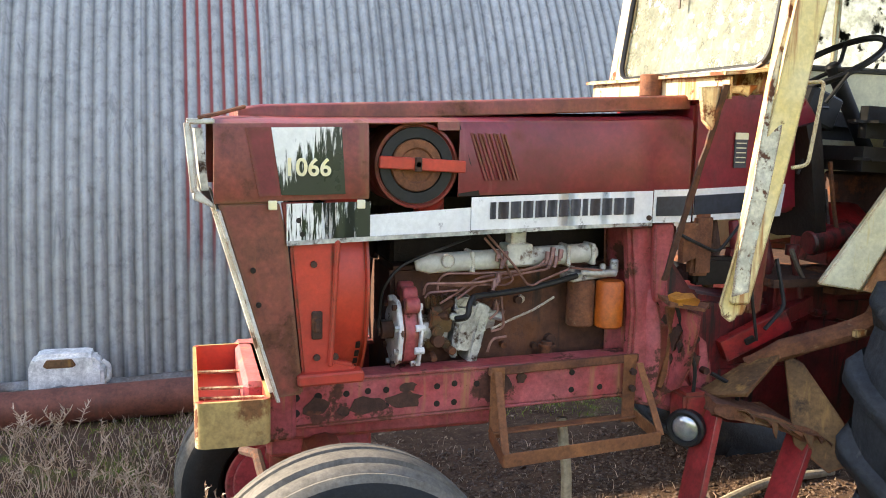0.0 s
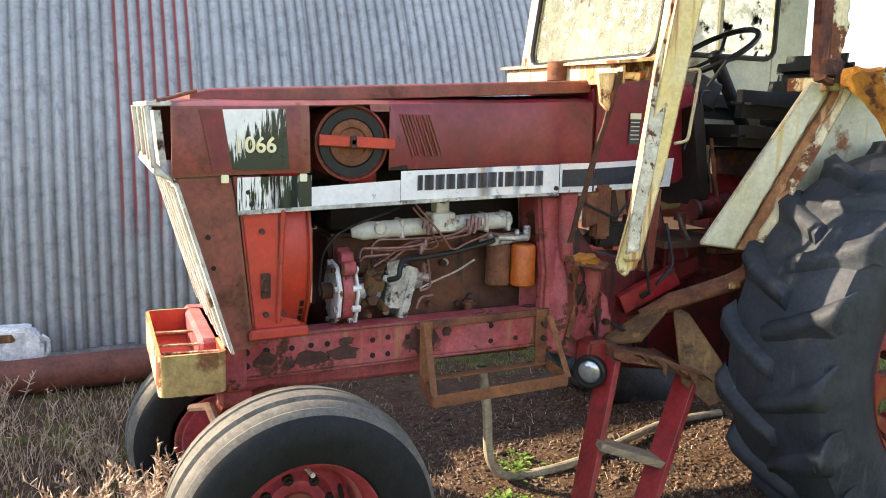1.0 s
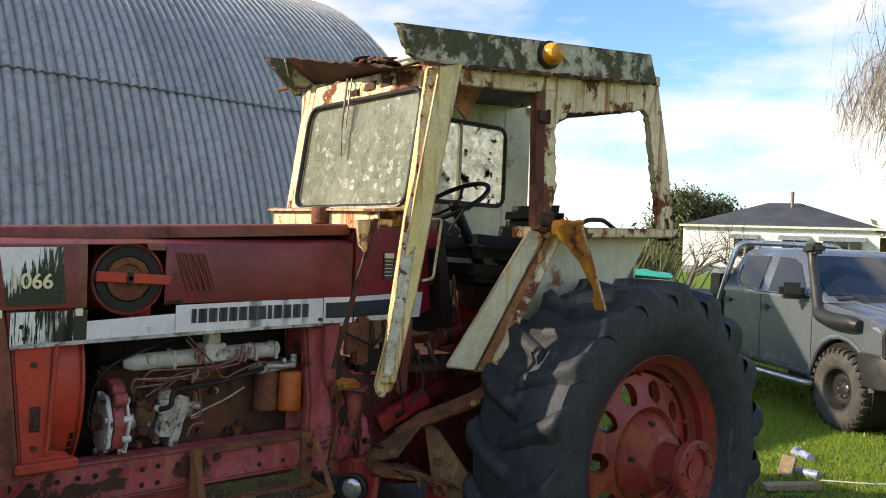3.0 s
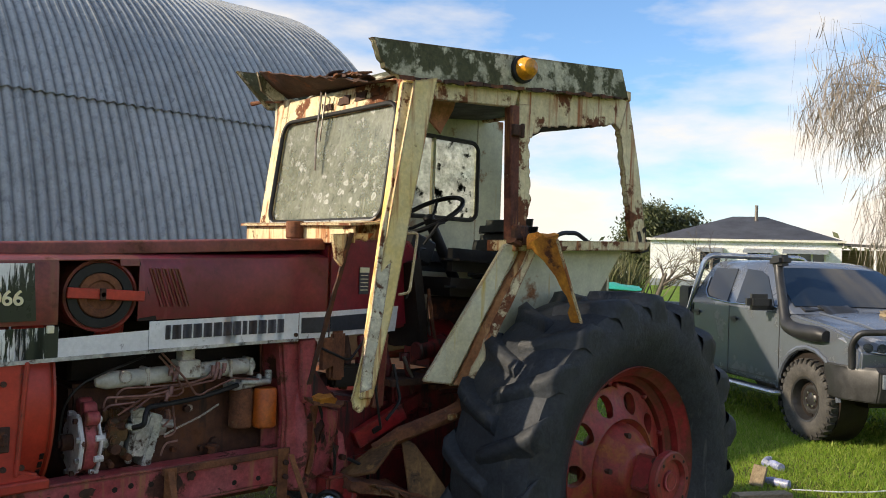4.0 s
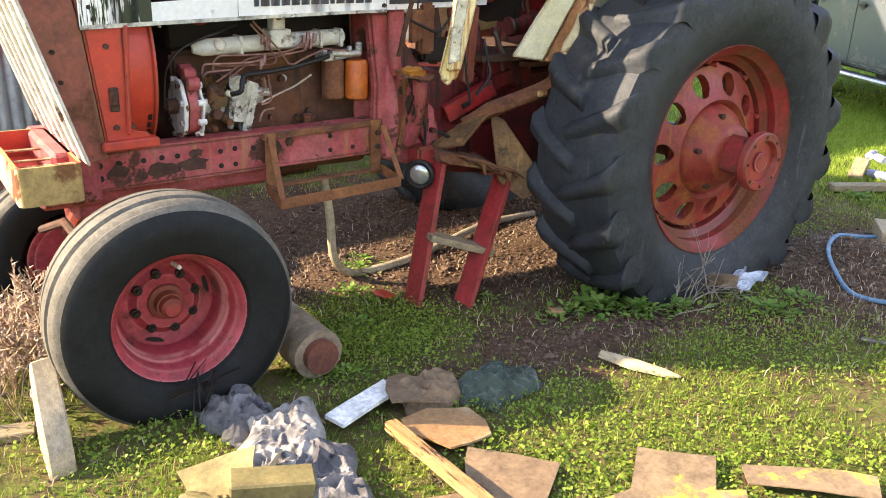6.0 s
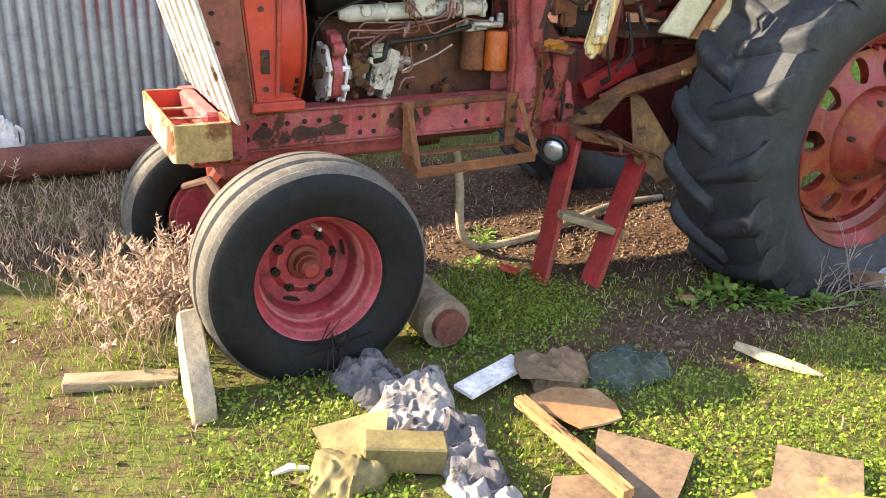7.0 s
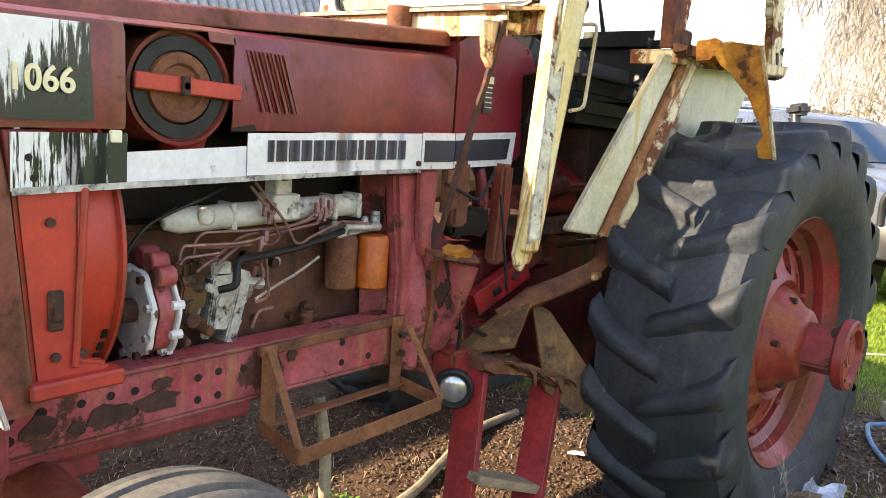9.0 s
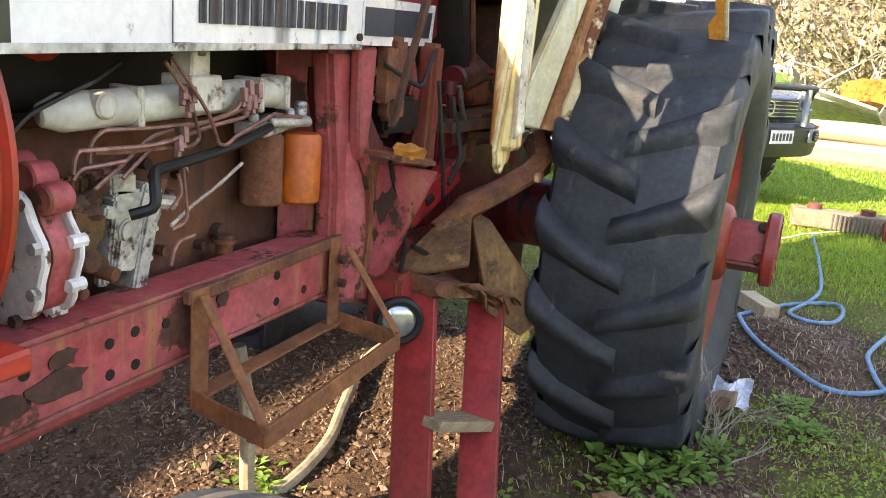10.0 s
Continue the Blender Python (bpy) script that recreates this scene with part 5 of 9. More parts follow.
plate([(2.16, 2.405), (2.07, 2.435), (2.0, 2.548), (3.69, 2.724), (3.755, 2.570)], 1.925, 0.03, "roof_fascia", "lichen", "white roof fascia blackened by lichen", cab, ragged=(0, 1, 4))
plate([(2.03, 2.60), (3.75, 2.742), (3.815, 2.592), (2.225, 2.425)], far(1.925) - 0.03, 0.03, "roof_fascia", "lichen", "", cab)
for k in range(26):                                      # rust eaten into the lower edge of the fascia
    x = 2.2 + 1.5 * (k + crng.uniform(-0.3, 0.3)) / 26
    z = 2.405 + (x - 2.16) * 0.1035
    part("edge_rust", Mesh().box((x, 1.921, z + 0.004), (crng.uniform(0.03, 0.09), 0.010, crng.uniform(0.008, 0.022)), (0, -6, 0)).cut(1).dent(0.008, 25), "dark_rust" if k % 3 else "rust", cab)
# torn front awning
b = Mesh()
n = 26
lip = [(2.10 + crng.uniform(-0.012, 0.012), 2.08 + 0.98 * k / n, 2.408 + 0.19 * k / n + crng.uniform(-0.007, 0.007)) for k in range(n + 1)]
mid = [(2.19 + crng.uniform(-0.006, 0.006), 2.08 + 0.98 * k / n, 2.425 + 0.11 * k / n) for k in range(n + 1)]
back = [(2.29, 2.08 + 0.98 * k / n, 2.445 + 0.04 * k / n) for k in range(n + 1)]
for k in range(n):
    for p, q in ((lip, mid), (mid, back)):
        b.bm.faces.new([b.bm.verts.new(v) for v in (p[k], p[k + 1], q[k + 1], q[k])])
bmesh.ops.remove_doubles(b.bm, verts=b.bm.verts[:], dist=0.0005)
part("torn_awning", b, "dark_rust", cab, "torn rusty front awning", thick=0.006)
for k in range(9):
    y = 2.12 + 0.30 * k / 8
    part("awning_flake", Mesh().box((2.12 + crng.uniform(-0.02, 0.05), y, 2.425 + 0.19 * (y - 2.08) + crng.uniform(-0.01, 0.015)), (0.08, 0.05, 0.008), (crng.uniform(-25, 25), crng.uniform(-20, 20), 0)).cut(1).dent(0.012, 30), "rust" if k % 2 else "dark_rust", cab)
part("awning_end", Mesh().prism([(2.10, 3.06, 2.595), (2.13, 3.06, 2.50), (2.20, 3.05, 2.455), (2.27, 3.05, 2.47), (2.24, 3.06, 2.53)], (0, 0.015, 0)), "lichen", cab)
part("mirror_arm", Mesh().tube([(2.25, 3.05, 2.46), (2.20, 3.16, 2.465), (2.17, 3.24, 2.46)], [0.008, 0.008, 0.013], 8), "rust", cab)
M["flaked"] = surf("flaking_white_paint", (0.68, 0.64, 0.50), (0.58, 0.52, 0.36), 8, 0.7, 0.1, bump=0.3, spot=(0.13, 0.05, 0.025), spot_scale=16, spot_at=0.57, spot_soft=0.05, edge=(0.13, 0.045, 0.02), edge_at=0.42)
M["pillar_rust"] = surf("red_brown_rusted_pillar", (0.20, 0.060, 0.028), (0.10, 0.032, 0.02), 6, 0.8, 0.1, bump=0.3, streak=(0.40, 0.17, 0.05), streak_at=0.57, spot=(0.62, 0.52, 0.33), spot_scale=7, spot_at=0.63, spot_soft=0.04)
# posts
plate([(1.948, 1.065), (1.985, 1.012), (2.036, 1.045), (2.150, 1.478), (2.240, 1.95), (2.340, 2.435), (2.213, 2.40), (2.13, 1.95), (2.035, 1.40)], 1.90, 0.012, "front_post", "yellow_cream", "yellow-cream front cab post, broken off at the foot", cab, ragged=(0, 1))
b = loft([[(x0, y, z), (x1, y, z), (x1 + 0.012, y + 0.07, z), (x0 + 0.02, y + 0.07, z)] for x0, x1, y, z in ((1.965, 2.03, 1.868, 1.07), (2.037, 2.146, 1.897, 1.45), (2.132, 2.236, 1.932, 1.95), (2.215, 2.338, 1.965, 2.42))])
part("front_post_box", b, "yellow_cream", cab, "", bevel=0.008)
b = Mesh()
fl, fr = [], []
for x, y, z in ((1.962, 1.862, 1.10), (1.985, 1.87, 1.22), (2.03, 1.889, 1.42), (2.062, 1.90, 1.58), (2.10, 1.915, 1.78), (2.132, 1.926, 1.95), (2.17, 1.943, 2.18), (2.212, 1.958, 2.40)):
    fl.append((x - crng.uniform(0.0, 0.02), y, z))
    fr.append((x + 0.045 + crng.uniform(-0.006, 0.012), y - 0.002, z + crng.uniform(-0.02, 0.02)))
part("post_flange", b.prism(fl + fr[::-1], (0, 0.006, 0)), "flaked", cab, "flaking white paint on the flange of the post")
part("grab_handle", Mesh().tube(bent([(2.205, 1.905, 1.75), (2.235, 1.87, 1.755), (2.20, 1.87, 1.50), (2.165, 1.90, 1.49)]), 0.006, 8), "cream", cab)
plate([(2.862, 2.405), (2.925, 2.41), (2.945, 1.765), (2.885, 1.755)], 1.955, 0.05, "door_pillar", "pillar_rust", "rust-brown door pillar", cab, bevel=0.006)
plate([(2.925, 2.42), (3.01, 2.43), (3.005, 2.27), (3.02, 2.1), (3.03, 1.95), (3.0, 1.84), (3.04, 1.765), (2.945, 1.765)], 1.962, 0.035, "pillar_panel", "cream", "cream pillar panel with a ragged edge", cab, ragged=(1, 2, 3, 4))
part("hinge", Mesh().box((2.90, 1.945, 2.285), (0.07, 0.02, 0.055)).cyl((2.925, 1.935, 2.25), (2.925, 1.935, 2.32), 0.012, 10), "dark_rust", cab, bevel=0.004)
part("latch_box", Mesh().box((2.935, 1.945, 1.79), (0.09, 0.05, 0.075), (0, 3, 0)), "dark_rust", cab, bevel=0.008)
plate([(2.30, 2.435), (2.33, 2.352), (2.90, 2.40), (2.93, 2.495)], 1.965, 0.03, "door_header", "cream", "cream door header streaked with rust", cab)
plate([(2.93, 2.495), (2.925, 2.36), (3.005, 2.262), (3.10, 2.335), (3.40, 2.375), (3.70, 2.43), (3.744, 2.401), (3.814, 2.589)], 1.965, 0.03, "rear_header", "cream", "cream header above the open rear window, torn along its lower edge", cab, ragged=(2, 3, 4))
part("torn_edge", Mesh().tube([(2.99, 1.985, 2.265), (3.1, 1.99, 2.325), (3.3, 1.99, 2.36), (3.6, 1.985, 2.415)], [0.012, 0.022, 0.016, 0.006], 6).dent(0.012, 30), "grime_and_void", cab)
plate([(3.815, 2.59), (3.745, 2.40), (3.81, 2.15), (3.885, 1.84), (3.90, 1.79), (4.02, 1.79), (3.93, 2.2)], 1.965, 0.035, "rear_post", "cream", "cream rear corner post", cab, ragged=(1, 2))
part("corner_rot", Mesh().box((3.99, 2.0, 1.80), (0.085, 0.07, 0.13), (0, -12, 0)).cut(2).dent(0.02, 18), "grime_and_void", cab, "blackened rotten corner")
plate([(2.90, 1.755), (2.90, 1.70), (3.98, 1.745), (4.02, 1.795)], 1.93, 0.20, "window_sill", "cream", "cream sill streaked with rust", cab)
part("sill_pipe", Mesh().tube(bent([(3.28, 2.05, 1.77), (3.38, 2.05, 1.815), (3.50, 2.05, 1.82), (3.60, 2.05, 1.775)]), 0.012, 8), "hose", cab)
part("rag_on_sill", Mesh().box((3.08, 1.93, 1.735), (0.30, 0.09, 0.03), (0, 4, 0)).cut(3).dent(0.022, 14), "rust", cab)
# windscreen
def slant(y, z, back=0.0):
    return (2.165 + (z - 1.81) * 0.14 + back, y, z)


b = Mesh()
for y0, y1, z0, z1 in ((1.965, 2.045, 1.72, 2.44), (2.99, 3.10, 1.72, 2.47), (2.045, 2.99, 2.325, 2.45), (2.045, 2.99, 1.72, 1.815)):
    b.prism([slant(y0, z0), slant(y1, z0), slant(y1, z1), slant(y0, z1)], (0.035, 0, 0))
part("windscreen_frame", b, "cream", cab, "cream windscreen frame edged with rust", bevel=0.006)
g = rounded(2.035, 2.995, 1.81, 2.335, 0.07, 5)
M["dirty_glass"] = surf("algae-covered_glass".replace("-", "_"), (0.225, 0.24, 0.175), (0.33, 0.345, 0.27), 2.5, 0.3, 0.1, bump=0.08, streak=(0.36, 0.37, 0.31), streak_at=0.58, spot=(0.60, 0.61, 0.57), spot_scale=24, spot_at=0.60, spot_soft=0.04, spec=0.6)


def lichen_rings(m, scale, color, lo=0.20, hi=0.34):
    """Round lichen rosettes: pale rings with a hollow middle, in patches."""
    n, l = m.node_tree.nodes, m.node_tree.links
    b = n["Principled BSDF"]
    base = b.inputs["Base Color"].links[0].from_socket
    co = n.new("ShaderNodeTexCoord")
    wob = n.new("ShaderNodeTexNoise")
    wob.inputs["Scale"].default_value = scale * 1.6
    off = n.new("ShaderNodeVectorMath")
    off.operation = "MULTIPLY_ADD"
    off.inputs[1].default_value = (0.035, 0.035, 0.035)
    vo = n.new("ShaderNodeTexVoronoi")
    vo.inputs["Scale"].default_value = scale
    ring = n.new("ShaderNodeValToRGB")
    ring.color_ramp.elements[0].position, ring.color_ramp.elements[0].color = lo - 0.06, (0.25, 0.25, 0.25, 1)
    ring.color_ramp.elements[1].position, ring.color_ramp.elements[1].color = hi, (0, 0, 0, 1)
    mid = ring.color_ramp.elements.new((lo + hi) / 2)
    mid.color = (1, 1, 1, 1)
    big = n.new("ShaderNodeTexNoise")
    big.inputs["Scale"].default_value = 3.5
    gate = n.new("ShaderNodeMapRange")
    gate.inputs["From Min"].default_value, gate.inputs["From Max"].default_value = 0.50, 0.58
    pick = n.new("ShaderNodeMath")
    pick.operation = "MULTIPLY"
    mix = n.new("ShaderNodeMix")
    mix.data_type = "RGBA"
    mix.inputs["B"].default_value = (*color, 1)
    l.new(co.outputs["Object"], wob.inputs["Vector"])
    l.new(wob.outputs["Color"], off.inputs[0])
    l.new(co.outputs["Object"], off.inputs[2])
    l.new(off.outputs["Vector"], vo.inputs["Vector"])
    l.new(vo.outputs["Distance"], ring.inputs["Fac"])
    l.new(co.outputs["Object"], big.inputs["Vector"])
    l.new(big.outputs["Fac"], gate.inputs["Value"])
    l.new(ring.outputs["Color"], pick.inputs[0])
    l.new(gate.outputs["Result"], pick.inputs[1])
    l.new(pick.outputs["Value"], mix.inputs["Factor"])
    l.new(base, mix.inputs["A"])
    l.new(mix.outputs["Result"], b.inputs["Base Color"])


lichen_rings(M["dirty_glass"], 17.0, (0.67, 0.68, 0.63))
lichen_rings(M["flaked"], 24.0, (0.55, 0.55, 0.44))
gn, gl = M["dirty_glass"].node_tree.nodes, M["dirty_glass"].node_tree.links
gt, gm = gn.new("ShaderNodeBsdfTransparent"), gn.new("ShaderNodeMixShader")
gm.inputs["Fac"].default_value = 0.42
gl.new(gn["Principled BSDF"].outputs["BSDF"], gm.inputs[1])
gl.new(gt.outputs["BSDF"], gm.inputs[2])
gl.new(gm.outputs["Shader"], gn["Material Output"].inputs["Surface"])
glass = part("windscreen", Mesh().prism([slant(y, z, 0.012) for y, z in g], (0.006, 0, 0)), "dirty_glass", cab, "windscreen clouded green with algae and lichen")
part("windscreen_seal", Mesh().tube([slant(y, z, -0.004) for y, z in g + g[:1]], 0.011, 6), "hose", cab)
part("seal_trim", Mesh().tube([slant(y, z - 0.004, -0.012) for y, z in [p for p in g if p[1] < 1.83]], 0.004, 6), "alu", cab)
part("wiper", Mesh().tube([slant(2.66, 2.46, -0.02), slant(2.62, 2.44, -0.04), slant(2.62, 2.20, -0.03), slant(2.60, 2.06, -0.02)], 0.006, 6).tube([slant(2.58, 2.44, -0.04), slant(2.60, 2.2, -0.02)], 0.004, 6), "steel", cab)
for y in (2.2, 2.33, 2.47, 2.6):
    part("rust_bite", Mesh().box(slant(y, 2.36 + crng.uniform(0, 0.05), -0.002), (0.01, 0.09, 0.04), (0, 8, 0)).cut(2).dent(0.012, 22), "dark_rust", cab)
# cowl below the windscreen
b = Mesh().prism([(2.02, 2.06, 1.775), (2.16, 2.0, 1.79), (2.16, 3.1, 1.80), (2.02, 3.02, 1.785)], (0, 0, 0.012))
b.prism([(2.045, 2.07, 1.70), (2.045, 3.0, 1.71), (2.045, 3.0, 1.785), (2.045, 2.07, 1.775)], (0.01, 0, 0))
part("cowl", b.cut(2).dent(0.006, 9), "cream", cab, "cream cowl flaking to rust")
plate([(1.945, 1.735), (2.16, 1.75), (2.12, 1.71), (2.06, 1.72), (2.02, 1.69), (1.995, 1.60), (1.965, 1.63)], 2.075, 0.02, "cowl_gusset", "cream", "peeling cream gusset", cab, ragged=(2, 3, 4))
b = Mesh().cyl((2.02, 2.50, 1.72), (2.02, 2.50, 1.80), 0.042, 20)
part("exhaust_stub", b, "rust", tractor, "cut-off rusty exhaust stub", bevel=0.004)
fa, fb = (2.03, 2.06, 1.745), (1.905, 2.15, 1.10)
b = Mesh()
le = [Vector(fa).lerp(Vector(fb), k / 16) for k in range(17)]
b.prism([p + Vector((-0.007 - crng.uniform(0, 0.006), 0, 0)) for p in le] + [p + Vector((0.007 + crng.uniform(0, 0.005), 0, 0)) for p in le[::-1]], (0.003, 0.014, 0))
part("hanging_trim", b, "dark_rust", cab, "thin rusted strip of door frame")
# far side of the cab
yb = 3.10
for x0, x1, z0, z1 in ((2.25, 2.62, 1.72, 2.49), (3.74, 3.98, 1.72, 2.60), (2.62, 3.74, 2.42, 2.58), (2.62, 3.74, 1.66, 1.925)):
    part("side_panel", Mesh().prism([(x0, yb, z0), (x1, yb, z0), (x1, yb, z1), (x0, yb, z1)], (0, 0.03, 0)), "pale_green", cab, "pale inner side of the cab", bevel=0.004)
gg = rounded(2.62, 3.745, 1.92, 2.425, 0.06, 4)
part("far_seal", Mesh().tube([(x, yb - 0.006, z) for x, z in gg + gg[:1]], 0.014, 6), "hose", cab)


def mottled_glass():
    m = surf("mottled_pale_glass", (0.80, 0.82, 0.78), (0.66, 0.70, 0.64), 4, 0.25, 0.1, bump=0.02, spot=(0.03, 0.035, 0.03), spot_scale=7, spot_at=0.57, spot_soft=0.04)
    n, l = m.node_tree.nodes, m.node_tree.links
    tr = n.new("ShaderNodeBsdfTranslucent")
    mx = n.new("ShaderNodeMixShader")
    mx.inputs["Fac"].default_value = 0.75
    b = n["Principled BSDF"]
    l.new(b.inputs["Base Color"].links[0].from_socket, tr.inputs["Color"])
    l.new(b.outputs["BSDF"], mx.inputs[1])
    l.new(tr.outputs["BSDF"], mx.inputs[2])
    clear = n.new("ShaderNodeBsdfTransparent")
    l.new(b.inputs["Base Color"].links[0].from_socket, clear.inputs["Color"])
    mc = n.new("ShaderNodeMixShader")
    mc.inputs["Fac"].default_value = 0.72
    l.new(mx.outputs["Shader"], mc.inputs[1])
    l.new(clear.outputs["BSDF"], mc.inputs[2])
    l.new(mc.outputs["Shader"], n["Material Output"].inputs["Surface"])
    return m


M["mottled"] = mottled_glass()
part("far_window", Mesh().prism([(x, yb + 0.01, z) for x, z in gg], (0, 0.005, 0)), "mottled", cab, "side window mottled with dark lichen")
part("window_bar", Mesh().box((3.36, yb - 0.004, 2.17), (0.022, 0.02, 0.50)), "pale_green", cab)
part("torn_seal", Mesh().tube([(3.98, 3.0, 2.40), (4.0, 2.98, 2.15), (4.03, 2.95, 1.95), (4.05, 2.93, 1.85)], [0.02, 0.03, 0.025, 0.01], 6, squash=0.3).dent(0.02, 12), "grime_and_void", cab)
for rx, rz in ((3.97, 1.765), (3.80, 2.60)):
    part("rear_rail", Mesh().box((rx, 2.53, rz), (0.05, 1.15, 0.055)), "cream", cab, bevel=0.006)
part("inner_shelf", Mesh().box((3.75, 2.7, 1.70), (0.5, 0.8, 0.02)), "pale_green", cab)
b = Mesh().prism([(2.52, 2.25, 2.44), (2.75, 2.22, 2.45), (2.72, 2.24, 2.34), (2.68, 2.25, 2.275), (2.60, 2.25, 2.33)], (0, 0.015, 0)).cut(1).dent(0.012, 14)
M["pink_lining"] = surf("faded_pink_lining", (0.70, 0.36, 0.28), (0.60, 0.27, 0.20), 9, 0.85, 0.05, bump=0.2)
part("hanging_lining", b, "pink_lining", cab, "torn piece of pink lining hanging from the ceiling")
b = Mesh().lathe([(0.062, 0.0), (0.066, 0.012), (0.066, 0.03), (0.055, 0.035)], Matrix.Translation((2.885, 1.925, 2.572)) @ pose(0, 0, 0, 90, 0, -8), 24)
bea = part("beacon_base", b, "hose", cab)
M["amber"] = surf("amber_lens", (0.75, 0.32, 0.02), (0.60, 0.24, 0.015), 14, 0.2, 0.05, bump=0.05)
part("beacon_lens", Mesh().lathe([(0.055, 0.03), (0.053, 0.06), (0.04, 0.085), (0.015, 0.096), (0.001, 0.098)], Matrix.Translation((2.885, 1.925, 2.572)) @ pose(0, 0, 0, 90, 0, -8), 24), "amber", bea, "amber beacon lens")
# fender panel, brace, orange bracket
plate([(2.60, 1.06), (2.98, 1.72), (3.90, 1.745), (3.66, 1.45), (3.45, 1.30), (3.2, 1.05)], 2.035, 0.012, "mudguard", "pale_green", "pale green-white inner mudguard", tractor)
part("mudguard_top", Mesh().prism([(3.0, 1.95, 1.735), (3.95, 1.95, 1.755), (3.95, 2.05, 1.755), (3.0, 2.05, 1.735)], (0, 0, -0.012)), "pale_green", tractor)
def strut(tl, tr, br, bl, d, name, material, label, bevel=0.006):
    return part(name, Mesh().prism([tl, tr, br, bl], d), material, tractor, label, bevel=bevel)


M["brace_cream"] = surf("pale_stained_cream_panel", (0.66, 0.64, 0.47), (0.60, 0.54, 0.30), 3.5, 0.5, 0.12, bump=0.1, fine=0.15, streak=(0.55, 0.40, 0.10), streak_at=0.58, spot=(0.30, 0.12, 0.035), spot_scale=6, spot_at=0.64, edge=(0.24, 0.09, 0.03), edge_at=0.42)
strut((2.858, 1.965, 1.735), (2.955, 1.945, 1.735), (2.585, 2.01, 1.068), (2.443, 2.05, 1.088), (0.02, 0.035, 0.0), "door_brace", "brace_cream", "pale cream slanting door-frame panel stained yellow")
ca, cb = [], []
for k in range(17):
    t = k / 16
    p = Vector((2.965, 1.94, 1.725)).lerp(Vector((2.59, 1.995, 1.072)), t)
    q = Vector((3.015, 1.93, 1.70)).lerp(Vector((2.64, 1.965, 1.060)), t)
    ca.append(p + Vector((crng.uniform(-0.012, 0.006), -0.004, 0)))
    cb.append(q + Vector((crng.uniform(-0.003, 0.004), 0, 0)))
M["channel_rust"] = surf("tan_orange_channel_rust", (0.42, 0.19, 0.070), (0.26, 0.10, 0.040), 8, 0.85, 0.08, bump=0.35, streak=(0.56, 0.34, 0.15), streak_at=0.56, spot=(0.10, 0.035, 0.018), spot_scale=7, spot_at=0.60)
part("rusted_channel", Mesh().prism(ca + cb[::-1], (0.012, 0.03, 0)), "channel_rust", tractor, "orange-brown rusted channel")
part("channel_lip", Mesh().prism([p + Vector((0.035, -0.018, 0)) for p in ca] + [p + Vector((0.012, -0.02, 0)) for p in cb[::-1]], (0.0, 0.02, 0)), "cream", tractor, "peeling cream lip along the channel")
oa = [(2.80, 1.755, 1.735), (2.79, 1.68, 1.762), (2.795, 1.59, 1.752)]
ol = [Vector((2.795, 1.59, 1.752)).lerp(Vector((2.945, 1.555, 1.375)), k / 10) + Vector((0, crng.uniform(-0.006, 0.006), 0)) for k in range(1, 11)]
orr = [Vector((2.93, 1.605, 1.39)).lerp(Vector((2.80, 1.755, 1.735)), k / 10) + Vector((0, -0.045 * math.sin(math.pi * k / 10) + crng.uniform(-0.024, 0.024), crng.uniform(-0.012, 0.012))) for k in range(0, 10)]
part("rusted_bracket", Mesh().prism(oa + ol + orr, (0.008, 0.002, 0)).dent(0.004, 20), "orange_rust", tractor, "bright orange flaking bracket over the tyre")
part("bracket_edge", Mesh().tube([(2.80, 1.587, 1.752), (2.95, 1.552, 1.37)], 0.008, 6), "cream", tractor)
part("rust_lump", Mesh().box((2.97, 1.82, 1.745), (0.12, 0.1, 0.07)).cut(2).dent(0.035, 16), "orange_rust", tractor)
part("rust_flake", Mesh().box((2.86, 1.9, 1.745), (0.10, 0.05, 0.02), (0, 10, 20)).cut(2).dent(0.02, 16), "rust", tractor)
def bar(a, b_, w, h, name, parent, mat="tray", up=(0, 0, 1)):
    a, b_ = Vector(a), Vector(b_)
    d = (b_ - a).normalized()
    u = Vector(up)
    u = (u - d * u.dot(d)).normalized()
    s = d.cross(u)
    b = Mesh()
    ra = [b.bm.verts.new(a + s * i * w / 2 + u * j * h / 2) for i, j in ((-1, -1), (1, -1), (1, 1), (-1, 1))]
    rb = [b.bm.verts.new(b_ + s * i * w / 2 + u * j * h / 2) for i, j in ((-1, -1), (1, -1), (1, 1), (-1, 1))]
    for k in range(4):
        b.bm.faces.new((ra[k], ra[(k + 1) % 4], rb[(k + 1) % 4], rb[k]))
    b.bm.faces.new(ra[::-1])
    b.bm.faces.new(rb)
    return part(name, b, mat, parent, bevel=0.002)


# dash cowl, seat, controls
def dash_y(x):
    """The near face of the dash cowl draws in towards the cab."""
    return 2.268 + max(0.0, x - 2.07) * 0.24


prof = [(2.06, 1.30), (2.06, 1.70), (2.20, 1.755), (2.46, 1.76), (2.64, 1.735), (2.735, 1.65), (2.745, 1.56), (2.70, 1.42), (2.66, 1.32), (2.58, 1.30)]
b = loft([[(x, dash_y(x) if near else far(dash_y(x)), z) for x, z in prof] for near in (1, 0)])
M["crimson"] = surf("dull_crimson_paint", (0.26, 0.016, 0.030), (0.17, 0.013, 0.020), 3.0, 0.34, 0.1, bump=0.06, fine=0.2, streak=(0.13, 0.03, 0.03), streak_at=0.62, spot=(0.13, 0.040, 0.022), spot_scale=4, spot_at=0.63, edge=(0.13, 0.04, 0.02), edge_at=0.46)
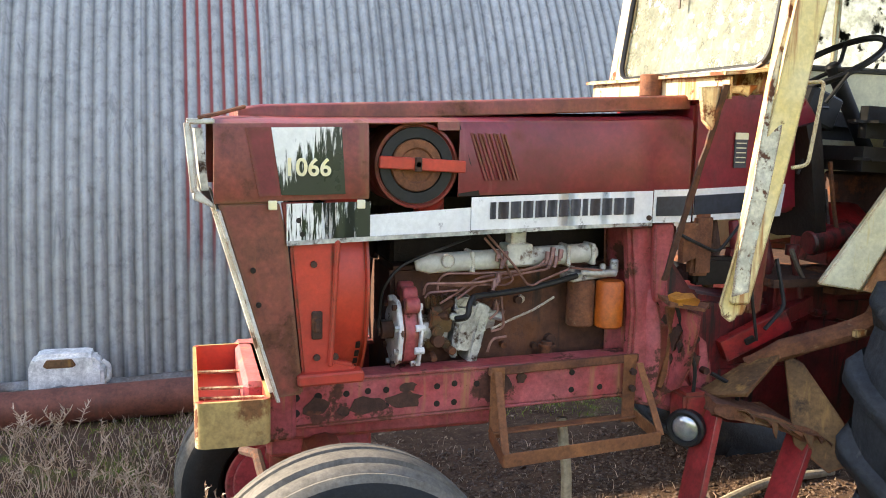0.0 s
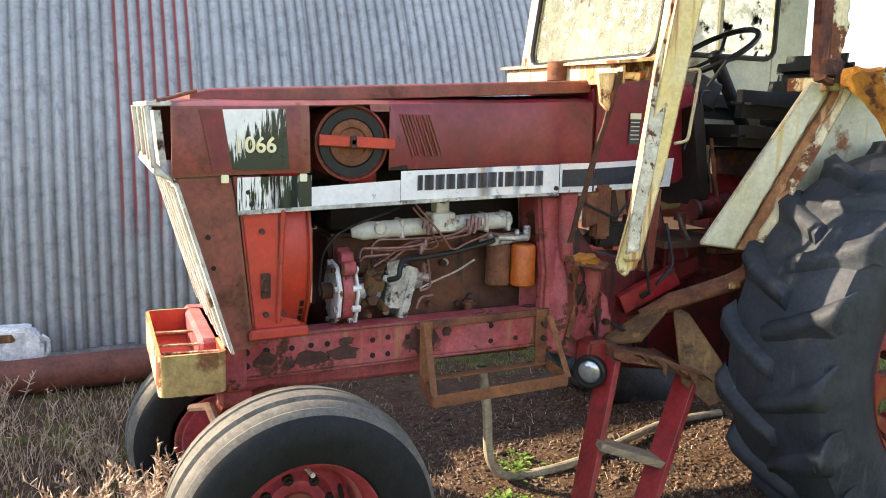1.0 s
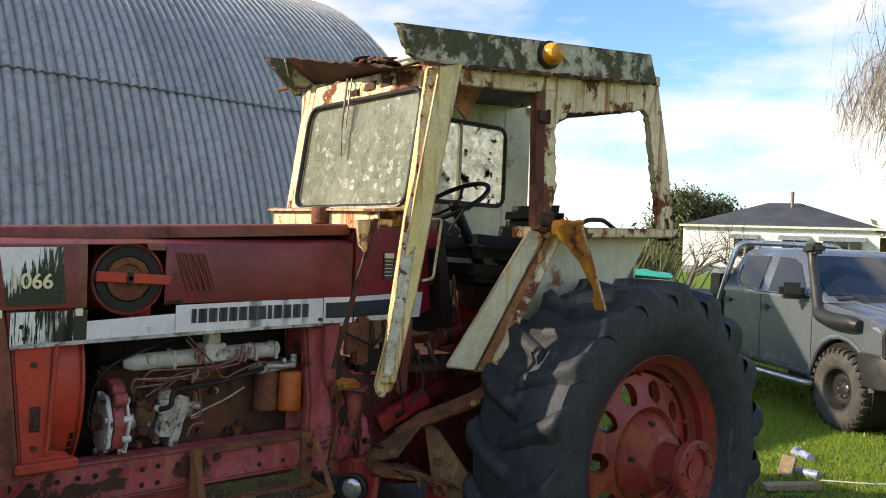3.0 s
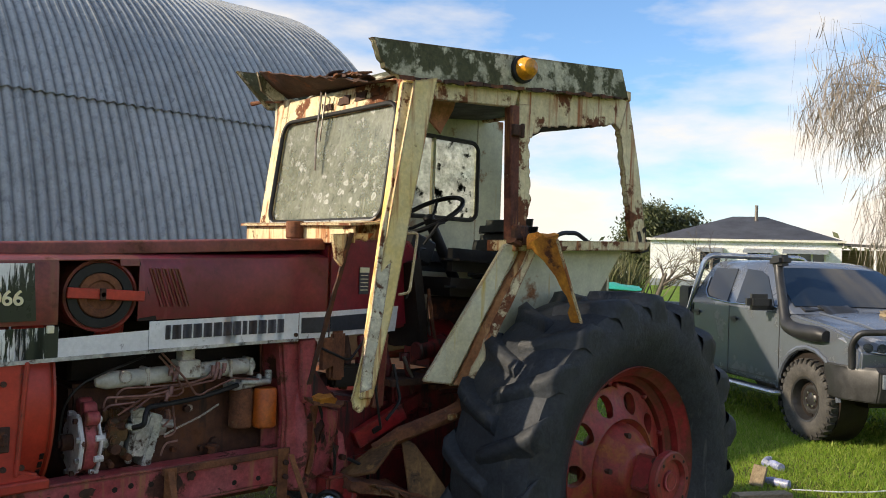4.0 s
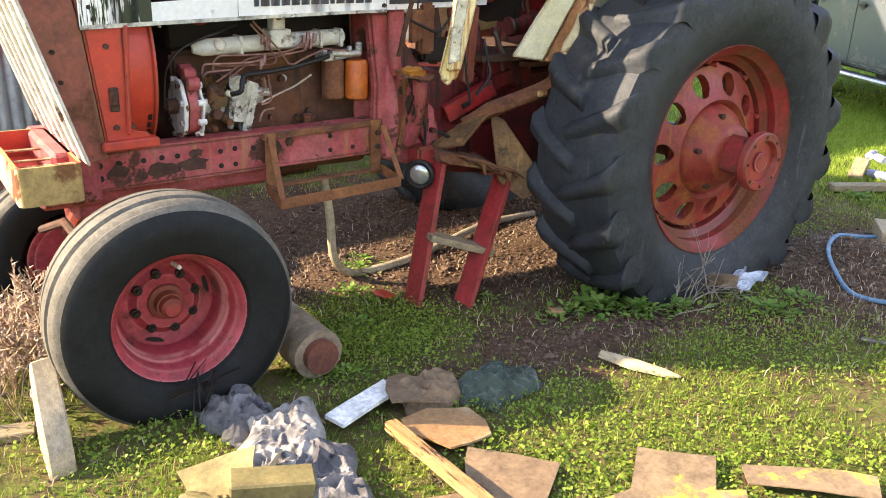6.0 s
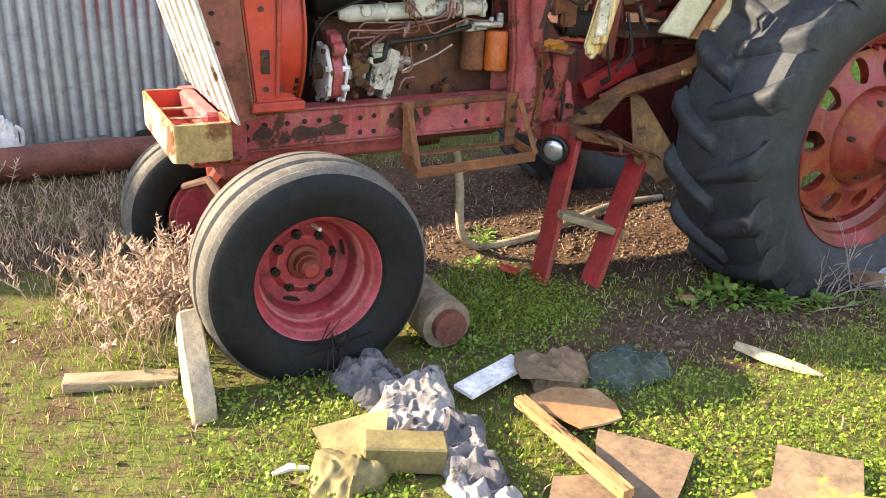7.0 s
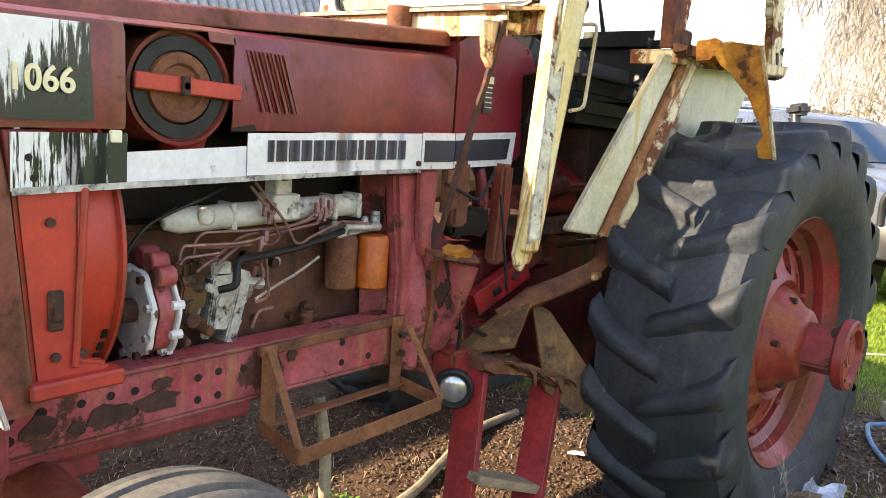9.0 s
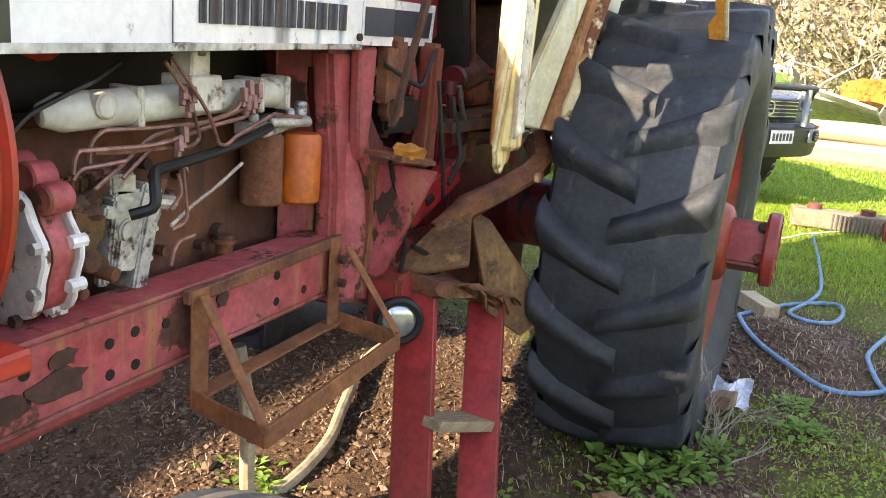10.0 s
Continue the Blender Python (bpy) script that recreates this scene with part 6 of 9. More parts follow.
cons = part("dash_cowl", b, "crimson", tractor, "dull maroon dash cowl", bevel=0.014, seg=2)
for x0, x1, z0, z1, z2, z3, nm, mt, off in ((2.075, 2.53, 1.285, 1.398, 1.290, 1.412, "stripe_border", "white_strip", 0.004), (2.075, 2.475, 1.308, 1.375, 1.312, 1.388, "navy_stripe", "navy", 0.008)):
    part(nm, Mesh().prism([(x0, dash_y(x0) - off, z0), (x1, dash_y(x1) - off, z2), (x1 + 0.015, dash_y(x1) - off, z3), (x0, dash_y(x0) - off, z1)], (0, 0.004, 0)), mt, cons)
part("cowl_knob", Mesh().cyl((2.66, 2.41, 1.535), (2.66, 2.37, 1.535), 0.028, 18).cyl((2.66, 2.38, 1.535), (2.66, 2.36, 1.535), 0.014, 12), "maroon", cons, bevel=0.004)
part("hydraulic_pipe", Mesh().tube(bent([(2.58, 2.36, 1.45), (2.64, 2.35, 1.62), (2.65, 2.36, 1.70), (2.71, 2.38, 1.70)]), 0.007, 6), "hose", cons)
part("warning_label", Mesh().box((2.29, dash_y(2.29) - 0.003, 1.535), (0.065, 0.004, 0.125), (0, 0, 13.5)), "decal_dark", cons, "small faded warning label")
part("label_head", Mesh().box((2.29, dash_y(2.29) - 0.006, 1.585), (0.065, 0.004, 0.024), (0, 0, 13.5)), "number", cons)
for k in range(5):
    part("label_bar", Mesh().box((2.29, dash_y(2.29) - 0.006, 1.560 - 0.017 * k), (0.05, 0.003, 0.004), (0, 0, 13.5)), "number", cons)
SW = Matrix.Translation((2.87, 2.56, 1.885)) @ pose(0, 0, 0, 0, -32, 0)
ring = [SW @ Vector((0.205 * math.cos(a), 0.205 * math.sin(a), 0)) for a in np.linspace(0, 2 * math.pi, 33)]
sw = part("steering_wheel", Mesh().tube(ring, 0.013, 8, caps=False), "hose", tractor, "black steering wheel")
for a in (0.5, 2.6, 4.7):
    part("spoke", Mesh().tube([SW @ Vector((0, 0, -0.03)), SW @ Vector((0.1 * math.cos(a), 0.1 * math.sin(a), -0.03)), SW @ Vector((0.2 * math.cos(a), 0.2 * math.sin(a), 0))], 0.009, 6), "hose", sw)
part("steering_column", Mesh().cyl(SW @ Vector((0, 0, 0.0)), SW @ Vector((0, 0, -0.45)), 0.03, 14).box((2.74, 2.5, 1.70), (0.16, 0.14, 0.13), (0, 20, 0)), "hose", tractor, bevel=0.01)
part("tilt_lever", Mesh().tube([(2.70, 2.38, 1.72), (2.76, 2.34, 1.83), (2.80, 2.34, 1.84)], 0.008, 6), "hose", tractor)


def cushion(c, d, r, amount=0.03):
    b = Mesh().box(c, d, r)
    bmesh.ops.bevel(b.bm, geom=b.bm.edges[:], offset=amount, segments=4, affect="EDGES", clamp_overlap=True)
    return b


seat = part("seat_cushion", cushion((3.03, 2.50, 1.505), (0.52, 0.50, 0.095), (0, 2, 0), 0.042), "vinyl", tractor, "cracked black vinyl seat cushion", smooth=60)
part("seat_back", cushion((3.42, 2.52, 1.66), (0.13, 0.50, 0.30), (0, 12, 0), 0.045), "vinyl", tractor, "black vinyl seat back", smooth=60)
for yy in (2.33, 2.76):
    part("armrest", cushion((3.03, yy, 1.645), (0.50, 0.15, 0.120), (0, 2, 0), 0.055), "vinyl", tractor, "rounded black vinyl armrest", smooth=60)
part("head_pad", cushion((3.45, 2.52, 1.835), (0.10, 0.46, 0.13), (0, 10, 0), 0.045), "vinyl", tractor)
part("seat_base", Mesh().box((3.2, 2.52, 1.33), (0.4, 0.36, 0.24)), "dark_rust", tractor, bevel=0.01)
part("cab_floor", Mesh().box((2.85, 2.60, 1.06), (0.9, 0.76, 0.03)), "dark_rust", tractor)
part("seat_platform", Mesh().box((3.4, 2.58, 1.22), (0.7, 0.9, 0.05)), "dark_rust", tractor)
part("rear_wall", Mesh().box((3.80, 2.56, 1.48), (0.02, 1.0, 0.5)), "pale_green", tractor)
part("inner_guard", Mesh().prism([(2.66, 3.08, 1.05), (2.95, 3.08, 1.70), (3.95, 3.08, 1.72), (3.95, 3.08, 1.2)], (0, 0.012, 0)), "pale_green", tractor)
part("firewall_canvas", Mesh().box((2.64, 2.52, 1.42), (0.06, 0.42, 0.42), (0, -8, 0)).cut(3).dent(0.03, 7), "grime_and_void", tractor, "grimy grey-brown cover")
for k, (x, y, z, h) in enumerate(((2.72, 2.32, 1.35, 0.30), (2.78, 2.40, 1.25, 0.28), (2.52, 2.25, 1.12, 0.12))):
    part("control_lever", Mesh().tube([(x + 0.04, y, z - h / 2), (x, y, z), (x - 0.03, y, z + h / 2)], 0.009, 6), "steel" if k else "dark_rust", tractor)
M["deep_red"] = surf("oily_bright_red_paint", (0.42, 0.020, 0.022), (0.20, 0.014, 0.014), 7.0, 0.40, 0.12, bump=0.15, streak=(0.05, 0.012, 0.010), streak_at=0.60, spot=(0.05, 0.022, 0.014), spot_scale=7, spot_at=0.58, edge=(0.12, 0.03, 0.02), edge_at=0.45)
# red castings and clutter below the cab floor
clut = [((2.24, 2.38, 0.84), (0.18, 0.10, 0.16), (0, 20, 0), "grime_and_void"), ((2.38, 2.30, 1.12), (0.06, 0.06, 0.36), (0, 3, 0), "brown_red"),
        ((2.12, 2.28, 1.20), (0.08, 0.05, 0.22), (0, 0, 0), "rust"), ((2.62, 2.36, 0.98), (0.3, 0.14, 0.18), (0, 0, 0), "shade_dark_red"), ((2.22, 2.32, 1.10), (0.2, 0.06, 0.10), (0, 0, 0), "grime_and_void"), ((2.12, 2.30, 0.98), (0.16, 0.05, 0.025), (0, 4, 0), "dark_rust"),
        ((2.46, 2.4, 0.66), (0.5, 0.2, 0.16), (0, 0, 0), "shade_dark_red"), ((2.70, 2.34, 0.74), (0.24, 0.1, 0.34), (0, 12, 0), "shade_dark_red"), ((2.08, 2.22, 0.60), (0.10, 0.10, 0.18), (0, 0, 0), "wheel_red")]
for c, d, r, mt in clut:
    part("casting", cushion(c, d, r, 0.012), mt, tractor)
bracket = bar((2.245, 2.285, 0.805), (2.49, 2.25, 0.925), 0.05, 0.080, "red_bracket", tractor, "deep_red")
bracket["label"] = "bright red slotted bracket below the cab floor"
part("bracket_slot", Mesh().box((2.335, 2.244, 0.850), (0.040, 0.012, 0.026), (0, -26, -8)), "grime_and_void", bracket, bevel=0.004)
bar((2.47, 2.26, 0.93), (2.62, 2.29, 0.97), 0.05, 0.06, "bracket_arm", bracket, "shade_dark_red")
tb = loft([[(x, 2.335, 1.10), (x, 2.33, 1.205), (x, 2.345, 1.222), (x, 2.49, 1.325), (x, 2.56, 1.33), (x, 2.56, 1.10)] for x in (2.735, 2.75, 3.04, 3.055)])
toolbox = part("tool_box", tb, "deep_red", tractor, "red sheet-metal tool box with a sloping lid", bevel=0.010, seg=2)
part("lid_lip", Mesh().box((2.895, 2.322, 1.196), (0.33, 0.018, 0.014)), "wheel_red", toolbox, bevel=0.003)
for k, (z, dx) in enumerate(((1.082, 0.0), (1.050, 0.03), (1.015, -0.02))):
    part("rusted_plate", Mesh().box((2.88 + dx, 2.33, z), (0.36, 0.16, 0.022), (0, 1.5 * k - 2, 3 * k)).cut(2).dent(0.008, 14), "rust", toolbox, "flaking rusted plates below the box")
part("red_pipe", Mesh().tube(bent([(2.545, 2.31, 1.18), (2.56, 2.30, 1.10), (2.585, 2.29, 0.965), (2.66, 2.29, 0.925), (2.76, 2.31, 0.93)]), 0.015, 10).cyl((2.545, 2.31, 1.15), (2.545, 2.31, 1.19), 0.026, 12), "shade_dark_red", tractor, "bent red pipe")
sec = []
for z, dx, dy in ((1.27, -0.01, 0.10), (1.16, -0.005, 0.085), (1.04, 0.0, 0.04), (0.92, 0.012, 0.004), (0.80, 0.016, -0.004), (0.70, 0.006, 0.0), (0.63, -0.01, 0.01)):
    sec.append([(1.835 + dx, 2.440, z), (1.872 + dx, 2.405 + dy, z), (1.902 + dx, 2.345 + dy, z), (1.918 + dx, 2.292 + dy, z), (1.935 + dx, 2.262 + dy, z), (1.952 + dx, 2.258 + dy, z), (1.962 + dx, 2.275 + dy, z), (1.985 + dx, 2.272 + dy, z), (1.995 + dx, 2.256 + dy, z), (2.015 + dx, 2.262 + dy, z)])
part("housing_flank", loft(sec, close=False), "pink_red", bh, "chalky pink flank curving out from the engine", thick=0.006, smooth=60)
part("cover_edge", Mesh().prism([(1.985, 2.249, 0.985), (2.015, 2.247, 0.995), (2.035, 2.247, 0.90), (2.02, 2.249, 0.78), (1.985, 2.250, 0.69), (1.968, 2.250, 0.70), (1.998, 2.249, 0.82), (2.002, 2.249, 0.90)], (0, 0.02, 0)).dent(0.003, 30), "tray", bh, "orange-rusted edge of the side cover", bevel=0.002)
for x, y, z, h, mt in ((2.30, 2.33, 1.16, 0.24, "shade_dark_red"), (2.22, 2.36, 1.18, 0.30, "dark_rust"), (2.46, 2.36, 1.12, 0.22, "shade_dark_red")):
    part("linkage", Mesh().tube([(x, y, z - h / 2), (x + 0.01, y - 0.01, z), (x - 0.01, y, z + h / 2)], [0.022, 0.026, 0.018], 8).box((x, y - 0.01, z), (0.06, 0.04, 0.03), (0, 12, 0)).cyl((x - 0.03, y - 0.02, z - 0.06), (x + 0.03, y - 0.02, z - 0.06), 0.014, 8), mt, tractor, bevel=0.003)
part("red_drum", Mesh().cyl((2.64, 2.34, 1.19), (2.82, 2.34, 1.22), 0.05, 20), "shade_dark_red", tractor, bevel=0.008)
gus = part("battery_gusset", Mesh().prism([(2.03, 2.315, 0.990), (1.99, 2.065, 0.992), (2.01, 2.10, 0.93), (2.045, 2.18, 0.78), (2.03, 2.215, 0.70), (1.985, 2.255, 0.66), (2.0, 2.29, 0.80)], (0.010, 0.004, 0)).cut(1).dent(0.003, 12), "pink_red", tractor, "pink-red gusset plate eaten by rust", bevel=0.0)
for y, z, r in ((2.20, 0.905, 0.020), (2.225, 0.875, 0.028), (2.19, 0.86, 0.016), (2.245, 0.80, 0.012)):
    ring = [(1.999 + (0.99 - z) * 0.10 + 0.0, y + r * (0.8 + 0.3 * math.sin(3 * a)) * math.cos(a), z + 1.5 * r * (0.8 + 0.3 * math.cos(4 * a)) * math.sin(a)) for a in np.linspace(0, 2 * math.pi, 14)[:-1]]
    part("rust_scab", Mesh().prism(ring, (-0.012, -0.004, 0)), "dark_rust", gus)
part("battery_bracket", Mesh().prism([(1.92, 2.13, 1.015), (2.03, 2.09, 1.0), (2.10, 2.17, 1.0), (1.95, 2.25, 1.02)], (0, 0, 0.012)).dent(0.006, 20), "rust", tractor)
part("rust_cake", Mesh().box((1.975, 2.14, 1.035), (0.085, 0.05, 0.03)).cut(2).dent(0.018, 24), "orange_rust", tractor, "lump of orange rust")
for pts, r in (([(1.99, 2.2, 1.0), (2.02, 2.19, 0.9), (2.07, 2.18, 0.78), (2.08, 2.2, 0.66)], 0.007), ([(2.02, 2.25, 1.24), (2.14, 2.2, 1.18), (2.24, 2.22, 1.28)], 0.006), ([(2.28, 2.22, 1.2), (2.3, 2.2, 1.0), (2.33, 2.2, 0.86)], 0.006), ([(2.42, 2.24, 1.15), (2.44, 2.2, 0.98), (2.36, 2.2, 0.9)], 0.008),
               ([(2.15, 2.2, 0.75), (2.24, 2.16, 0.70), (2.26, 2.2, 0.6)], 0.008)):
    part("hose", Mesh().tube(bent(pts), r, 6), "hose" if r < 0.01 else "red", tractor)

# --- step tray on the rail
tray = part("step_back", Mesh().prism([(1.335, 2.262, 0.800), (1.90, 2.272, 0.815), (1.90, 2.272, 0.787), (1.335, 2.262, 0.772)], (0, 0.02, 0)), "rust", tractor, "rusty angle-iron step tray", bevel=0.003)
P = {"bl": (1.345, 2.268, 0.575), "br": (1.895, 2.275, 0.59), "fl": (1.315, 2.06, 0.56), "fr": (1.885, 2.085, 0.577)}
for a, c in (("fl", "fr"), ("fl", "bl"), ("fr", "br")):
    bar(P[a], P[c], 0.006, 0.045, "tray_bar", tray)
bar(P["bl"], P["br"], 0.045, 0.006, "tray_bar", tray)
bar((P["fl"][0], P["fl"][1] + 0.025, P["fl"][2] - 0.018), (P["fr"][0], P["fr"][1] + 0.025, P["fr"][2] - 0.018), 0.045, 0.006, "tray_ledge", tray)
for k, top in (("bl", 0.80), ("br", 0.815)):
    bar((P[k][0] + (0.02 if k == "bl" else -0.03), P[k][1] - 0.004, P[k][2] - 0.02), (P[k][0] + (0.02 if k == "bl" else -0.03), P[k][1] - 0.004, top), 0.05, 0.006, "tray_upright", tray, up=(0, 1, 0))
bar((1.36, 2.25, 0.79), (1.325, 2.07, 0.57), 0.006, 0.026, "tray_brace", tray, up=(1, 0, 0))
bar((1.89, 2.25, 0.79), (1.89, 2.09, 0.585), 0.006, 0.026, "tray_brace", tray, up=(1, 0, 0))
for z in (0.70, 0.76):
    part("tray_bolt", Mesh().cyl((1.865, 2.255, z), (1.865, 2.240, z), 0.012, 6), "dark_rust", tray)

# --- step ladder under the cab
M["ladder_red"] = surf("scuffed_bright_red_paint", (0.40, 0.035, 0.035), (0.26, 0.026, 0.026), 5.0, 0.42, 0.12, bump=0.12, streak=(0.16, 0.05, 0.026), streak_at=0.62, spot=(0.16, 0.055, 0.028), spot_scale=6, spot_at=0.62, edge=(0.13, 0.042, 0.02), edge_at=0.45)
lad = bar((1.925, 2.035, -0.02), (2.14, 2.17, 0.66), 0.026, 0.115, "step_ladder", tractor, "ladder_red", up=(0, 1, 0))
lad["label"] = "red steel step ladder hanging under the cab"
bar((2.125, 1.925, -0.02), (2.455, 2.08, 0.535), 0.026, 0.115, "ladder_stile", lad, "ladder_red", up=(0, 1, 0))
tread = bar((2.015, 2.055, 0.315), (2.315, 1.985, 0.212), 0.10, 0.030, "ladder_tread", lad, "wood")
tread["label"] = "grey timber tread"
for fx, fy in ((1.93, 2.03), (2.13, 1.925)):
    part("ladder_foot", Mesh().box((fx, fy, 0.0), (0.05, 0.10, 0.012), (0, 0, -10)), "dark_rust", lad)
b = Mesh().prism([(2.10, 2.09, 0.685), (2.30, 2.05, 0.635), (2.50, 2.01, 0.555), (2.50, 2.15, 0.56), (2.32, 2.19, 0.64), (2.12, 2.23, 0.685)], (0, 0, -0.045)).cut(4).dent(0.016, 18).dent(0.012, 45)
part("rotten_tread", b, "rust", lad, "flaking rusted top tread")
b = Mesh().prism([(2.18, 2.07, 0.66), (2.39, 2.03, 0.60), (2.41, 2.02, 0.56), (2.28, 2.04, 0.60)], (0, 0.015, 0)).cut(2).dent(0.016, 26)
part("flake", b, "dark_ply", lad)
frng = random.Random(23)
for k in range(9):
    p = Vector((2.15, 2.06, 0.665)).lerp(Vector((2.45, 2.00, 0.565)), min(1.0, max(0.0, k / 8 + frng.uniform(-0.05, 0.05))))
    w, d = frng.uniform(0.02, 0.075), frng.choice((0.008, 0.014, 0.022, 0.05))
    part("flake", Mesh().prism([p, p + Vector((w, -0.012, -0.006 - 0.3 * w)), p + Vector((w * frng.uniform(0.6, 1.0), -0.020, -d - 0.3 * w)), p + Vector((w * 0.35, -0.018, -d * frng.uniform(0.3, 1.1)))], (0.004, 0.012, 0)).cut(1).dent(0.008, 40), "rust" if k % 3 else "dark_ply", lad)
LM = Matrix.Translation((2.045, 2.175, 0.57)) @ Vector((-0.75, -0.6, -0.05)).to_track_quat("Z", "Y").to_matrix().to_4x4()
lamp = part("work_lamp", Mesh().lathe([(0.02, -0.06), (0.052, -0.045), (0.066, -0.01), (0.068, 0.018), (0.060, 0.026), (0.050, 0.024), (0.046, 0.012)], LM, 28), "hose", tractor, "round work lamp in a black rubber housing")
M["lens"] = surf("silvered_lamp_glass", (0.62, 0.64, 0.66), (0.45, 0.46, 0.47), 20, 0.15, 0.05, metal=0.7, bump=0.03, bump_scale=30)
part("lamp_lens", Mesh().lathe([(0.049, 0.012), (0.04, 0.019), (0.02, 0.024), (0.001, 0.025)], LM, 28), "lens", lamp)
# loose plates and the rotten beam behind the ladder
b = Mesh().prism([(2.137, 2.266, 0.666), (2.28, 2.205, 0.780), (2.40, 2.150, 0.860), (2.412, 2.140, 0.850), (2.29, 2.085, 0.785), (2.175, 2.035, 0.726), (2.150, 2.15, 0.688)], (0.008, 0.004, -0.014)).cut(1)
part("loose_plate", b, "dark_ply", tractor, "bent grey-brown plate", bevel=0.003)
b = Mesh().prism([(2.40, 2.14, 0.83), (2.45, 2.09, 0.795), (2.59, 1.925, 0.52), (2.575, 1.925, 0.49), (2.48, 1.965, 0.44), (2.40, 2.05, 0.52)], (0.012, 0.02, 0))
part("loose_plate", b, "dark_ply", tractor, "triangular brown plate", bevel=0.003)
b = Mesh().tube([(2.30, 2.2, 0.77), (2.40, 2.14, 0.84), (2.50, 2.08, 0.885), (2.60, 2.04, 0.92), (2.68, 2.03, 0.96), (2.76, 2.08, 1.02)], [0.025, 0.04, 0.038, 0.036, 0.04, 0.045], 12).dent(0.016, 16).dent(0.012, 42)
part("rotten_beam", b, "rust", tractor, "crumbling rusted cross beam")
part("yellow_flake", Mesh().box((2.59, 2.0, 0.925), (0.05, 0.02, 0.02)).cut(2).dent(0.01, 30), "yellow_cream", tractor)

# ---- parked utility truck ----
M["ute_paint"] = surf("dusty_grey_car_paint", (0.155, 0.178, 0.215), (0.125, 0.142, 0.172), 1.5, 0.20, 0.05, metal=0.35, bump=0.0, fine=0.06, spot=(0.16, 0.15, 0.135), spot_scale=2.5, spot_at=0.66, spot_soft=0.25, spot_rough=0.5)
M["black_plastic"] = surf("black_plastic_trim", (0.018, 0.018, 0.019), (0.03, 0.03, 0.03), 8, 0.45, 0.1, bump=0.05)
M["car_glass"] = surf("dark_tinted_glass", (0.008, 0.012, 0.018), (0.014, 0.02, 0.028), 2, 0.03, 0.01, bump=0.0, fine=0.05, spec=0.7)
M["ply"] = surf("tan_plywood_piece", (0.42, 0.23, 0.10), (0.30, 0.165, 0.075), 5, 0.7, 0.1, bump=0.15, spot=(0.62, 0.50, 0.34), spot_scale=6, spot_at=0.6, spot_soft=0.2)
M["black_rubber"] = surf("dark_rubber_blocks", (0.028, 0.027, 0.025), (0.05, 0.046, 0.04), 7, 0.8, 0.08, bump=0.1)
M["rim_black"] = surf("satin_black_steel_rim", (0.022, 0.022, 0.023), (0.035, 0.034, 0.033), 6, 0.38, 0.1, bump=0.03)
M["chrome"] = surf("bright_tube", (0.62, 0.62, 0.62), (0.5, 0.5, 0.5), 5, 0.22, 0.05, metal=0.9, bump=0.0)
M["headlamp"] = surf("clear_headlamp", (0.55, 0.57, 0.6), (0.35, 0.36, 0.38), 12, 0.1, 0.03, metal=0.5, bump=0.0, spec=0.9)
M["mud_tyre"] = surf("dusty_offroad_tyre", (0.085, 0.078, 0.068), (0.05, 0.048, 0.045), 6, 0.85, 0.08, bump=0.2)


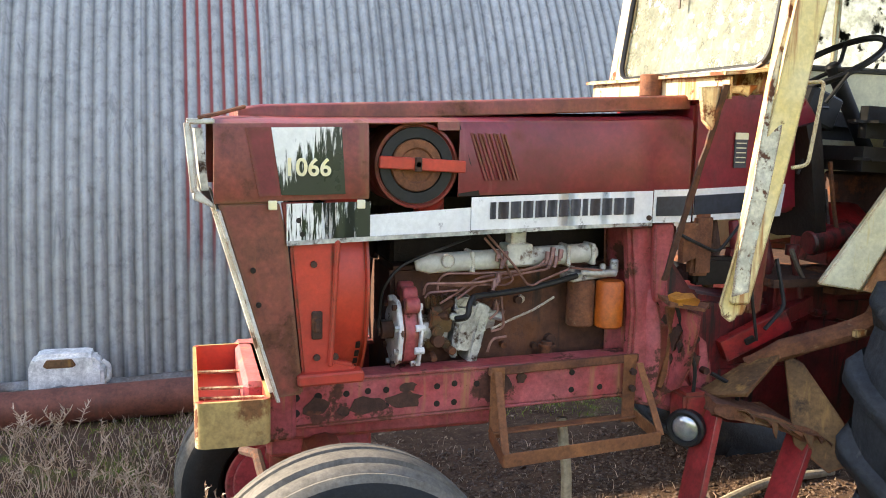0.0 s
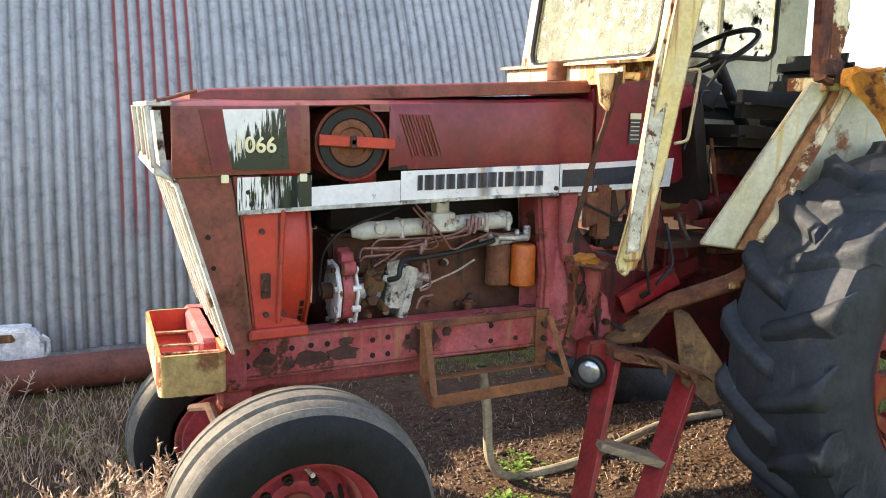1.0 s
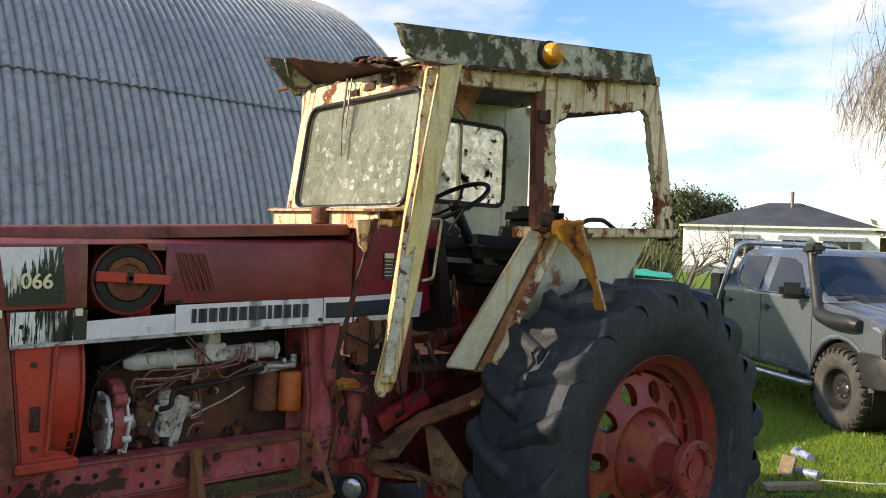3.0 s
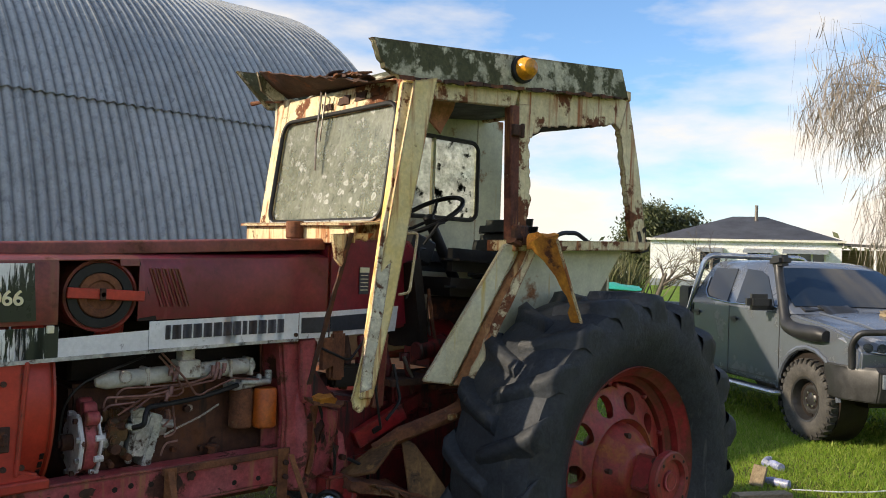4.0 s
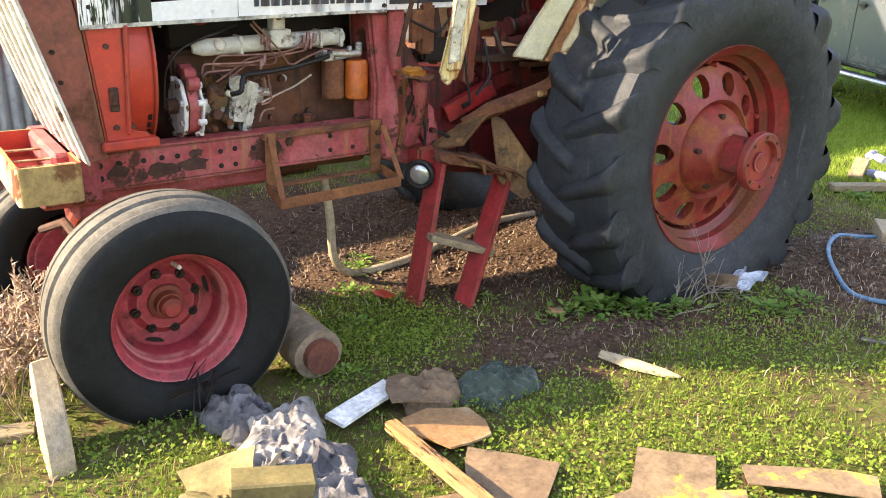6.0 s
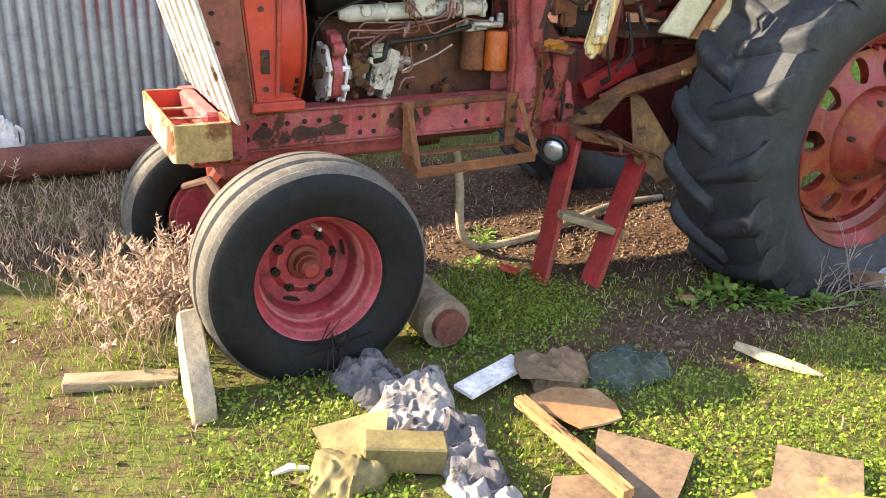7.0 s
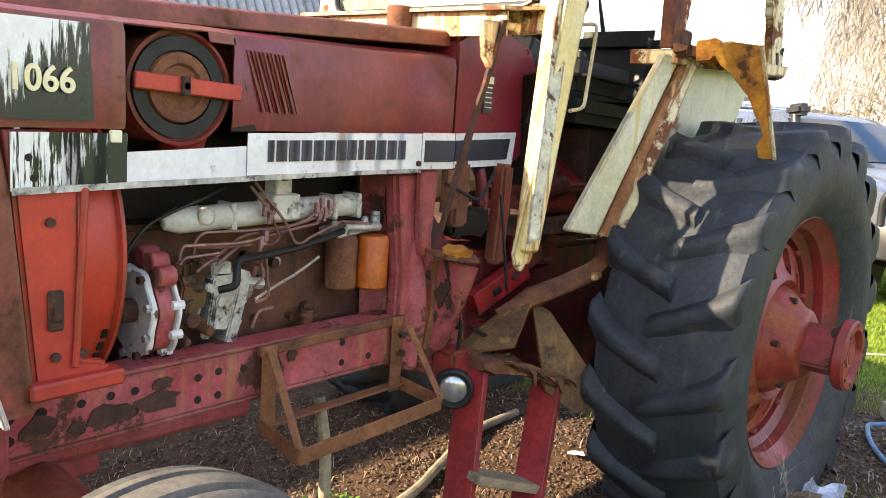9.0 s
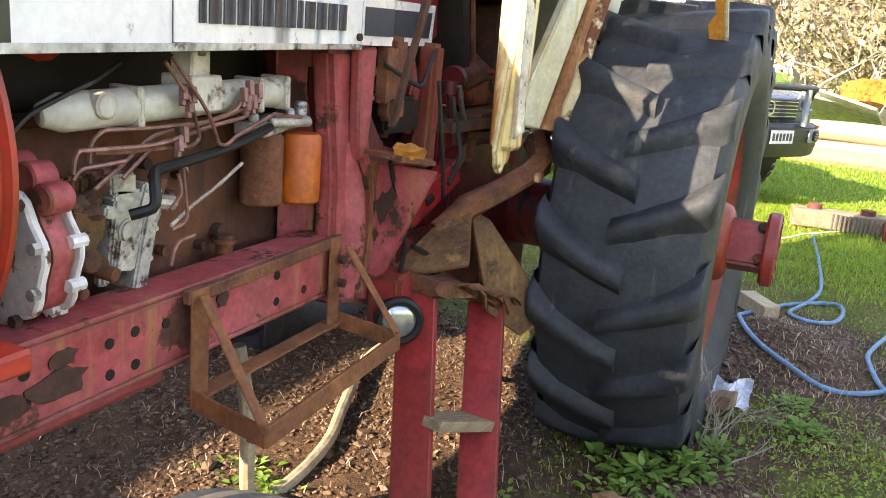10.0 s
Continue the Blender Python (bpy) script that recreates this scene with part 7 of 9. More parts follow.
def ute():
    """Built with its nose along +x, its left side at +y, the front axle over the origin."""
    root = thing("utility_truck", (0, 0, 0), "dusty grey double-cab utility truck with bull bar and snorkel", "truck")
    HW = 0.91

    def arch(cx, r=0.47, z0=0.44, n=11):
        return [(cx + r * math.cos(a), z0 + r * math.sin(a)) for a in np.linspace(0.02, math.pi - 0.02, n)]

    # doors and front wings, with the wheel arch cut out
    side = [(0.74, 0.74), (0.76, 0.96), (0.64, 1.08), (0.30, 1.165), (-0.40, 1.255), (-1.50, 1.275), (-2.38, 1.29), (-2.42, 0.50), (-0.60, 0.46), (-0.52, 0.46)] + arch(-0.02)[::-1] + [(0.50, 0.74)]
    b = loft([[(x * k, y, z) for x, z in side] for y, k in ((-HW, 0.985), (-HW + 0.05, 1.0), (HW - 0.05, 1.0), (HW, 0.985))])
    part("body", b, "ute_paint", root, bevel=0.03, seg=3)
    crown = ((0.84, 0.96), (0.76, 1.08), (0.55, 1.15), (0.30, 1.205), (-0.05, 1.26), (-0.42, 1.31))
    b = loft([[(x - 0.10 * (y / HW) ** 2, y * 0.93, z - 0.045 * (y / HW) ** 2) for x, z in crown] + [(-0.42, y * 0.93, 1.15), (0.74, y * 0.93, 0.92)] for y in (-HW, -0.72, -0.55, -0.25, 0, 0.25, 0.55, 0.72, HW)])
    bon = part("bonnet", b, "ute_paint", root, bevel=0.015, seg=2)
    for s in (1, -1):
        part("bonnet_crease", Mesh().tube([(0.70, s * 0.50, 1.088), (0.30, s * 0.55, 1.190), (-0.38, s * 0.64, 1.286)], 0.012, 6, squash=0.5), "ute_paint", bon)

    def wz(z):                                            # half width of the cabin at a height
        return float(np.interp(z, (1.25, 1.33, 1.76, 1.82), (0.905, 0.88, 0.665, 0.56)))

    def ring(z, x0, x1, w):
        return [(x0, -w, z), (x0 + 0.06, -w * 0.7, z), (x0 + 0.09, 0, z), (x0 + 0.06, w * 0.7, z), (x0, w, z), (x1, w, z), (x1 - 0.01, w * 0.6, z), (x1 - 0.01, -w * 0.6, z), (x1, -w, z)]
    b = loft([ring(1.24, -0.26, -2.41, 0.907), ring(1.33, -0.40, -2.40, 0.88), ring(1.55, -0.74, -2.36, 0.775), ring(1.73, -1.00, -2.29, 0.68), ring(1.785, -1.14, -2.24, 0.64), ring(1.815, -1.32, -2.16, 0.54), ring(1.825, -1.52, -2.02, 0.36)])
    part("cabin", b, "ute_paint", root, bevel=0.012, smooth=50)

    for s in (1, -1):
        panes = (("front_window", ((-1.37, 1.315), (-1.46, 1.71), (-1.16, 1.69), (-0.98, 1.625), (-0.62, 1.31))),
                 ("rear_window", ((-2.13, 1.44), (-2.02, 1.365), (-1.57, 1.315), (-1.66, 1.71), (-2.16, 1.715))))
        for name, quad in panes:
            part(name, Mesh().prism([(x, s * (wz(z) + 0.004), z) for x, z in quad], (0, s * 0.010, 0)), "car_glass", root)
        part("belt_trim", Mesh().tube([(x, s * (wz(z) + 0.012), z) for x, z in ((-0.56, 1.295), (-1.37, 1.30), (-1.60, 1.302), (-2.03, 1.345), (-2.16, 1.43), (-2.21, 1.60))], 0.009, 6), "chrome", root)
        for x, z0, z1 in ((-1.50, 0.50, 1.27), (-0.50, 0.50, 1.22), (-2.36, 0.62, 1.27)):
            part("door_gap", Mesh().box((x, s * (HW + 0.001), (z0 + z1) / 2), (0.009, 0.006, z1 - z0)), "black_plastic", root)
        part("sill_gap", Mesh().box((-1.44, s * (HW + 0.001), 0.53), (1.84, 0.006, 0.012)), "black_plastic", root)
        for x, z in ((-1.38, 1.125), (-2.23, 1.155)):
            part("door_handle", cushion((x, s * (HW + 0.02), z), (0.17, 0.035, 0.035), (0, 0, 0), 0.012), "black_plastic", root)
            part("handle_cup", Mesh().cyl((x, s * (HW - 0.002), z - 0.01), (x, s * (HW + 0.004), z - 0.01), 0.045, 14), "black_plastic", root)
        st = part("side_step", cushion((-1.42, s * 0.97, 0.40), (1.95, 0.16, 0.06), (0, 0, 0), 0.025), "black_plastic", root)
        part("step_edge", Mesh().tube(bent([(-0.40, s * 0.93, 0.40), (-0.43, s * 1.03, 0.40), (-2.40, s * 1.03, 0.40), (-2.43, s * 0.93, 0.40)]), 0.034, 10), "chrome", st)
        part("arch_flare", Mesh().tube([(x, s * (HW - 0.004), z) for x, z in arch(-0.02, 0.485)], 0.030, 8), "ute_paint", root)
        part("wheel_well", Mesh().cyl((-0.02, s * 0.55, 0.44), (-0.02, s * (HW - 0.05), 0.44), 0.455, 28), "grime_and_void", root)
        part("mud_flap", Mesh().box((-0.47, s * 0.82, 0.42), (0.02, 0.2, 0.30)), "black_plastic", root)
        mi = part("mirror", cushion((-0.66, s * 1.06, 1.345), (0.15, 0.27, 0.175), (0, 0, s * 12), 0.05), "black_plastic", root)
        part("mirror_arm", Mesh().tube([(-0.64, s * 0.88, 1.285), (-0.65, s * 1.0, 1.295)], 0.028, 8), "black_plastic", mi)
        hl = part("headlight", Mesh().prism([(0.80, s * 0.50, 0.93), (0.76, s * 0.74, 0.94), (0.68, s * 0.87, 0.96), (0.44, s * 0.925, 1.055), (0.52, s * 0.88, 1.07), (0.66, s * 0.74, 1.075), (0.78, s * 0.50, 1.03)], (0.018, s * 0.012, 0.012)), "headlamp", root, bevel=0.006)
        for x, y in ((0.762, 0.70), (0.722, 0.82)):
            part("lens", Mesh().cyl((x, s * y, 0.995), (x + 0.030, s * (y + 0.012), 0.997), 0.042, 18), "car_glass", hl)
        part("wiper", Mesh().tube([(-0.34, s * 0.30 - 0.25, 1.325), (-0.40, s * 0.30 + 0.10, 1.37), (-0.43, s * 0.30 + 0.32, 1.375)], 0.010, 5), "black_plastic", root)
    part("windscreen", loft([[(-0.355, -0.835, 1.325), (-0.325, -0.58, 1.33), (-0.295, 0.0, 1.335), (-0.325, 0.58, 1.33), (-0.355, 0.835, 1.325)], [(-0.66, -0.775, 1.53), (-0.63, -0.54, 1.535), (-0.595, 0.0, 1.54), (-0.63, 0.54, 1.535), (-0.66, 0.775, 1.53)], [(-0.965, -0.665, 1.725), (-0.93, -0.47, 1.735), (-0.90, 0.0, 1.74), (-0.93, 0.47, 1.735), (-0.965, 0.665, 1.725)]], close=False), "car_glass", root, thick=0.006)
    part("cowl", Mesh().box((-0.33, 0, 1.30), (0.14, 1.55, 0.03), (0, 20, 0)), "black_plastic", root, bevel=0.008)
    part("grille", Mesh().box((0.81, 0, 0.95), (0.05, 0.98, 0.20)), "black_plastic", root, bevel=0.012)
    for z in (0.88, 0.915, 0.95, 0.985, 1.02):
        part("grille_bar", Mesh().box((0.84, 0, z), (0.015, 0.92, 0.010)), "chrome", root)
    part("badge", Mesh().lathe([(0.055, 0.0), (0.075, 0.0), (0.075, 0.015), (0.055, 0.015)], Matrix.Translation((0.845, 0, 0.96)) @ pose(0, 0, 0, 0, 90, 0), 24, closed=True), "chrome", root)
    # wrap-round steel bumper and loop
    b = loft([[(x - 0.10, y * 0.96, 0.50), (x + 0.0, y, 0.50), (x + 0.03, y, 0.62), (x + 0.03, y, 0.78), (x - 0.02, y, 0.82), (x - 0.12, y * 0.96, 0.82)] for x, y in ((0.36, -0.955), (0.62, -0.95), (0.86, -0.82), (0.95, -0.55), (0.96, 0.0), (0.95, 0.55), (0.86, 0.82), (0.62, 0.95), (0.36, 0.955))])
    bp = part("bumper", b, "black_plastic", root, "black steel winch bumper", bevel=0.012, seg=2)
    for s in (1, -1):
        part("lamp_recess", Mesh().prism([(0.90, s * 0.80, 0.64), (0.985, s * 0.50, 0.64), (0.985, s * 0.50, 0.77), (0.90, s * 0.80, 0.77)], (0.012, s * 0.004, 0)), "galv", bp, bevel=0.004)
        fg = part("fog_lamp", Mesh().cyl((0.955, s * 0.65, 0.705), (0.985, s * 0.655, 0.705), 0.052, 20), "black_plastic", bp)
        for k in (-1, 0, 1):
            part("fog_louvre", Mesh().box((0.988, s * 0.656, 0.705 + 0.024 * k), (0.008, 0.085, 0.006), (0, 0, s * 14)), "galv", fg)
        part("red_tag", Mesh().box((0.985, s * 0.63, 0.80), (0.012, 0.05, 0.03)), "red", bp)
    hoop = [(0.66, -0.93, 0.80), (0.66, -0.94, 1.02), (0.72, -0.90, 1.135), (0.93, -0.60, 1.16), (0.98, 0.0, 1.165), (0.93, 0.60, 1.16), (0.72, 0.90, 1.135), (0.66, 0.94, 1.02), (0.66, 0.93, 0.80)]
    part("bull_bar", Mesh().tube(bent(hoop, 0.05), 0.030, 12), "black_plastic", root)
    for s in (1, -1):
        part("bar_post", Mesh().tube([(0.97, s * 0.40, 0.80), (0.965, s * 0.42, 1.15)], 0.034, 10), "galv", root)
    pl = part("number_plate", Mesh().box((0.998, 0.05, 0.70), (0.008, 0.36, 0.125)), "white_plastic", root, "white number plate")
    for k in range(6):
        part("plate_bar", Mesh().box((1.004, -0.09 + 0.055 * k, 0.70), (0.004, 0.034, 0.07)), "decal_dark", pl)
    # snorkel on the right wing
    part("snorkel", Mesh().tube(smooth_line([(0.31, -0.945, 1.065), (0.18, -0.955, 1.075), (-0.12, -0.955, 1.085), (-0.31, -0.945, 1.13), (-0.40, -0.925, 1.25), (-0.52, -0.88, 1.45), (-0.64, -0.835, 1.64), (-0.68, -0.82, 1.76)]), smooth_line([0.055, 0.078, 0.078, 0.070, 0.056, 0.050, 0.048, 0.050]), 12), "black_plastic", root, "black snorkel", smooth=60)
    part("snorkel_head", cushion((-0.65, -0.82, 1.80), (0.24, 0.15, 0.12), (0, -6, 0), 0.035), "black_plastic", root)
    # headboard hoop, tray
    part("headboard", Mesh().tube(bent([(-2.62, 0.90, 0.9), (-2.44, 0.84, 1.45), (-2.40, 0.72, 1.88), (-2.40, -0.72, 1.88), (-2.44, -0.84, 1.45), (-2.62, -0.90, 0.9)], 0.06), 0.036, 12), "chrome", root)
    part("mesh_guard", Mesh().box((-2.56, 0, 1.12), (0.03, 1.70, 0.42)), "black_plastic", root)
    b = Mesh().box((-3.55, 0, 0.92), (1.80, 1.84, 0.06)).box((-3.55, 0, 0.76), (1.78, 0.8, 0.26))
    tr = part("tray", b, "galv", root, bevel=0.008)
    for s in (1, -1):
        part("tray_side", Mesh().box((-3.55, s * 0.92, 1.06), (1.80, 0.03, 0.28)), "galv", tr, bevel=0.005)
        for k in range(3):
            part("tray_latch", Mesh().box((-2.85 - 0.65 * k, s * 0.942, 1.08), (0.05, 0.02, 0.24)), "steel", tr, bevel=0.004)
    part("tray_tail", Mesh().box((-4.44, 0, 1.06), (0.03, 1.80, 0.26)), "galv", tr, bevel=0.005)
    part("tool_box", cushion((-2.78, -0.52, 1.30), (0.28, 0.60, 0.34), (0, 0, 0), 0.02), "black_plastic", tr)
    # wheels
    for x in (0.0, -3.15):
        for s in (1, -1):
            m = Matrix.Translation((x, s * 0.82, 0.405)) @ pose(0, 0, 0, -90 * s, 0, 0)
            t = Mesh().lathe([(0.215, 0.11), (0.235, 0.130), (0.30, 0.142), (0.345, 0.138), (0.375, 0.122), (0.395, 0.10), (0.400, 0.0), (0.395, -0.10), (0.375, -0.125), (0.30, -0.135), (0.21, -0.12), (0.21, 0.1)], m, 48, closed=True)
            w = part("wheel", t, "mud_tyre", root, "muddy off-road tyre on a black steel rim", smooth=60)
            k = Mesh()
            for i in range(30):
                for sd in (-1, 1):
                    q = m @ Matrix.Rotation(2 * math.pi * (i + 0.5 * (sd > 0)) / 30, 4, "Z") @ Matrix.Translation((0.397, 0, sd * 0.082)) @ Matrix.Rotation(0.25 * sd, 4, "X")
                    bmesh.ops.create_cube(k.bm, size=1.0, matrix=q @ Matrix.Diagonal((0.026, 0.045, 0.085, 1)))
                    q = m @ Matrix.Rotation(2 * math.pi * (i + 0.25) / 30, 4, "Z") @ Matrix.Translation((0.377, 0, sd * 0.128))
                    bmesh.ops.create_cube(k.bm, size=1.0, matrix=q @ Matrix.Diagonal((0.045, 0.030, 0.022, 1)))
            part("tread", k, "black_rubber", w, "chunky tyre blocks")["kind"] = "stuff"
            r = Mesh().lathe([(0.001, 0.055), (0.055, 0.055), (0.075, 0.035), (0.10, 0.040), (0.135, 0.050), (0.165, 0.030), (0.180, 0.035), (0.192, 0.085), (0.205, 0.118), (0.224, 0.124), (0.228, 0.02), (0.001, 0.0)], m, 40)
            rim = part("rim", r, "rim_black", w, "black steel rim", smooth=50)
            for i in range(8):
                q = m @ Matrix.Rotation(2 * math.pi * i / 8, 4, "Z")
                part("rim_hole", Mesh().cyl(q @ Vector((0.146, 0, 0.030)), q @ Vector((0.146, 0, 0.048)), 0.021, 10), "grime_and_void", rim)
            for i in range(6):
                q = m @ Matrix.Rotation(2 * math.pi * i / 6, 4, "Z")
                part("wheel_nut", Mesh().cyl(q @ Vector((0.070, 0, 0.03)), q @ Vector((0.070, 0, 0.062)), 0.012, 6), "chrome", rim)
    cl = Mesh().grid(lambda u, v: Vector((-0.36 + 0.42 * u + 0.05 * math.sin(5 * v), -0.62 + 0.95 * v + 0.05 * math.sin(7 * u), 1.325 - 0.16 * u + 0.02 * math.sin(9 * u + 5 * v))), 16, 24).dent(0.02, 9)
    part("bonnet_cloth", cl, "vinyl", root, "dark cloth lying on the bonnet", thick=0.012)
    part("gloves", Mesh().box((-0.02, 0.05, 1.275), (0.13, 0.19, 0.05), (0, 12, 0)).cut(3).dent(0.035, 14), "wood", root, "tan work gloves")
    part("underbody", Mesh().box((-1.5, 0, 0.5), (4.2, 1.4, 0.16)), "grime_and_void", root)
    return root


def smooth_line(pts, n=5):
    """A soft curve through places or sizes."""
    p = [np.atleast_1d(np.array(q, float)) for q in pts]
    p = [2 * p[0] - p[1]] + p + [2 * p[-1] - p[-2]]
    out = []
    for a, b_, c, d in zip(p, p[1:], p[2:], p[3:]):
        for k in range(n):
            t = k / n
            out.append(0.5 * (2 * b_ + (c - a) * t + (2 * a - 5 * b_ + 4 * c - d) * t * t + (3 * b_ - a - 3 * c + d) * t ** 3))
    out.append(p[-2])
    return [tuple(float(w) for w in q) if len(q) > 1 else float(q[0]) for q in out]


truck = ute()
truck.matrix_basis = pose(9.10, 2.503, 0.0, 0, 0, 240)

# ---- house across the field ----
M["weatherboard"] = surf("white_painted_weatherboard", (0.86, 0.87, 0.88), (0.82, 0.83, 0.84), 0.6, 0.6, 0.05, bump=0.0)
M["roof_grey"] = surf("dark_grey_roofing", (0.075, 0.075, 0.08), (0.04, 0.04, 0.045), 0.8, 0.7, 0.08, bump=0.0, streak=(0.09, 0.09, 0.095), streak_at=0.6)


def house():
    """Long side along +x from the origin, its wall facing -y."""
    root = thing("house", (0, 0, 0), "low white weatherboard house with a dark grey hipped roof", "house")
    L, D, H, oh = 10.2, 8.4, 2.75, 0.20
    part("wall", Mesh().box((L / 2, D / 2, H / 2), (L, D, H)), "weatherboard", root)
    for k in range(16):
        part("board", Mesh().box((L / 2, -0.012, 0.45 + 0.145 * k), (L, 0.024, 0.13), (4, 0, 0)), "weatherboard", root)
    part("foundation", Mesh().box((L / 2, -0.02, 0.16), (L + 0.02, 0.06, 0.5)), "galv", root)
    b = Mesh()
    e = [b.bm.verts.new(p) for p in ((-oh, -oh, H), (L + oh, -oh, H), (L + oh, D + oh, H), (-oh, D + oh, H))]
    r = [b.bm.verts.new(p) for p in ((D / 2, D / 2, H + 1.62), (L - D / 2, D / 2, H + 1.62))]
    for f in ((e[0], e[1], r[1], r[0]), (e[2], e[3], r[0], r[1]), (e[1], e[2], r[1]), (e[3], e[0], r[0]), (e[3], e[2], e[1], e[0])):
        b.bm.faces.new(f)
    roof = part("roof", b, "roof_grey", root)
    part("gutter", Mesh().box((L / 2, -oh - 0.05, H - 0.02), (L + 2 * oh, 0.1, 0.13)), "white_metal", roof)
    part("chimney", Mesh().cyl((5.6, 3.4, H + 1.0), (5.6, 3.4, H + 2.25), 0.10, 12), "steel", roof)
    for x, w in ((3.4, 1.2), (6.0, 1.3), (8.4, 2.0)):
        win = part("window", Mesh().box((x, -0.03, 1.55), (w, 0.08, 1.15)), "white_metal", root)
        for s in ((-0.25, 0.25) if w < 2 else (-0.33, 0.0, 0.33)):
            part("pane", Mesh().box((x + s * w, -0.075, 1.55), (w * 0.42 if w < 2 else w * 0.28, 0.02, 1.0)), "car_glass", win)
        part("hood", Mesh().prism([(x - w / 2 - 0.15, -0.05, 2.25), (x + w / 2 + 0.15, -0.05, 2.25), (x + w / 2 + 0.15, -0.6, 2.02), (x - w / 2 - 0.15, -0.6, 2.02)], (0, 0, 0.04)), "galv", win)
    por = part("porch_roof", Mesh().prism([(L - 0.2, -0.2, 2.55), (L + 4.6, -0.2, 2.35), (L + 4.6, 3.2, 2.45), (L - 0.2, 3.2, 2.65)], (0, 0, 0.12)), "roof_grey", root)
    for x in (L + 1.6, L + 3.0, L + 4.4):
        part("porch_post", Mesh().box((x, -0.1, 1.2), (0.12, 0.12, 2.4)), "weatherboard", por)
    part("porch_wall", Mesh().box((L + 2.2, 3.0, 1.2), (4.4, 0.2, 2.4)), "wood", por)
    return root


hs = house()
hs.matrix_basis = pose(41.6, 27.6, 0.92, 0, 0, -66)

# ---- trees and thickets ----
M["leaf_dark"] = surf("dark_green_leaves", (0.055, 0.072, 0.022), (0.095, 0.105, 0.035), 3, 0.6, 0.1, bump=0.0)
M["leaf_olive"] = surf("olive_leaves", (0.11, 0.12, 0.045), (0.16, 0.15, 0.07), 3, 0.7, 0.1, bump=0.0)
M["twig"] = surf("pale_bare_twigs", (0.34, 0.29, 0.24), (0.23, 0.19, 0.155), 3, 0.85, 0.05, bump=0.0)
M["bark"] = surf("grey_brown_bark", (0.17, 0.14, 0.11), (0.11, 0.09, 0.07), 5, 0.9, 0.05, bump=0.2)


def grow(b, p, d, length, r, depth, rng, droop=0.0, spread_a=0.6, tips=None, kids=(2, 4), seg=4, min_r=0.006):
    """A branch and its side branches, as tapered tubes."""
    pts, rad = [p.copy()], [r]
    q, dd = p.copy(), d.normalized()
    for i in range(seg):
        dd = (dd + Vector((rng.gauss(0, 0.13), rng.gauss(0, 0.13), rng.gauss(0, 0.10) - droop * (1.6 if depth == 0 else 0.5)))).normalized()
        q = q + dd * (length / seg)
        pts.append(q.copy())
        rad.append(max(min_r, r * (1 - 0.62 * (i + 1) / seg)))
    b.tube(pts, rad, 6 if depth > 1 else 4 if depth == 1 else 3, caps=False)
    if depth == 0:
        if tips is not None:
            tips += pts[1:]
        return
    for k in range(rng.randint(*kids)):
        t = rng.uniform(0.35, 1.0)
        i = min(seg - 1, int(t * seg))
        at = pts[i].lerp(pts[i + 1], t * seg - i)
        side = Vector((rng.gauss(0, 1), rng.gauss(0, 1), rng.gauss(0, 0.7)))
        nd = (dd + side.normalized() * spread_a * rng.uniform(0.7, 1.5)).normalized()
        grow(b, at, nd, length * rng.uniform(0.5, 0.8), rad[i] * 0.62, depth - 1, rng, droop, spread_a, tips, kids, seg, min_r)


def leaf_mesh(name, points, size, rng, material, parent, per=6, spread_r=0.3):
    """Many small leaf quads round points."""
    v, f = [], []
    for p in points:
        for _ in range(per):
            c = p + Vector((rng.gauss(0, spread_r), rng.gauss(0, spread_r), rng.gauss(0, spread_r)))
            a = Vector((rng.gauss(0, 1), rng.gauss(0, 1), rng.gauss(0, 1))).normalized()
            u = a.orthogonal().normalized() * size * rng.uniform(0.6, 1.3)
            w = a.cross(u).normalized() * size * rng.uniform(0.4, 0.9)
            k = len(v)
            v += [c - u, c - w * 0.6, c + u, c + w * 0.6]
            f.append((k, k + 1, k + 2, k + 3))
    me = bpy.data.meshes.new(name)
    me.from_pydata([tuple(p) for p in v], [], f)
    me.materials.append(M[material])
    ob = new(name, me)
    ob.parent = parent
    ob.matrix_parent_inverse = base_of(parent).inverted()
    ob["kind"] = "stuff"
    return ob


def bare_tree(at, height, seed, label, droop=0.05, material="twig", depth=4, lean=(0, 0)):
    rng = random.Random(seed)
    root = thing("bare_tree", at, label, "tree")
    b, base, tips = Mesh(), Vector(at), []
    grow(b, base - Vector((0, 0, 0.2)), Vector((lean[0], lean[1], 1)), height * 0.42, height * 0.03, depth, rng, droop, 0.75, tips, (4, 6), 4, 0.006)
    part("trunk", b, material, root, smooth=60)
    if droop > 0.1:                                       # whips that hang from the branch ends
        v, f = [], []
        for p in tips:
            for _ in range(3):
                q = p + Vector((rng.gauss(0, 0.25), rng.gauss(0, 0.25), rng.gauss(0, 0.2)))
                e = Vector((rng.gauss(0, 0.16), rng.gauss(0, 0.16), -rng.uniform(0.5, 1.5)))
                s = Vector((rng.gauss(0, 1), rng.gauss(0, 1), 0)).normalized() * 0.005
                k = len(v)
                v += [q - s, q + s, q + e * 0.6 + Vector((0, 0, -0.1)), q + e]
                f += [(k, k + 1, k + 2), (k, k + 2, k + 3)]
        me = bpy.data.meshes.new("twig_haze")
        me.from_pydata([tuple(p) for p in v], [], f)
        me.materials.append(M[material])
        ob = new("twig_haze", me)
        ob.parent = root
        ob.matrix_parent_inverse = base_of(root).inverted()
        ob["kind"] = "stuff"
    return root


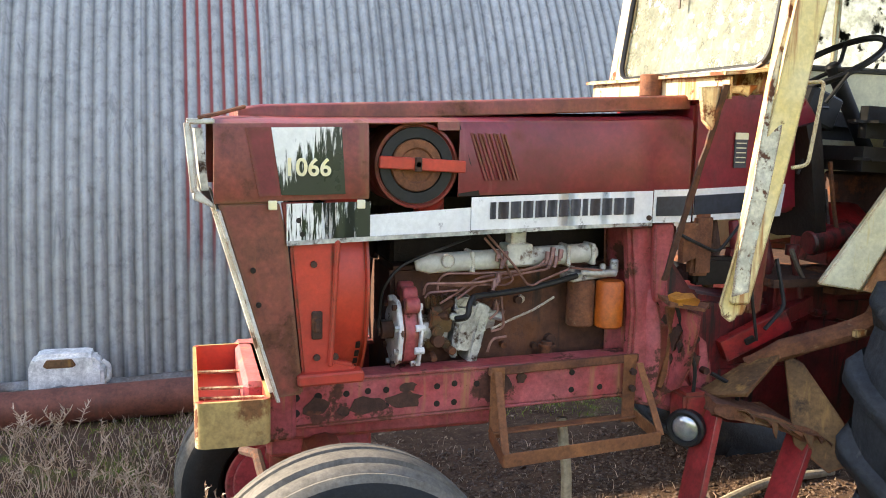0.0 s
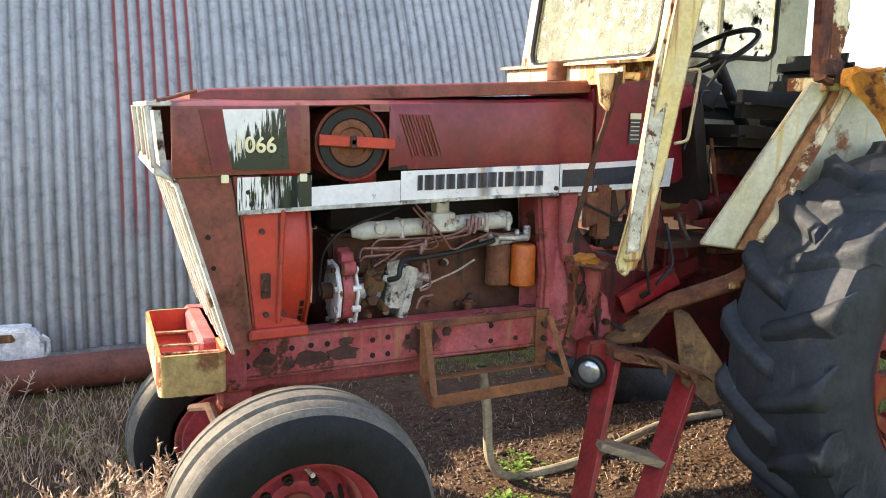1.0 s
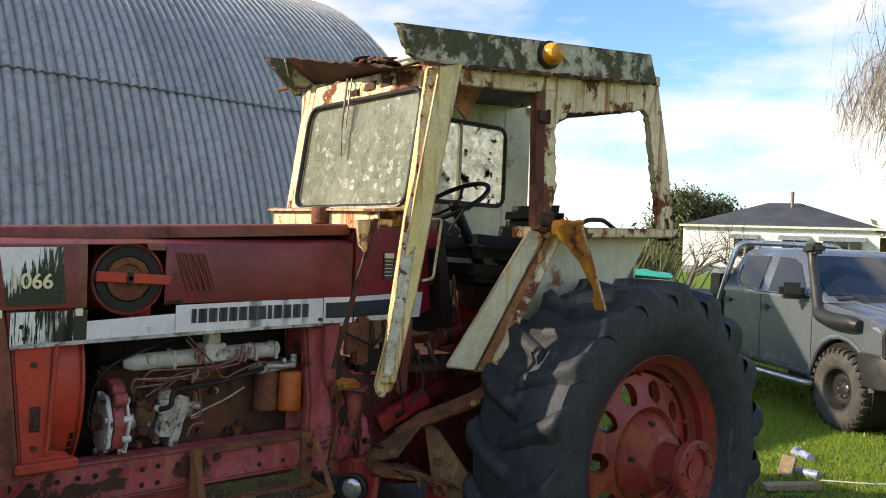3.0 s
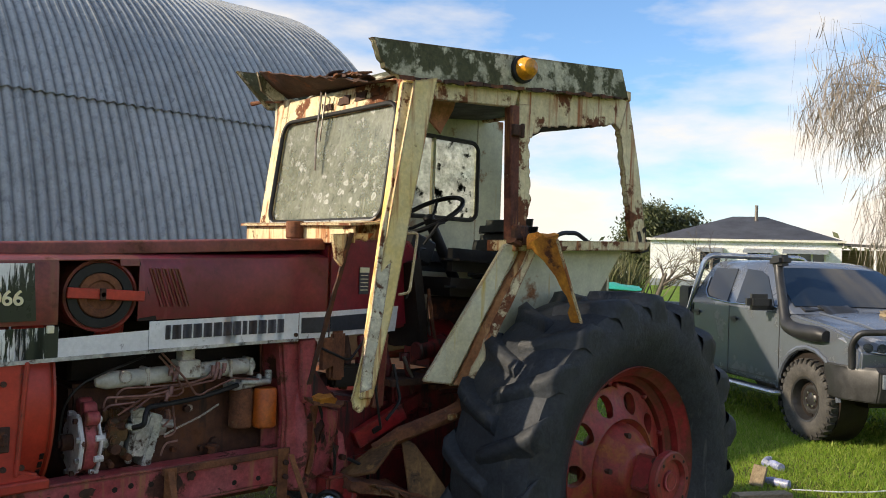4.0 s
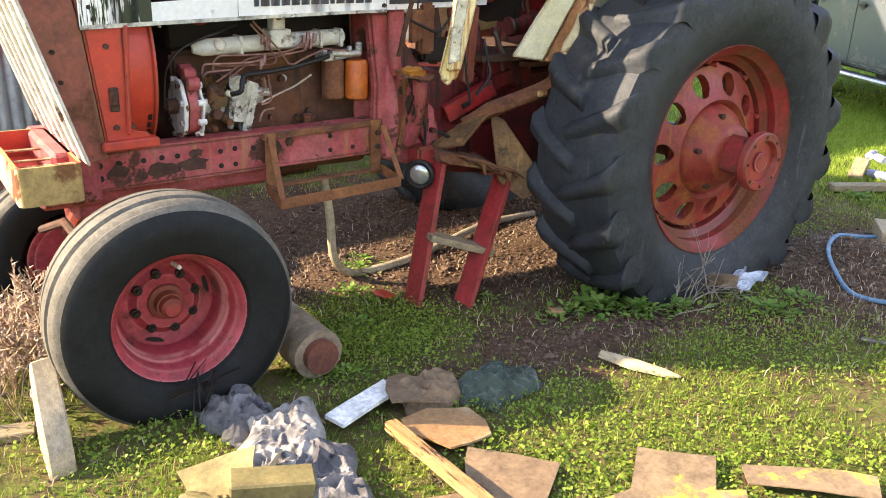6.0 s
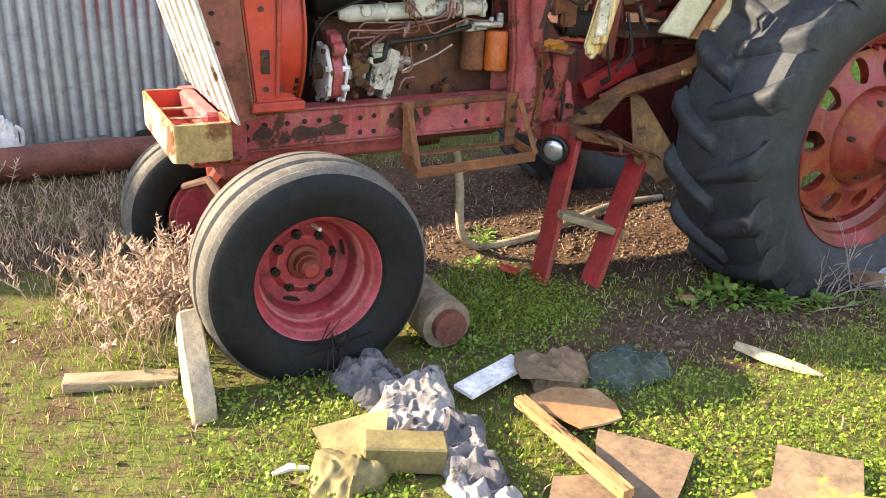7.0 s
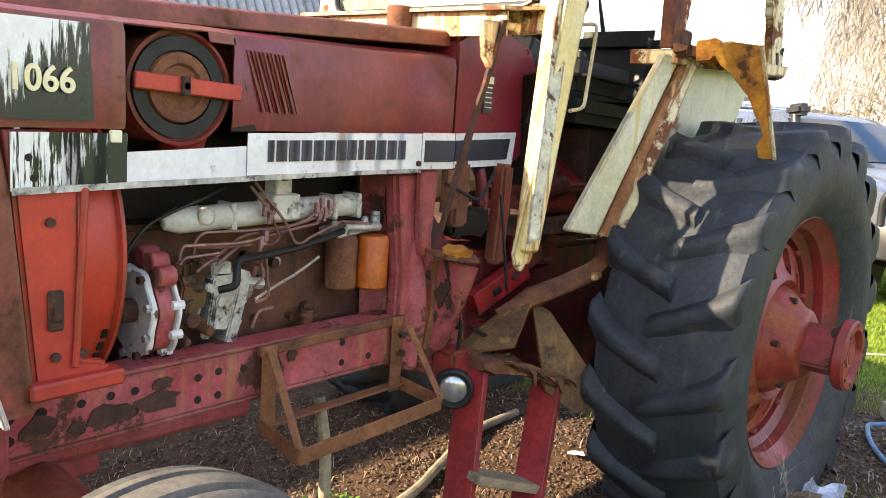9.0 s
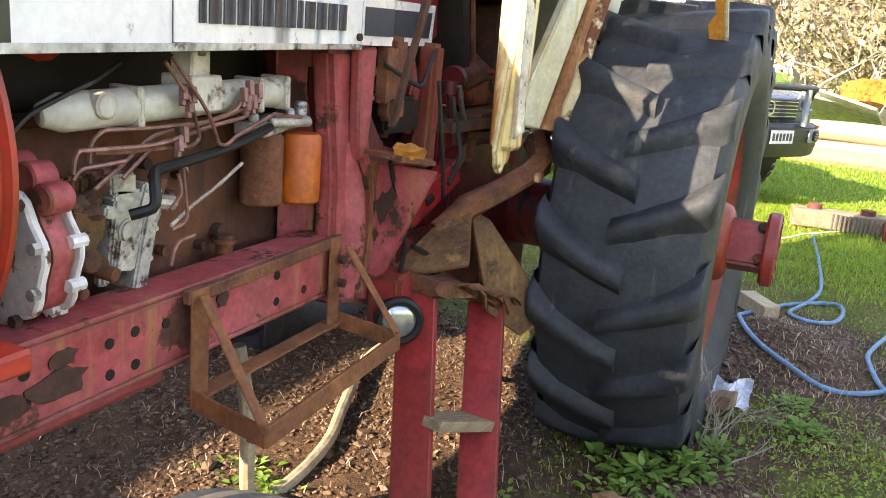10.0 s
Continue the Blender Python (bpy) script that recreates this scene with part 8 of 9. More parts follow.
bare_tree((26.6, 1.9, 0.35), 14.0, 3, "leafless pale willow with fine drooping twigs", 0.17)
bare_tree((29.8, 3.3, 0.4), 15.0, 8, "leafless pale willow with fine drooping twigs", 0.17)
bare_tree((25.0, 3.2, 0.3), 8.5, 15, "bare grey tree at the edge of the thicket", 0.03)
bare_tree((22.0, -1.5, 0.3), 8.0, 16, "bare grey tree at the edge of the thicket", 0.03)

bare_tree((19.9, 12.8, 0.4), 3.6, 23, "spindly bare shrub in front of the house", 0.0, "bark", 3)
bare_tree((21.3, 11.6, 0.4), 3.4, 29, "spindly bare shrub in front of the house", 0.0, "bark", 3)


def leafy_tree(at, height, width, seed, label):
    rng = random.Random(seed)
    root = thing("tree", at, label, "tree")
    b, tips = Mesh(), []
    grow(b, Vector(at), Vector((0, 0, 1)), height * 0.5, height * 0.05, 2, rng, 0.0, 0.9, tips, (4, 6))
    part("trunk", b, "bark", root, smooth=60)
    pts = []
    for _ in range(420):
        a, h = rng.uniform(0, 2 * math.pi), rng.random()
        rr = width * 0.5 * math.sqrt(max(0.02, 1 - (h * 1.25 - 0.4) ** 2)) * (0.62 + 0.38 * noise.noise(Vector((math.cos(a) * 2, math.sin(a) * 2, h * 3 + seed)))) * rng.uniform(0.6, 1.05)
        pts.append(Vector(at) + Vector((rr * math.cos(a), rr * math.sin(a), height * (0.16 + 0.84 * h))))
    leaf_mesh("crown", pts, 0.13, rng, "leaf_dark", root, 36, 0.36)
    return root


leafy_tree((46.5, 31.0, 0.9), 4.9, 5.4, 41, "dense dark green round tree behind the house")
leafy_tree((48.5, 30.0, 0.9), 4.4, 5.4, 42, "dense dark green round tree behind the house")


def spiky_bush(at, height, count, seed, label):
    """Clump of stiff upright stems with sword leaves."""
    rng = random.Random(seed)
    root = thing("bush", at, label, "bush")
    v, f = [], []
    for _ in range(count):
        a = rng.uniform(0, 2 * math.pi)
        p = Vector(at) + Vector((rng.gauss(0, 0.5), rng.gauss(0, 0.5), 0))
        d = Vector((math.cos(a) * rng.uniform(0.1, 0.7), math.sin(a) * rng.uniform(0.1, 0.7), 1)).normalized()
        h = height * rng.uniform(0.5, 1.0)
        s = d.cross(Vector((rng.gauss(0, 1), rng.gauss(0, 1), 0.1))).normalized() * 0.026
        k = len(v)
        q = p + d * h * 0.55
        e = p + d * h + Vector((d.x, d.y, -0.3)) * h * 0.12
        v += [p - s, p + s, q + s * 0.9, q - s * 0.9, e]
        f += [(k, k + 1, k + 2, k + 3), (k + 3, k + 2, k + 4)]
    me = bpy.data.meshes.new("foliage")
    me.from_pydata([tuple(p) for p in v], [], f)
    me.materials.append(M["leaf_olive"])
    ob = new("foliage", me)
    ob.parent = root
    ob.matrix_parent_inverse = base_of(root).inverted()
    return root


for k, (x, y) in enumerate(((24.0, 17.1), (25.0, 17.9), (24.2, 17.8))):
    spiky_bush((x, y, 0.45), 2.3, 260, 50 + k, "tall clump of grey-green sword leaves")

# thicket of bare scrub beyond the truck
thicket = thing("thicket", (22, -4, 0), "tangled brown thicket of bare scrub and vines", "thicket", kind="stuff")
trng = random.Random(77)
b = Mesh()
tips = []
for k in range(46):
    x, y = trng.uniform(17.5, 25.5), trng.uniform(-9.0, 2.2)
    grow(b, Vector((x, y, 0.2)), Vector((trng.gauss(0, 0.35), trng.gauss(0, 0.35), 1)), trng.uniform(1.6, 2.9), 0.045, 2, trng, 0.04, 0.9, tips, (4, 6), 4, 0.008)
part("scrub", b, "twig", thicket, smooth=60)["kind"] = "stuff"
leaf_mesh("scrub_leaves", [trng.choice(tips) for _ in range(2600)], 0.075, trng, "leaf_olive", thicket, 7, 0.28)
M["straw"] = surf("dry_straw", (0.40, 0.32, 0.20), (0.30, 0.23, 0.14), 3, 0.9, 0.05, bump=0.0)
leaf_mesh("dry_vines", [trng.choice(tips) for _ in range(2200)], 0.11, trng, "straw", thicket, 5, 0.35)
# hedge line that closes the yard behind the camera and to the side
hedge = thing("hedge", (0, -30, 0), "distant dark green hedge round the field", "hedge", kind="stuff")
hp = [Vector((x + trng.uniform(-1, 1), -30 + trng.uniform(-1.5, 1.5), trng.uniform(0.5, 4.0))) for x in np.arange(-40, 50, 0.45)]
hp += [Vector((-38 + trng.uniform(-1.5, 1.5), y, trng.uniform(0.5, 4.0))) for y in np.arange(-30, 5, 0.45)]
hp += [Vector((x, 62 - 0.3 * x + trng.uniform(-2, 2), 1 + trng.uniform(0.3, 2.6))) for x in np.arange(20, 110, 0.5)]
hp += [Vector((78 + trng.uniform(-2, 2), y, 1 + trng.uniform(0.3, 3.4))) for y in np.arange(-50, 40, 0.45)]
leaf_mesh("hedge_leaves", hp, 0.45, trng, "leaf_dark", hedge, 14, 0.7)

# ---- things lying in the yard ----
def lay(x, y, dz=0.0):
    return ground_z(x, y) + dz


# rusty pipe along the shed
b = Mesh().tube([(-2.6, 4.30, lay(-2.6, 4.3, 0.10)), (-0.5, 4.33, 0.095), (0.4, 4.38, 0.105), (1.6, 4.42, 0.10), (2.6, 4.45, 0.08)], 0.098, 20)
M["red_rust"] = surf("red_brown_pipe_rust", (0.19, 0.06, 0.035), (0.12, 0.04, 0.025), 6, 0.75, 0.1, bump=0.15, streak=(0.10, 0.04, 0.025), streak_at=0.6)
solo("pipe", b, "red_rust", "long red-brown rusty steel pipe lying by the shed", "pipe")
for x, s in ((-0.35, -8), (0.35, 10)):
    b = Mesh().tube([(x - 0.6, 4.78, 0.06), (x, 4.82, 0.08), (x + 0.6, 4.80, 0.05)], 0.035, 8, squash=0.5).dent(0.02, 6)
    solo("scrap_rail", b, "steel", "grey scrap metal rail against the shed", "scrap metal")
b = Mesh().prism([(0.55, 4.78, 0.02), (1.05, 4.82, 0.02), (1.0, 4.86, 0.16), (0.62, 4.84, 0.12)], (0, 0.05, 0)).cut(2).dent(0.03, 8)
solo("scrap_plate", b, "grime_and_void", "dark crumpled scrap sheet at the foot of the shed", "scrap metal")
b = Mesh().grid(lambda u, v: Vector((0.2 + 2.6 * u, 4.72 + 0.14 * v, ground_z(0.2 + 2.6 * u, 4.75) + 0.13 * math.sin(math.pi * v) * (0.5 + 0.5 * noise.noise(Vector((u * 9, 3, 0)))))), 60, 6).dent(0.03, 9)
M["rubble"] = surf("crumbled_grey_concrete", (0.30, 0.29, 0.26), (0.16, 0.15, 0.13), 9, 0.95, 0.04, bump=0.6, bump_scale=30, spot=(0.03, 0.028, 0.024), spot_scale=5, spot_at=0.56)
solo("footing", b, "rubble", "crumbled concrete footing along the shed", "footing")
for k, (x, w) in enumerate(((-1.5, 0.5), (-0.85, 0.45), (-0.2, 0.4), (0.3, 0.35))):
    q = Mesh().prism([(x - w / 2, 4.80, 0.02), (x + w / 2, 4.82, 0.02), (x + w / 2 - 0.05, 4.85, 0.11), (x - w / 2 + 0.03, 4.84, 0.09)], (0, 0.02, 0)).cut(2).dent(0.015, 11)
    solo("scrap_sheet", q, "steel", "bent offcut of grey sheet metal at the shed wall", "scrap metal", "sheet offcuts by the shed")

# white plastic can
jug = thing("jerrycan", (-0.27, 4.70, 0), "dirty white plastic jerrycan standing by the pipe", "jerrycan")
jb = Mesh()
prof = [(-0.19, 0.0), (-0.20, 0.03), (-0.195, 0.19), (-0.175, 0.245), (-0.13, 0.262), (0.10, 0.262), (0.145, 0.25), (0.155, 0.20), (0.19, 0.175), (0.195, 0.03), (0.185, 0.0)]
rings = [[(-0.27 + x, 4.64 + y, 0.035 + z) for x, z in prof] for y in (0.0, 0.16)]
jb = loft(rings)
hole = [(-0.12 + 0.0, 0.20), (-0.10, 0.235), (0.03, 0.235), (0.05, 0.20), (0.03, 0.188), (-0.10, 0.188)]
part("can_body", jb, "white_plastic", jug, bevel=0.02, seg=2)
part("handle_recess", Mesh().prism([(-0.27 + x, 4.632, 0.035 + z) for x, z in hole], (0, 0.01, 0)), "dark_ply", jug, bevel=0.003)
part("can_handle", Mesh().tube(bent([(-0.09, 4.70, 0.235), (-0.055, 4.70, 0.21), (-0.055, 4.70, 0.13), (-0.09, 4.70, 0.11)]), 0.014, 8), "white_plastic", jug)
part("can_stain", Mesh().prism([(-0.38, 4.632, 0.07), (-0.30, 4.632, 0.062), (-0.18, 4.632, 0.07), (-0.19, 4.632, 0.12), (-0.25, 4.632, 0.108), (-0.30, 4.632, 0.125), (-0.36, 4.632, 0.11)], (0, 0.006, 0)), "galv", jug)

# timber chocks
b = Mesh().prism([(0.292, 1.455, -0.02), (0.292, 1.470, 0.085), (0.315, 1.76, 0.27), (0.315, 1.82, 0.20), (0.292, 1.62, -0.02)], (0.078, 0.008, 0.0)).cut(1).dent(0.006, 14)
M["pale_wood"] = surf("pale_cut_timber", (0.46, 0.37, 0.24), (0.36, 0.28, 0.18), 5, 0.8, 0.08, bump=0.2, stretch=(6, 1, 6))
solo("timber_chock", b, "pale_wood", "pale timber chock leaning against the front tyre", "timber", bevel=0.006)
b = Mesh().box((0.13, 1.80, 0.030), (0.36, 0.075, 0.035), (0, 3, -12))
solo("timber_plank", b, "wood", "short grey timber plank on the grass", "timber", bevel=0.004)

# concrete-lined pipe stub behind the front tyre
A, Bp = Vector((1.262, 2.16, 0.085)), Vector((1.27, 1.665, 0.085))
stub = thing("pipe_stub", (1.3, 1.8, 0), "broken concrete-coated pipe lying behind the front tyre", "pipe")
M["concrete"] = surf("rough_tan_concrete", (0.32, 0.25, 0.165), (0.20, 0.15, 0.10), 8, 0.9, 0.05, bump=0.5, bump_scale=45)
part("coating", Mesh().tube([A, A.lerp(Bp, 0.5), Bp], [0.095, 0.10, 0.098], 20).dent(0.006, 20), "concrete", stub)
part("core", Mesh().tube([Bp + (Bp - A).normalized() * -0.02, Bp + (Bp - A).normalized() * 0.035], 0.066, 18), "red_rust", stub)


# heap of torn cloth
def cloth_piece(cx, cy, cz, lu, lv, turn, seed, amp=0.045):
    c, s = math.cos(turn), math.sin(turn)

    def f(u, v):
        """Mound with a ragged outline, sagging folds and sharp creases."""
        x, y = (u - 0.5) * lu, (v - 0.5) * lv
        q = Vector((x * 8 + seed, y * 8, seed))
        w, w2 = noise.noise(q), noise.noise(q * 1.7 + Vector((9, 3, 1)))
        edge_r = max(0.0, 1 - ((2 * u - 1) ** 4 + (2 * v - 1) ** 4))
        warp = Vector((x * 13 + 0.9 * w + seed, y * 13 + 0.9 * w2, 2 * seed))
        fold = (1 - abs(noise.noise(warp)) * 1.9) + 0.55 * (1 - abs(noise.noise(warp * 2.1 + Vector((4, 7, 2)))) * 1.9)
        z = cz * (0.10 + 0.75 * edge_r ** 0.6) * (0.8 + 0.5 * w) + amp * 0.62 * (fold - 0.6) * (0.25 + edge_r)
        x, y = x * (1 + 0.40 * w2) + 0.03 * w, y * (1 + 0.40 * w) + 0.03 * w2
        px, py = cx + c * x - s * y, cy + s * x + c * y
        return Vector((px, py, ground_z(px, py) + max(0.004, z)))
    return Mesh().grid(f, 72, 72)


# The dark spots paint the shade of deep folds into the cloth.
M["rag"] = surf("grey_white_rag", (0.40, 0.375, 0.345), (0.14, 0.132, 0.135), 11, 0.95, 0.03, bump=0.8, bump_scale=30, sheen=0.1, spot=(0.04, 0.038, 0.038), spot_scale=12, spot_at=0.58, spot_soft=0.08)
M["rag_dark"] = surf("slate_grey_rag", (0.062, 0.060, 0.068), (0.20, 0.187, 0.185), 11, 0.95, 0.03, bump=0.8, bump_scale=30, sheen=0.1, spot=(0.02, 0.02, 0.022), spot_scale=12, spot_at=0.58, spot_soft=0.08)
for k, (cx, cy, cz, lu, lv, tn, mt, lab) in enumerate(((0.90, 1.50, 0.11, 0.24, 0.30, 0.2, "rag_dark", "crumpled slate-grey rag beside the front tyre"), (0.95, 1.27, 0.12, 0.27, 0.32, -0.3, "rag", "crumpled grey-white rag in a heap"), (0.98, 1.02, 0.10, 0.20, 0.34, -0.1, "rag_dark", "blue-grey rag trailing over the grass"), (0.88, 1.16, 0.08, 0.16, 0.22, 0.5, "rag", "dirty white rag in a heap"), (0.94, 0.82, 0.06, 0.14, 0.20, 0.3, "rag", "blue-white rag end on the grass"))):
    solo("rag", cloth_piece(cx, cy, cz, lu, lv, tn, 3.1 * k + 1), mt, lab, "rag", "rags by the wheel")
wire_root = thing("wire_scrap", (0.80, 1.58, 0.02), "tangle of dark wire beside the rags", "wire")
wr = random.Random(9)
for k in range(10):
    p = Vector((0.80 + wr.gauss(0, 0.02), 1.58 + wr.gauss(0, 0.02), 0.12))
    b = Mesh().tube([p, p + Vector((wr.gauss(0, 0.05), wr.gauss(0, 0.05), wr.gauss(0.03, 0.03))), p + Vector((wr.gauss(-0.04, 0.05), wr.gauss(0, 0.06), wr.gauss(0.02, 0.04)))], 0.003, 4)
    part("strand", b, "grime_and_void", wire_root)

# boards and sheets on the grass
M["card"] = surf("weathered_brown_board", (0.25, 0.165, 0.095), (0.17, 0.11, 0.065), 4, 0.85, 0.08, bump=0.2, spot=(0.11, 0.07, 0.045), spot_scale=7, spot_at=0.64)
M["yellow_card"] = surf("brown_board_with_yellow_paint", (0.25, 0.175, 0.10), (0.19, 0.125, 0.075), 4, 0.85, 0.05, bump=0.12, spot=(0.55, 0.47, 0.06), spot_scale=2.2, spot_at=0.55, spot_soft=0.06)


LAID = []                                                # outlines of what lies flat on the grass


def sheet(name, pts, z, th, material, label, curl=0.0, cuts=3):
    LAID.append(list(pts))
    b = Mesh().prism([(x, y, z) for x, y in pts], (0, 0, th)).cut(cuts)
    for v in b.bm.verts:
        v.co.z += curl * noise.noise(v.co * 2.5) + ground_z(v.co.x, v.co.y)
    return solo(name, b, material, label, "board", "boards on the grass")


sheet("board", [(1.33, 1.175), (1.45, 1.20), (1.595, 1.16), (1.60, 1.06), (1.56, 0.975), (1.46, 0.955), (1.374, 0.947), (1.34, 1.01), (1.297, 1.09)], 0.03, 0.008, "ply", "tan cardboard carton torn at its edges", 0.05)
sheet("board", [(1.42, 1.42), (1.50, 1.45), (1.58, 1.36), (1.64, 1.31), (1.60, 1.24), (1.543, 1.20), (1.44, 1.21), (1.336, 1.244), (1.36, 1.33)], 0.05, 0.006, "card", "curled piece of brown cardboard", 0.10)
sheet("board", [(1.437, 0.942), (1.55, 0.84), (1.641, 0.725), (1.50, 0.62), (1.375, 0.536), (1.25, 0.60), (1.09, 0.705), (1.17, 0.80), (1.30, 0.76), (1.38, 0.88)], 0.03, 0.004, "card", "flat brown hardboard sheet", 0.02)
sheet("board", [(1.909, 0.651), (2.083, 0.476), (1.94, 0.363), (2.01, 0.309), (1.891, 0.20), (1.65, 0.36), (1.50, 0.521), (1.73, 0.511)], 0.03, 0.004, "yellow_card", "torn brown board splashed with yellow paint", 0.02)
sheet("board", [(2.109, 0.401), (2.334, 0.188), (2.40, 0.12), (2.30, 0.05), (2.221, 0.12), (2.045, 0.327)], 0.03, 0.004, "yellow_card", "torn brown board splashed with yellow paint", 0.02)
sheet("board", [(1.115, 1.312), (1.27, 1.372), (1.42, 1.445), (1.435, 1.345), (1.29, 1.29), (1.14, 1.228)], 0.04, 0.014, "white_plastic", "white painted board among the rags", 0.015)
M["burnt_wood"] = surf("charred_orange_batten", (0.50, 0.27, 0.11), (0.38, 0.17, 0.06), 6, 0.8, 0.1, bump=0.2, stretch=(6, 1, 6), spot=(0.04, 0.02, 0.012), spot_scale=8, spot_at=0.57)
b = Mesh().box((1.275, 0.875, 0.062), (0.042, 0.53, 0.032), (0, 0, 2)).cut(3).dent(0.004, 20)
solo("timber_batten", b, "burnt_wood", "orange timber batten charred along one edge", "timber")
M["olive_box"] = surf("olive_waxed_carton", (0.23, 0.185, 0.07), (0.15, 0.115, 0.045), 6, 0.75, 0.1, bump=0.1)
b = Mesh().box((0.80, 1.02, 0.07), (0.24, 0.10, 0.085), (0, 4, -20))
solo("carton", b, "olive_box", "flattened olive-yellow carton on the grass", "box", bevel=0.006)
b = Mesh().prism([(0.60, 1.24, 0.05), (0.80, 1.14, 0.14), (0.74, 1.02, 0.06), (0.58, 1.06, 0.03)], (0, 0, 0.008)).cut(2).dent(0.02, 9)
solo("carton", b, "olive_box", "torn flap of an olive-yellow carton", "box")
solo("carton", cloth_piece(0.66, 1.05, 0.08, 0.3, 0.2, 0.4, 33, 0.025), "olive_box", "crushed olive-yellow carton on the grass", "box")
b = Mesh().tube([(0.44, 1.12, 0.03), (0.49, 1.12, 0.04), (0.54, 1.10, 0.035)], [0.006, 0.012, 0.006], 6)
solo("scrap", b, "white_plastic", "small white stick of plastic", "scrap")
M["green_cloth"] = surf("dark_green_cloth", (0.020, 0.034, 0.024), (0.050, 0.075, 0.052), 12, 0.9, 0.05, bump=0.2, sheen=0.3)
solo("jacket", cloth_piece(1.78, 1.235, 0.07, 0.30, 0.24, 0.3, 17, 0.05), "green_cloth", "crumpled dark green jacket on the grass", "jacket")
solo("rag", cloth_piece(1.53, 1.31, 0.09, 0.24, 0.20, 0.2, 19, 0.04), "card", "crumpled brown sacking on the cardboard", "rag", "rags by the wheel")
b = Mesh().tube([(2.27, 1.19, 0.035), (2.32, 1.07, 0.03), (2.38, 0.95, 0.028), (2.41, 0.89, 0.025)], [0.016, 0.024, 0.018, 0.006], 6, squash=0.5).dent(0.006, 30)
solo("split_stick", b, "pale_wood", "split pale stick on bare soil", "stick")

# hoses
M["blue_hose"] = surf("faded_blue_air_hose", (0.10, 0.22, 0.36), (0.14, 0.27, 0.40), 5, 0.5, 0.08, bump=0.02)
M["cream_hose"] = surf("dirty_cream_hose", (0.42, 0.36, 0.25), (0.34, 0.28, 0.19), 8, 0.6, 0.08, bump=0.05)


def smooth_run(pts, n=6):
    """A soft curve through points on the ground."""
    P_ = [Vector(p) for p in pts]
    P_ = [P_[0] * 2 - P_[1]] + P_ + [P_[-1] * 2 - P_[-2]]
    out = []
    for a, b_, c, d in zip(P_, P_[1:], P_[2:], P_[3:]):
        for k in range(n):
            t = k / n
            out.append(0.5 * ((2 * b_) + (c - a) * t + (2 * a - 5 * b_ + 4 * c - d) * t * t + (3 * b_ - a - 3 * c + d) * t ** 3))
    return out + [P_[-2]]


run = [(7.6, 1.2), (6.4, 1.12), (5.53, 1.10), (4.95, 1.24), (4.81, 1.14), (5.0, 0.99), (5.3, 1.0), (5.1, 1.28), (4.6, 1.46), (4.25, 1.42), (4.0, 1.24), (3.84, 1.02), (3.95, 0.82), (4.2, 0.64), (4.5, 0.42), (4.8, 0.1)]
b = Mesh().tube([(p.x, p.y, ground_z(p.x, p.y) + 0.016) for p in smooth_run([(x, y, 0) for x, y in run])], 0.0115, 8)
solo("air_hose", b, "blue_hose", "blue air hose snaking over the grass", "hose")
run = [(4.9, 0.75), (4.45, 0.86), (4.1, 0.84), (3.87, 0.76), (3.75, 0.62), (3.86, 0.46), (4.2, 0.36), (4.8, 0.3)]
b = Mesh().tube([(p.x, p.y, ground_z(p.x, p.y) + 0.018) for p in smooth_run([(x, y, 0) for x, y in run])], 0.0115, 8)
solo("air_hose", b, "blue_hose", "blue air hose snaking over the grass", "hose")
run = [(1.68, 2.42, 0.55), (1.70, 2.40, 0.36), (1.73, 2.42, 0.14), (1.84, 2.46, 0.03), (2.02, 2.46, 0.025), (2.25, 2.50, 0.03), (2.5, 2.60, 0.03), (2.9, 2.75, 0.03), (3.3, 2.8, 0.02)]
b = Mesh().tube(smooth_run(run), 0.020, 10)
solo("drain_hose", b, "cream_hose", "dirty cream hose hanging from the engine to the ground", "hose")

# small litter
def litter(name, b, mat, lab, cat, **k):
    return solo(name, b, mat, lab, cat, **k)


M["label_blue"] = surf("blue_white_label", (0.55, 0.56, 0.62), (0.10, 0.14, 0.40), 40, 0.4, 0.1, bump=0)
for x, y, a in ((6.80, 2.62, 0.3), (6.72, 2.44, 0.9), (6.28, 2.16, 1.6)):
    d = Vector((math.cos(a), math.sin(a), 0))
    p = Vector((x, y, lay(x, y, 0.035)))
    bt = thing("bottle", p, "discarded drink bottle with a blue and white label", "bottle", "litter on the grass")
    part("bottle_body", Mesh().tube([p, p + d * 0.14, p + d * 0.19, p + d * 0.23], [0.034, 0.034, 0.022, 0.012], 12), "label_blue", bt)
    part("bottle_cap", Mesh().tube([p + d * 0.23, p + d * 0.25], 0.014, 10), "white_plastic", bt)
for c, d, r, lab in (((6.18, 2.36, 0.06), (0.06, 0.10, 0.17), (8, 30, 20), "small offcut of timber in the grass"), ((5.78, 2.12, 0.03), (0.10, 0.44, 0.045), (0, 0, 62), "short timber plank in the grass"), ((4.80, 1.40, 0.06), (0.10, 0.24, 0.085), (4, 0, -50), "pale timber block by the soil heap")):
    solo("timber_offcut", Mesh().box(c, d, r), "wood" if c[0] > 5 else "pale_wood", lab, "timber", bevel=0.004)
b = Mesh().tube([(p.x, p.y, ground_z(p.x, p.y) + 0.03) for p in smooth_run([(6.2, 2.1, 0), (6.5, 1.8, 0), (7.0, 1.5, 0), (7.8, 1.0, 0)])], 0.005, 5)
solo("string", b, "white_plastic", "pale string on the grass", "string")
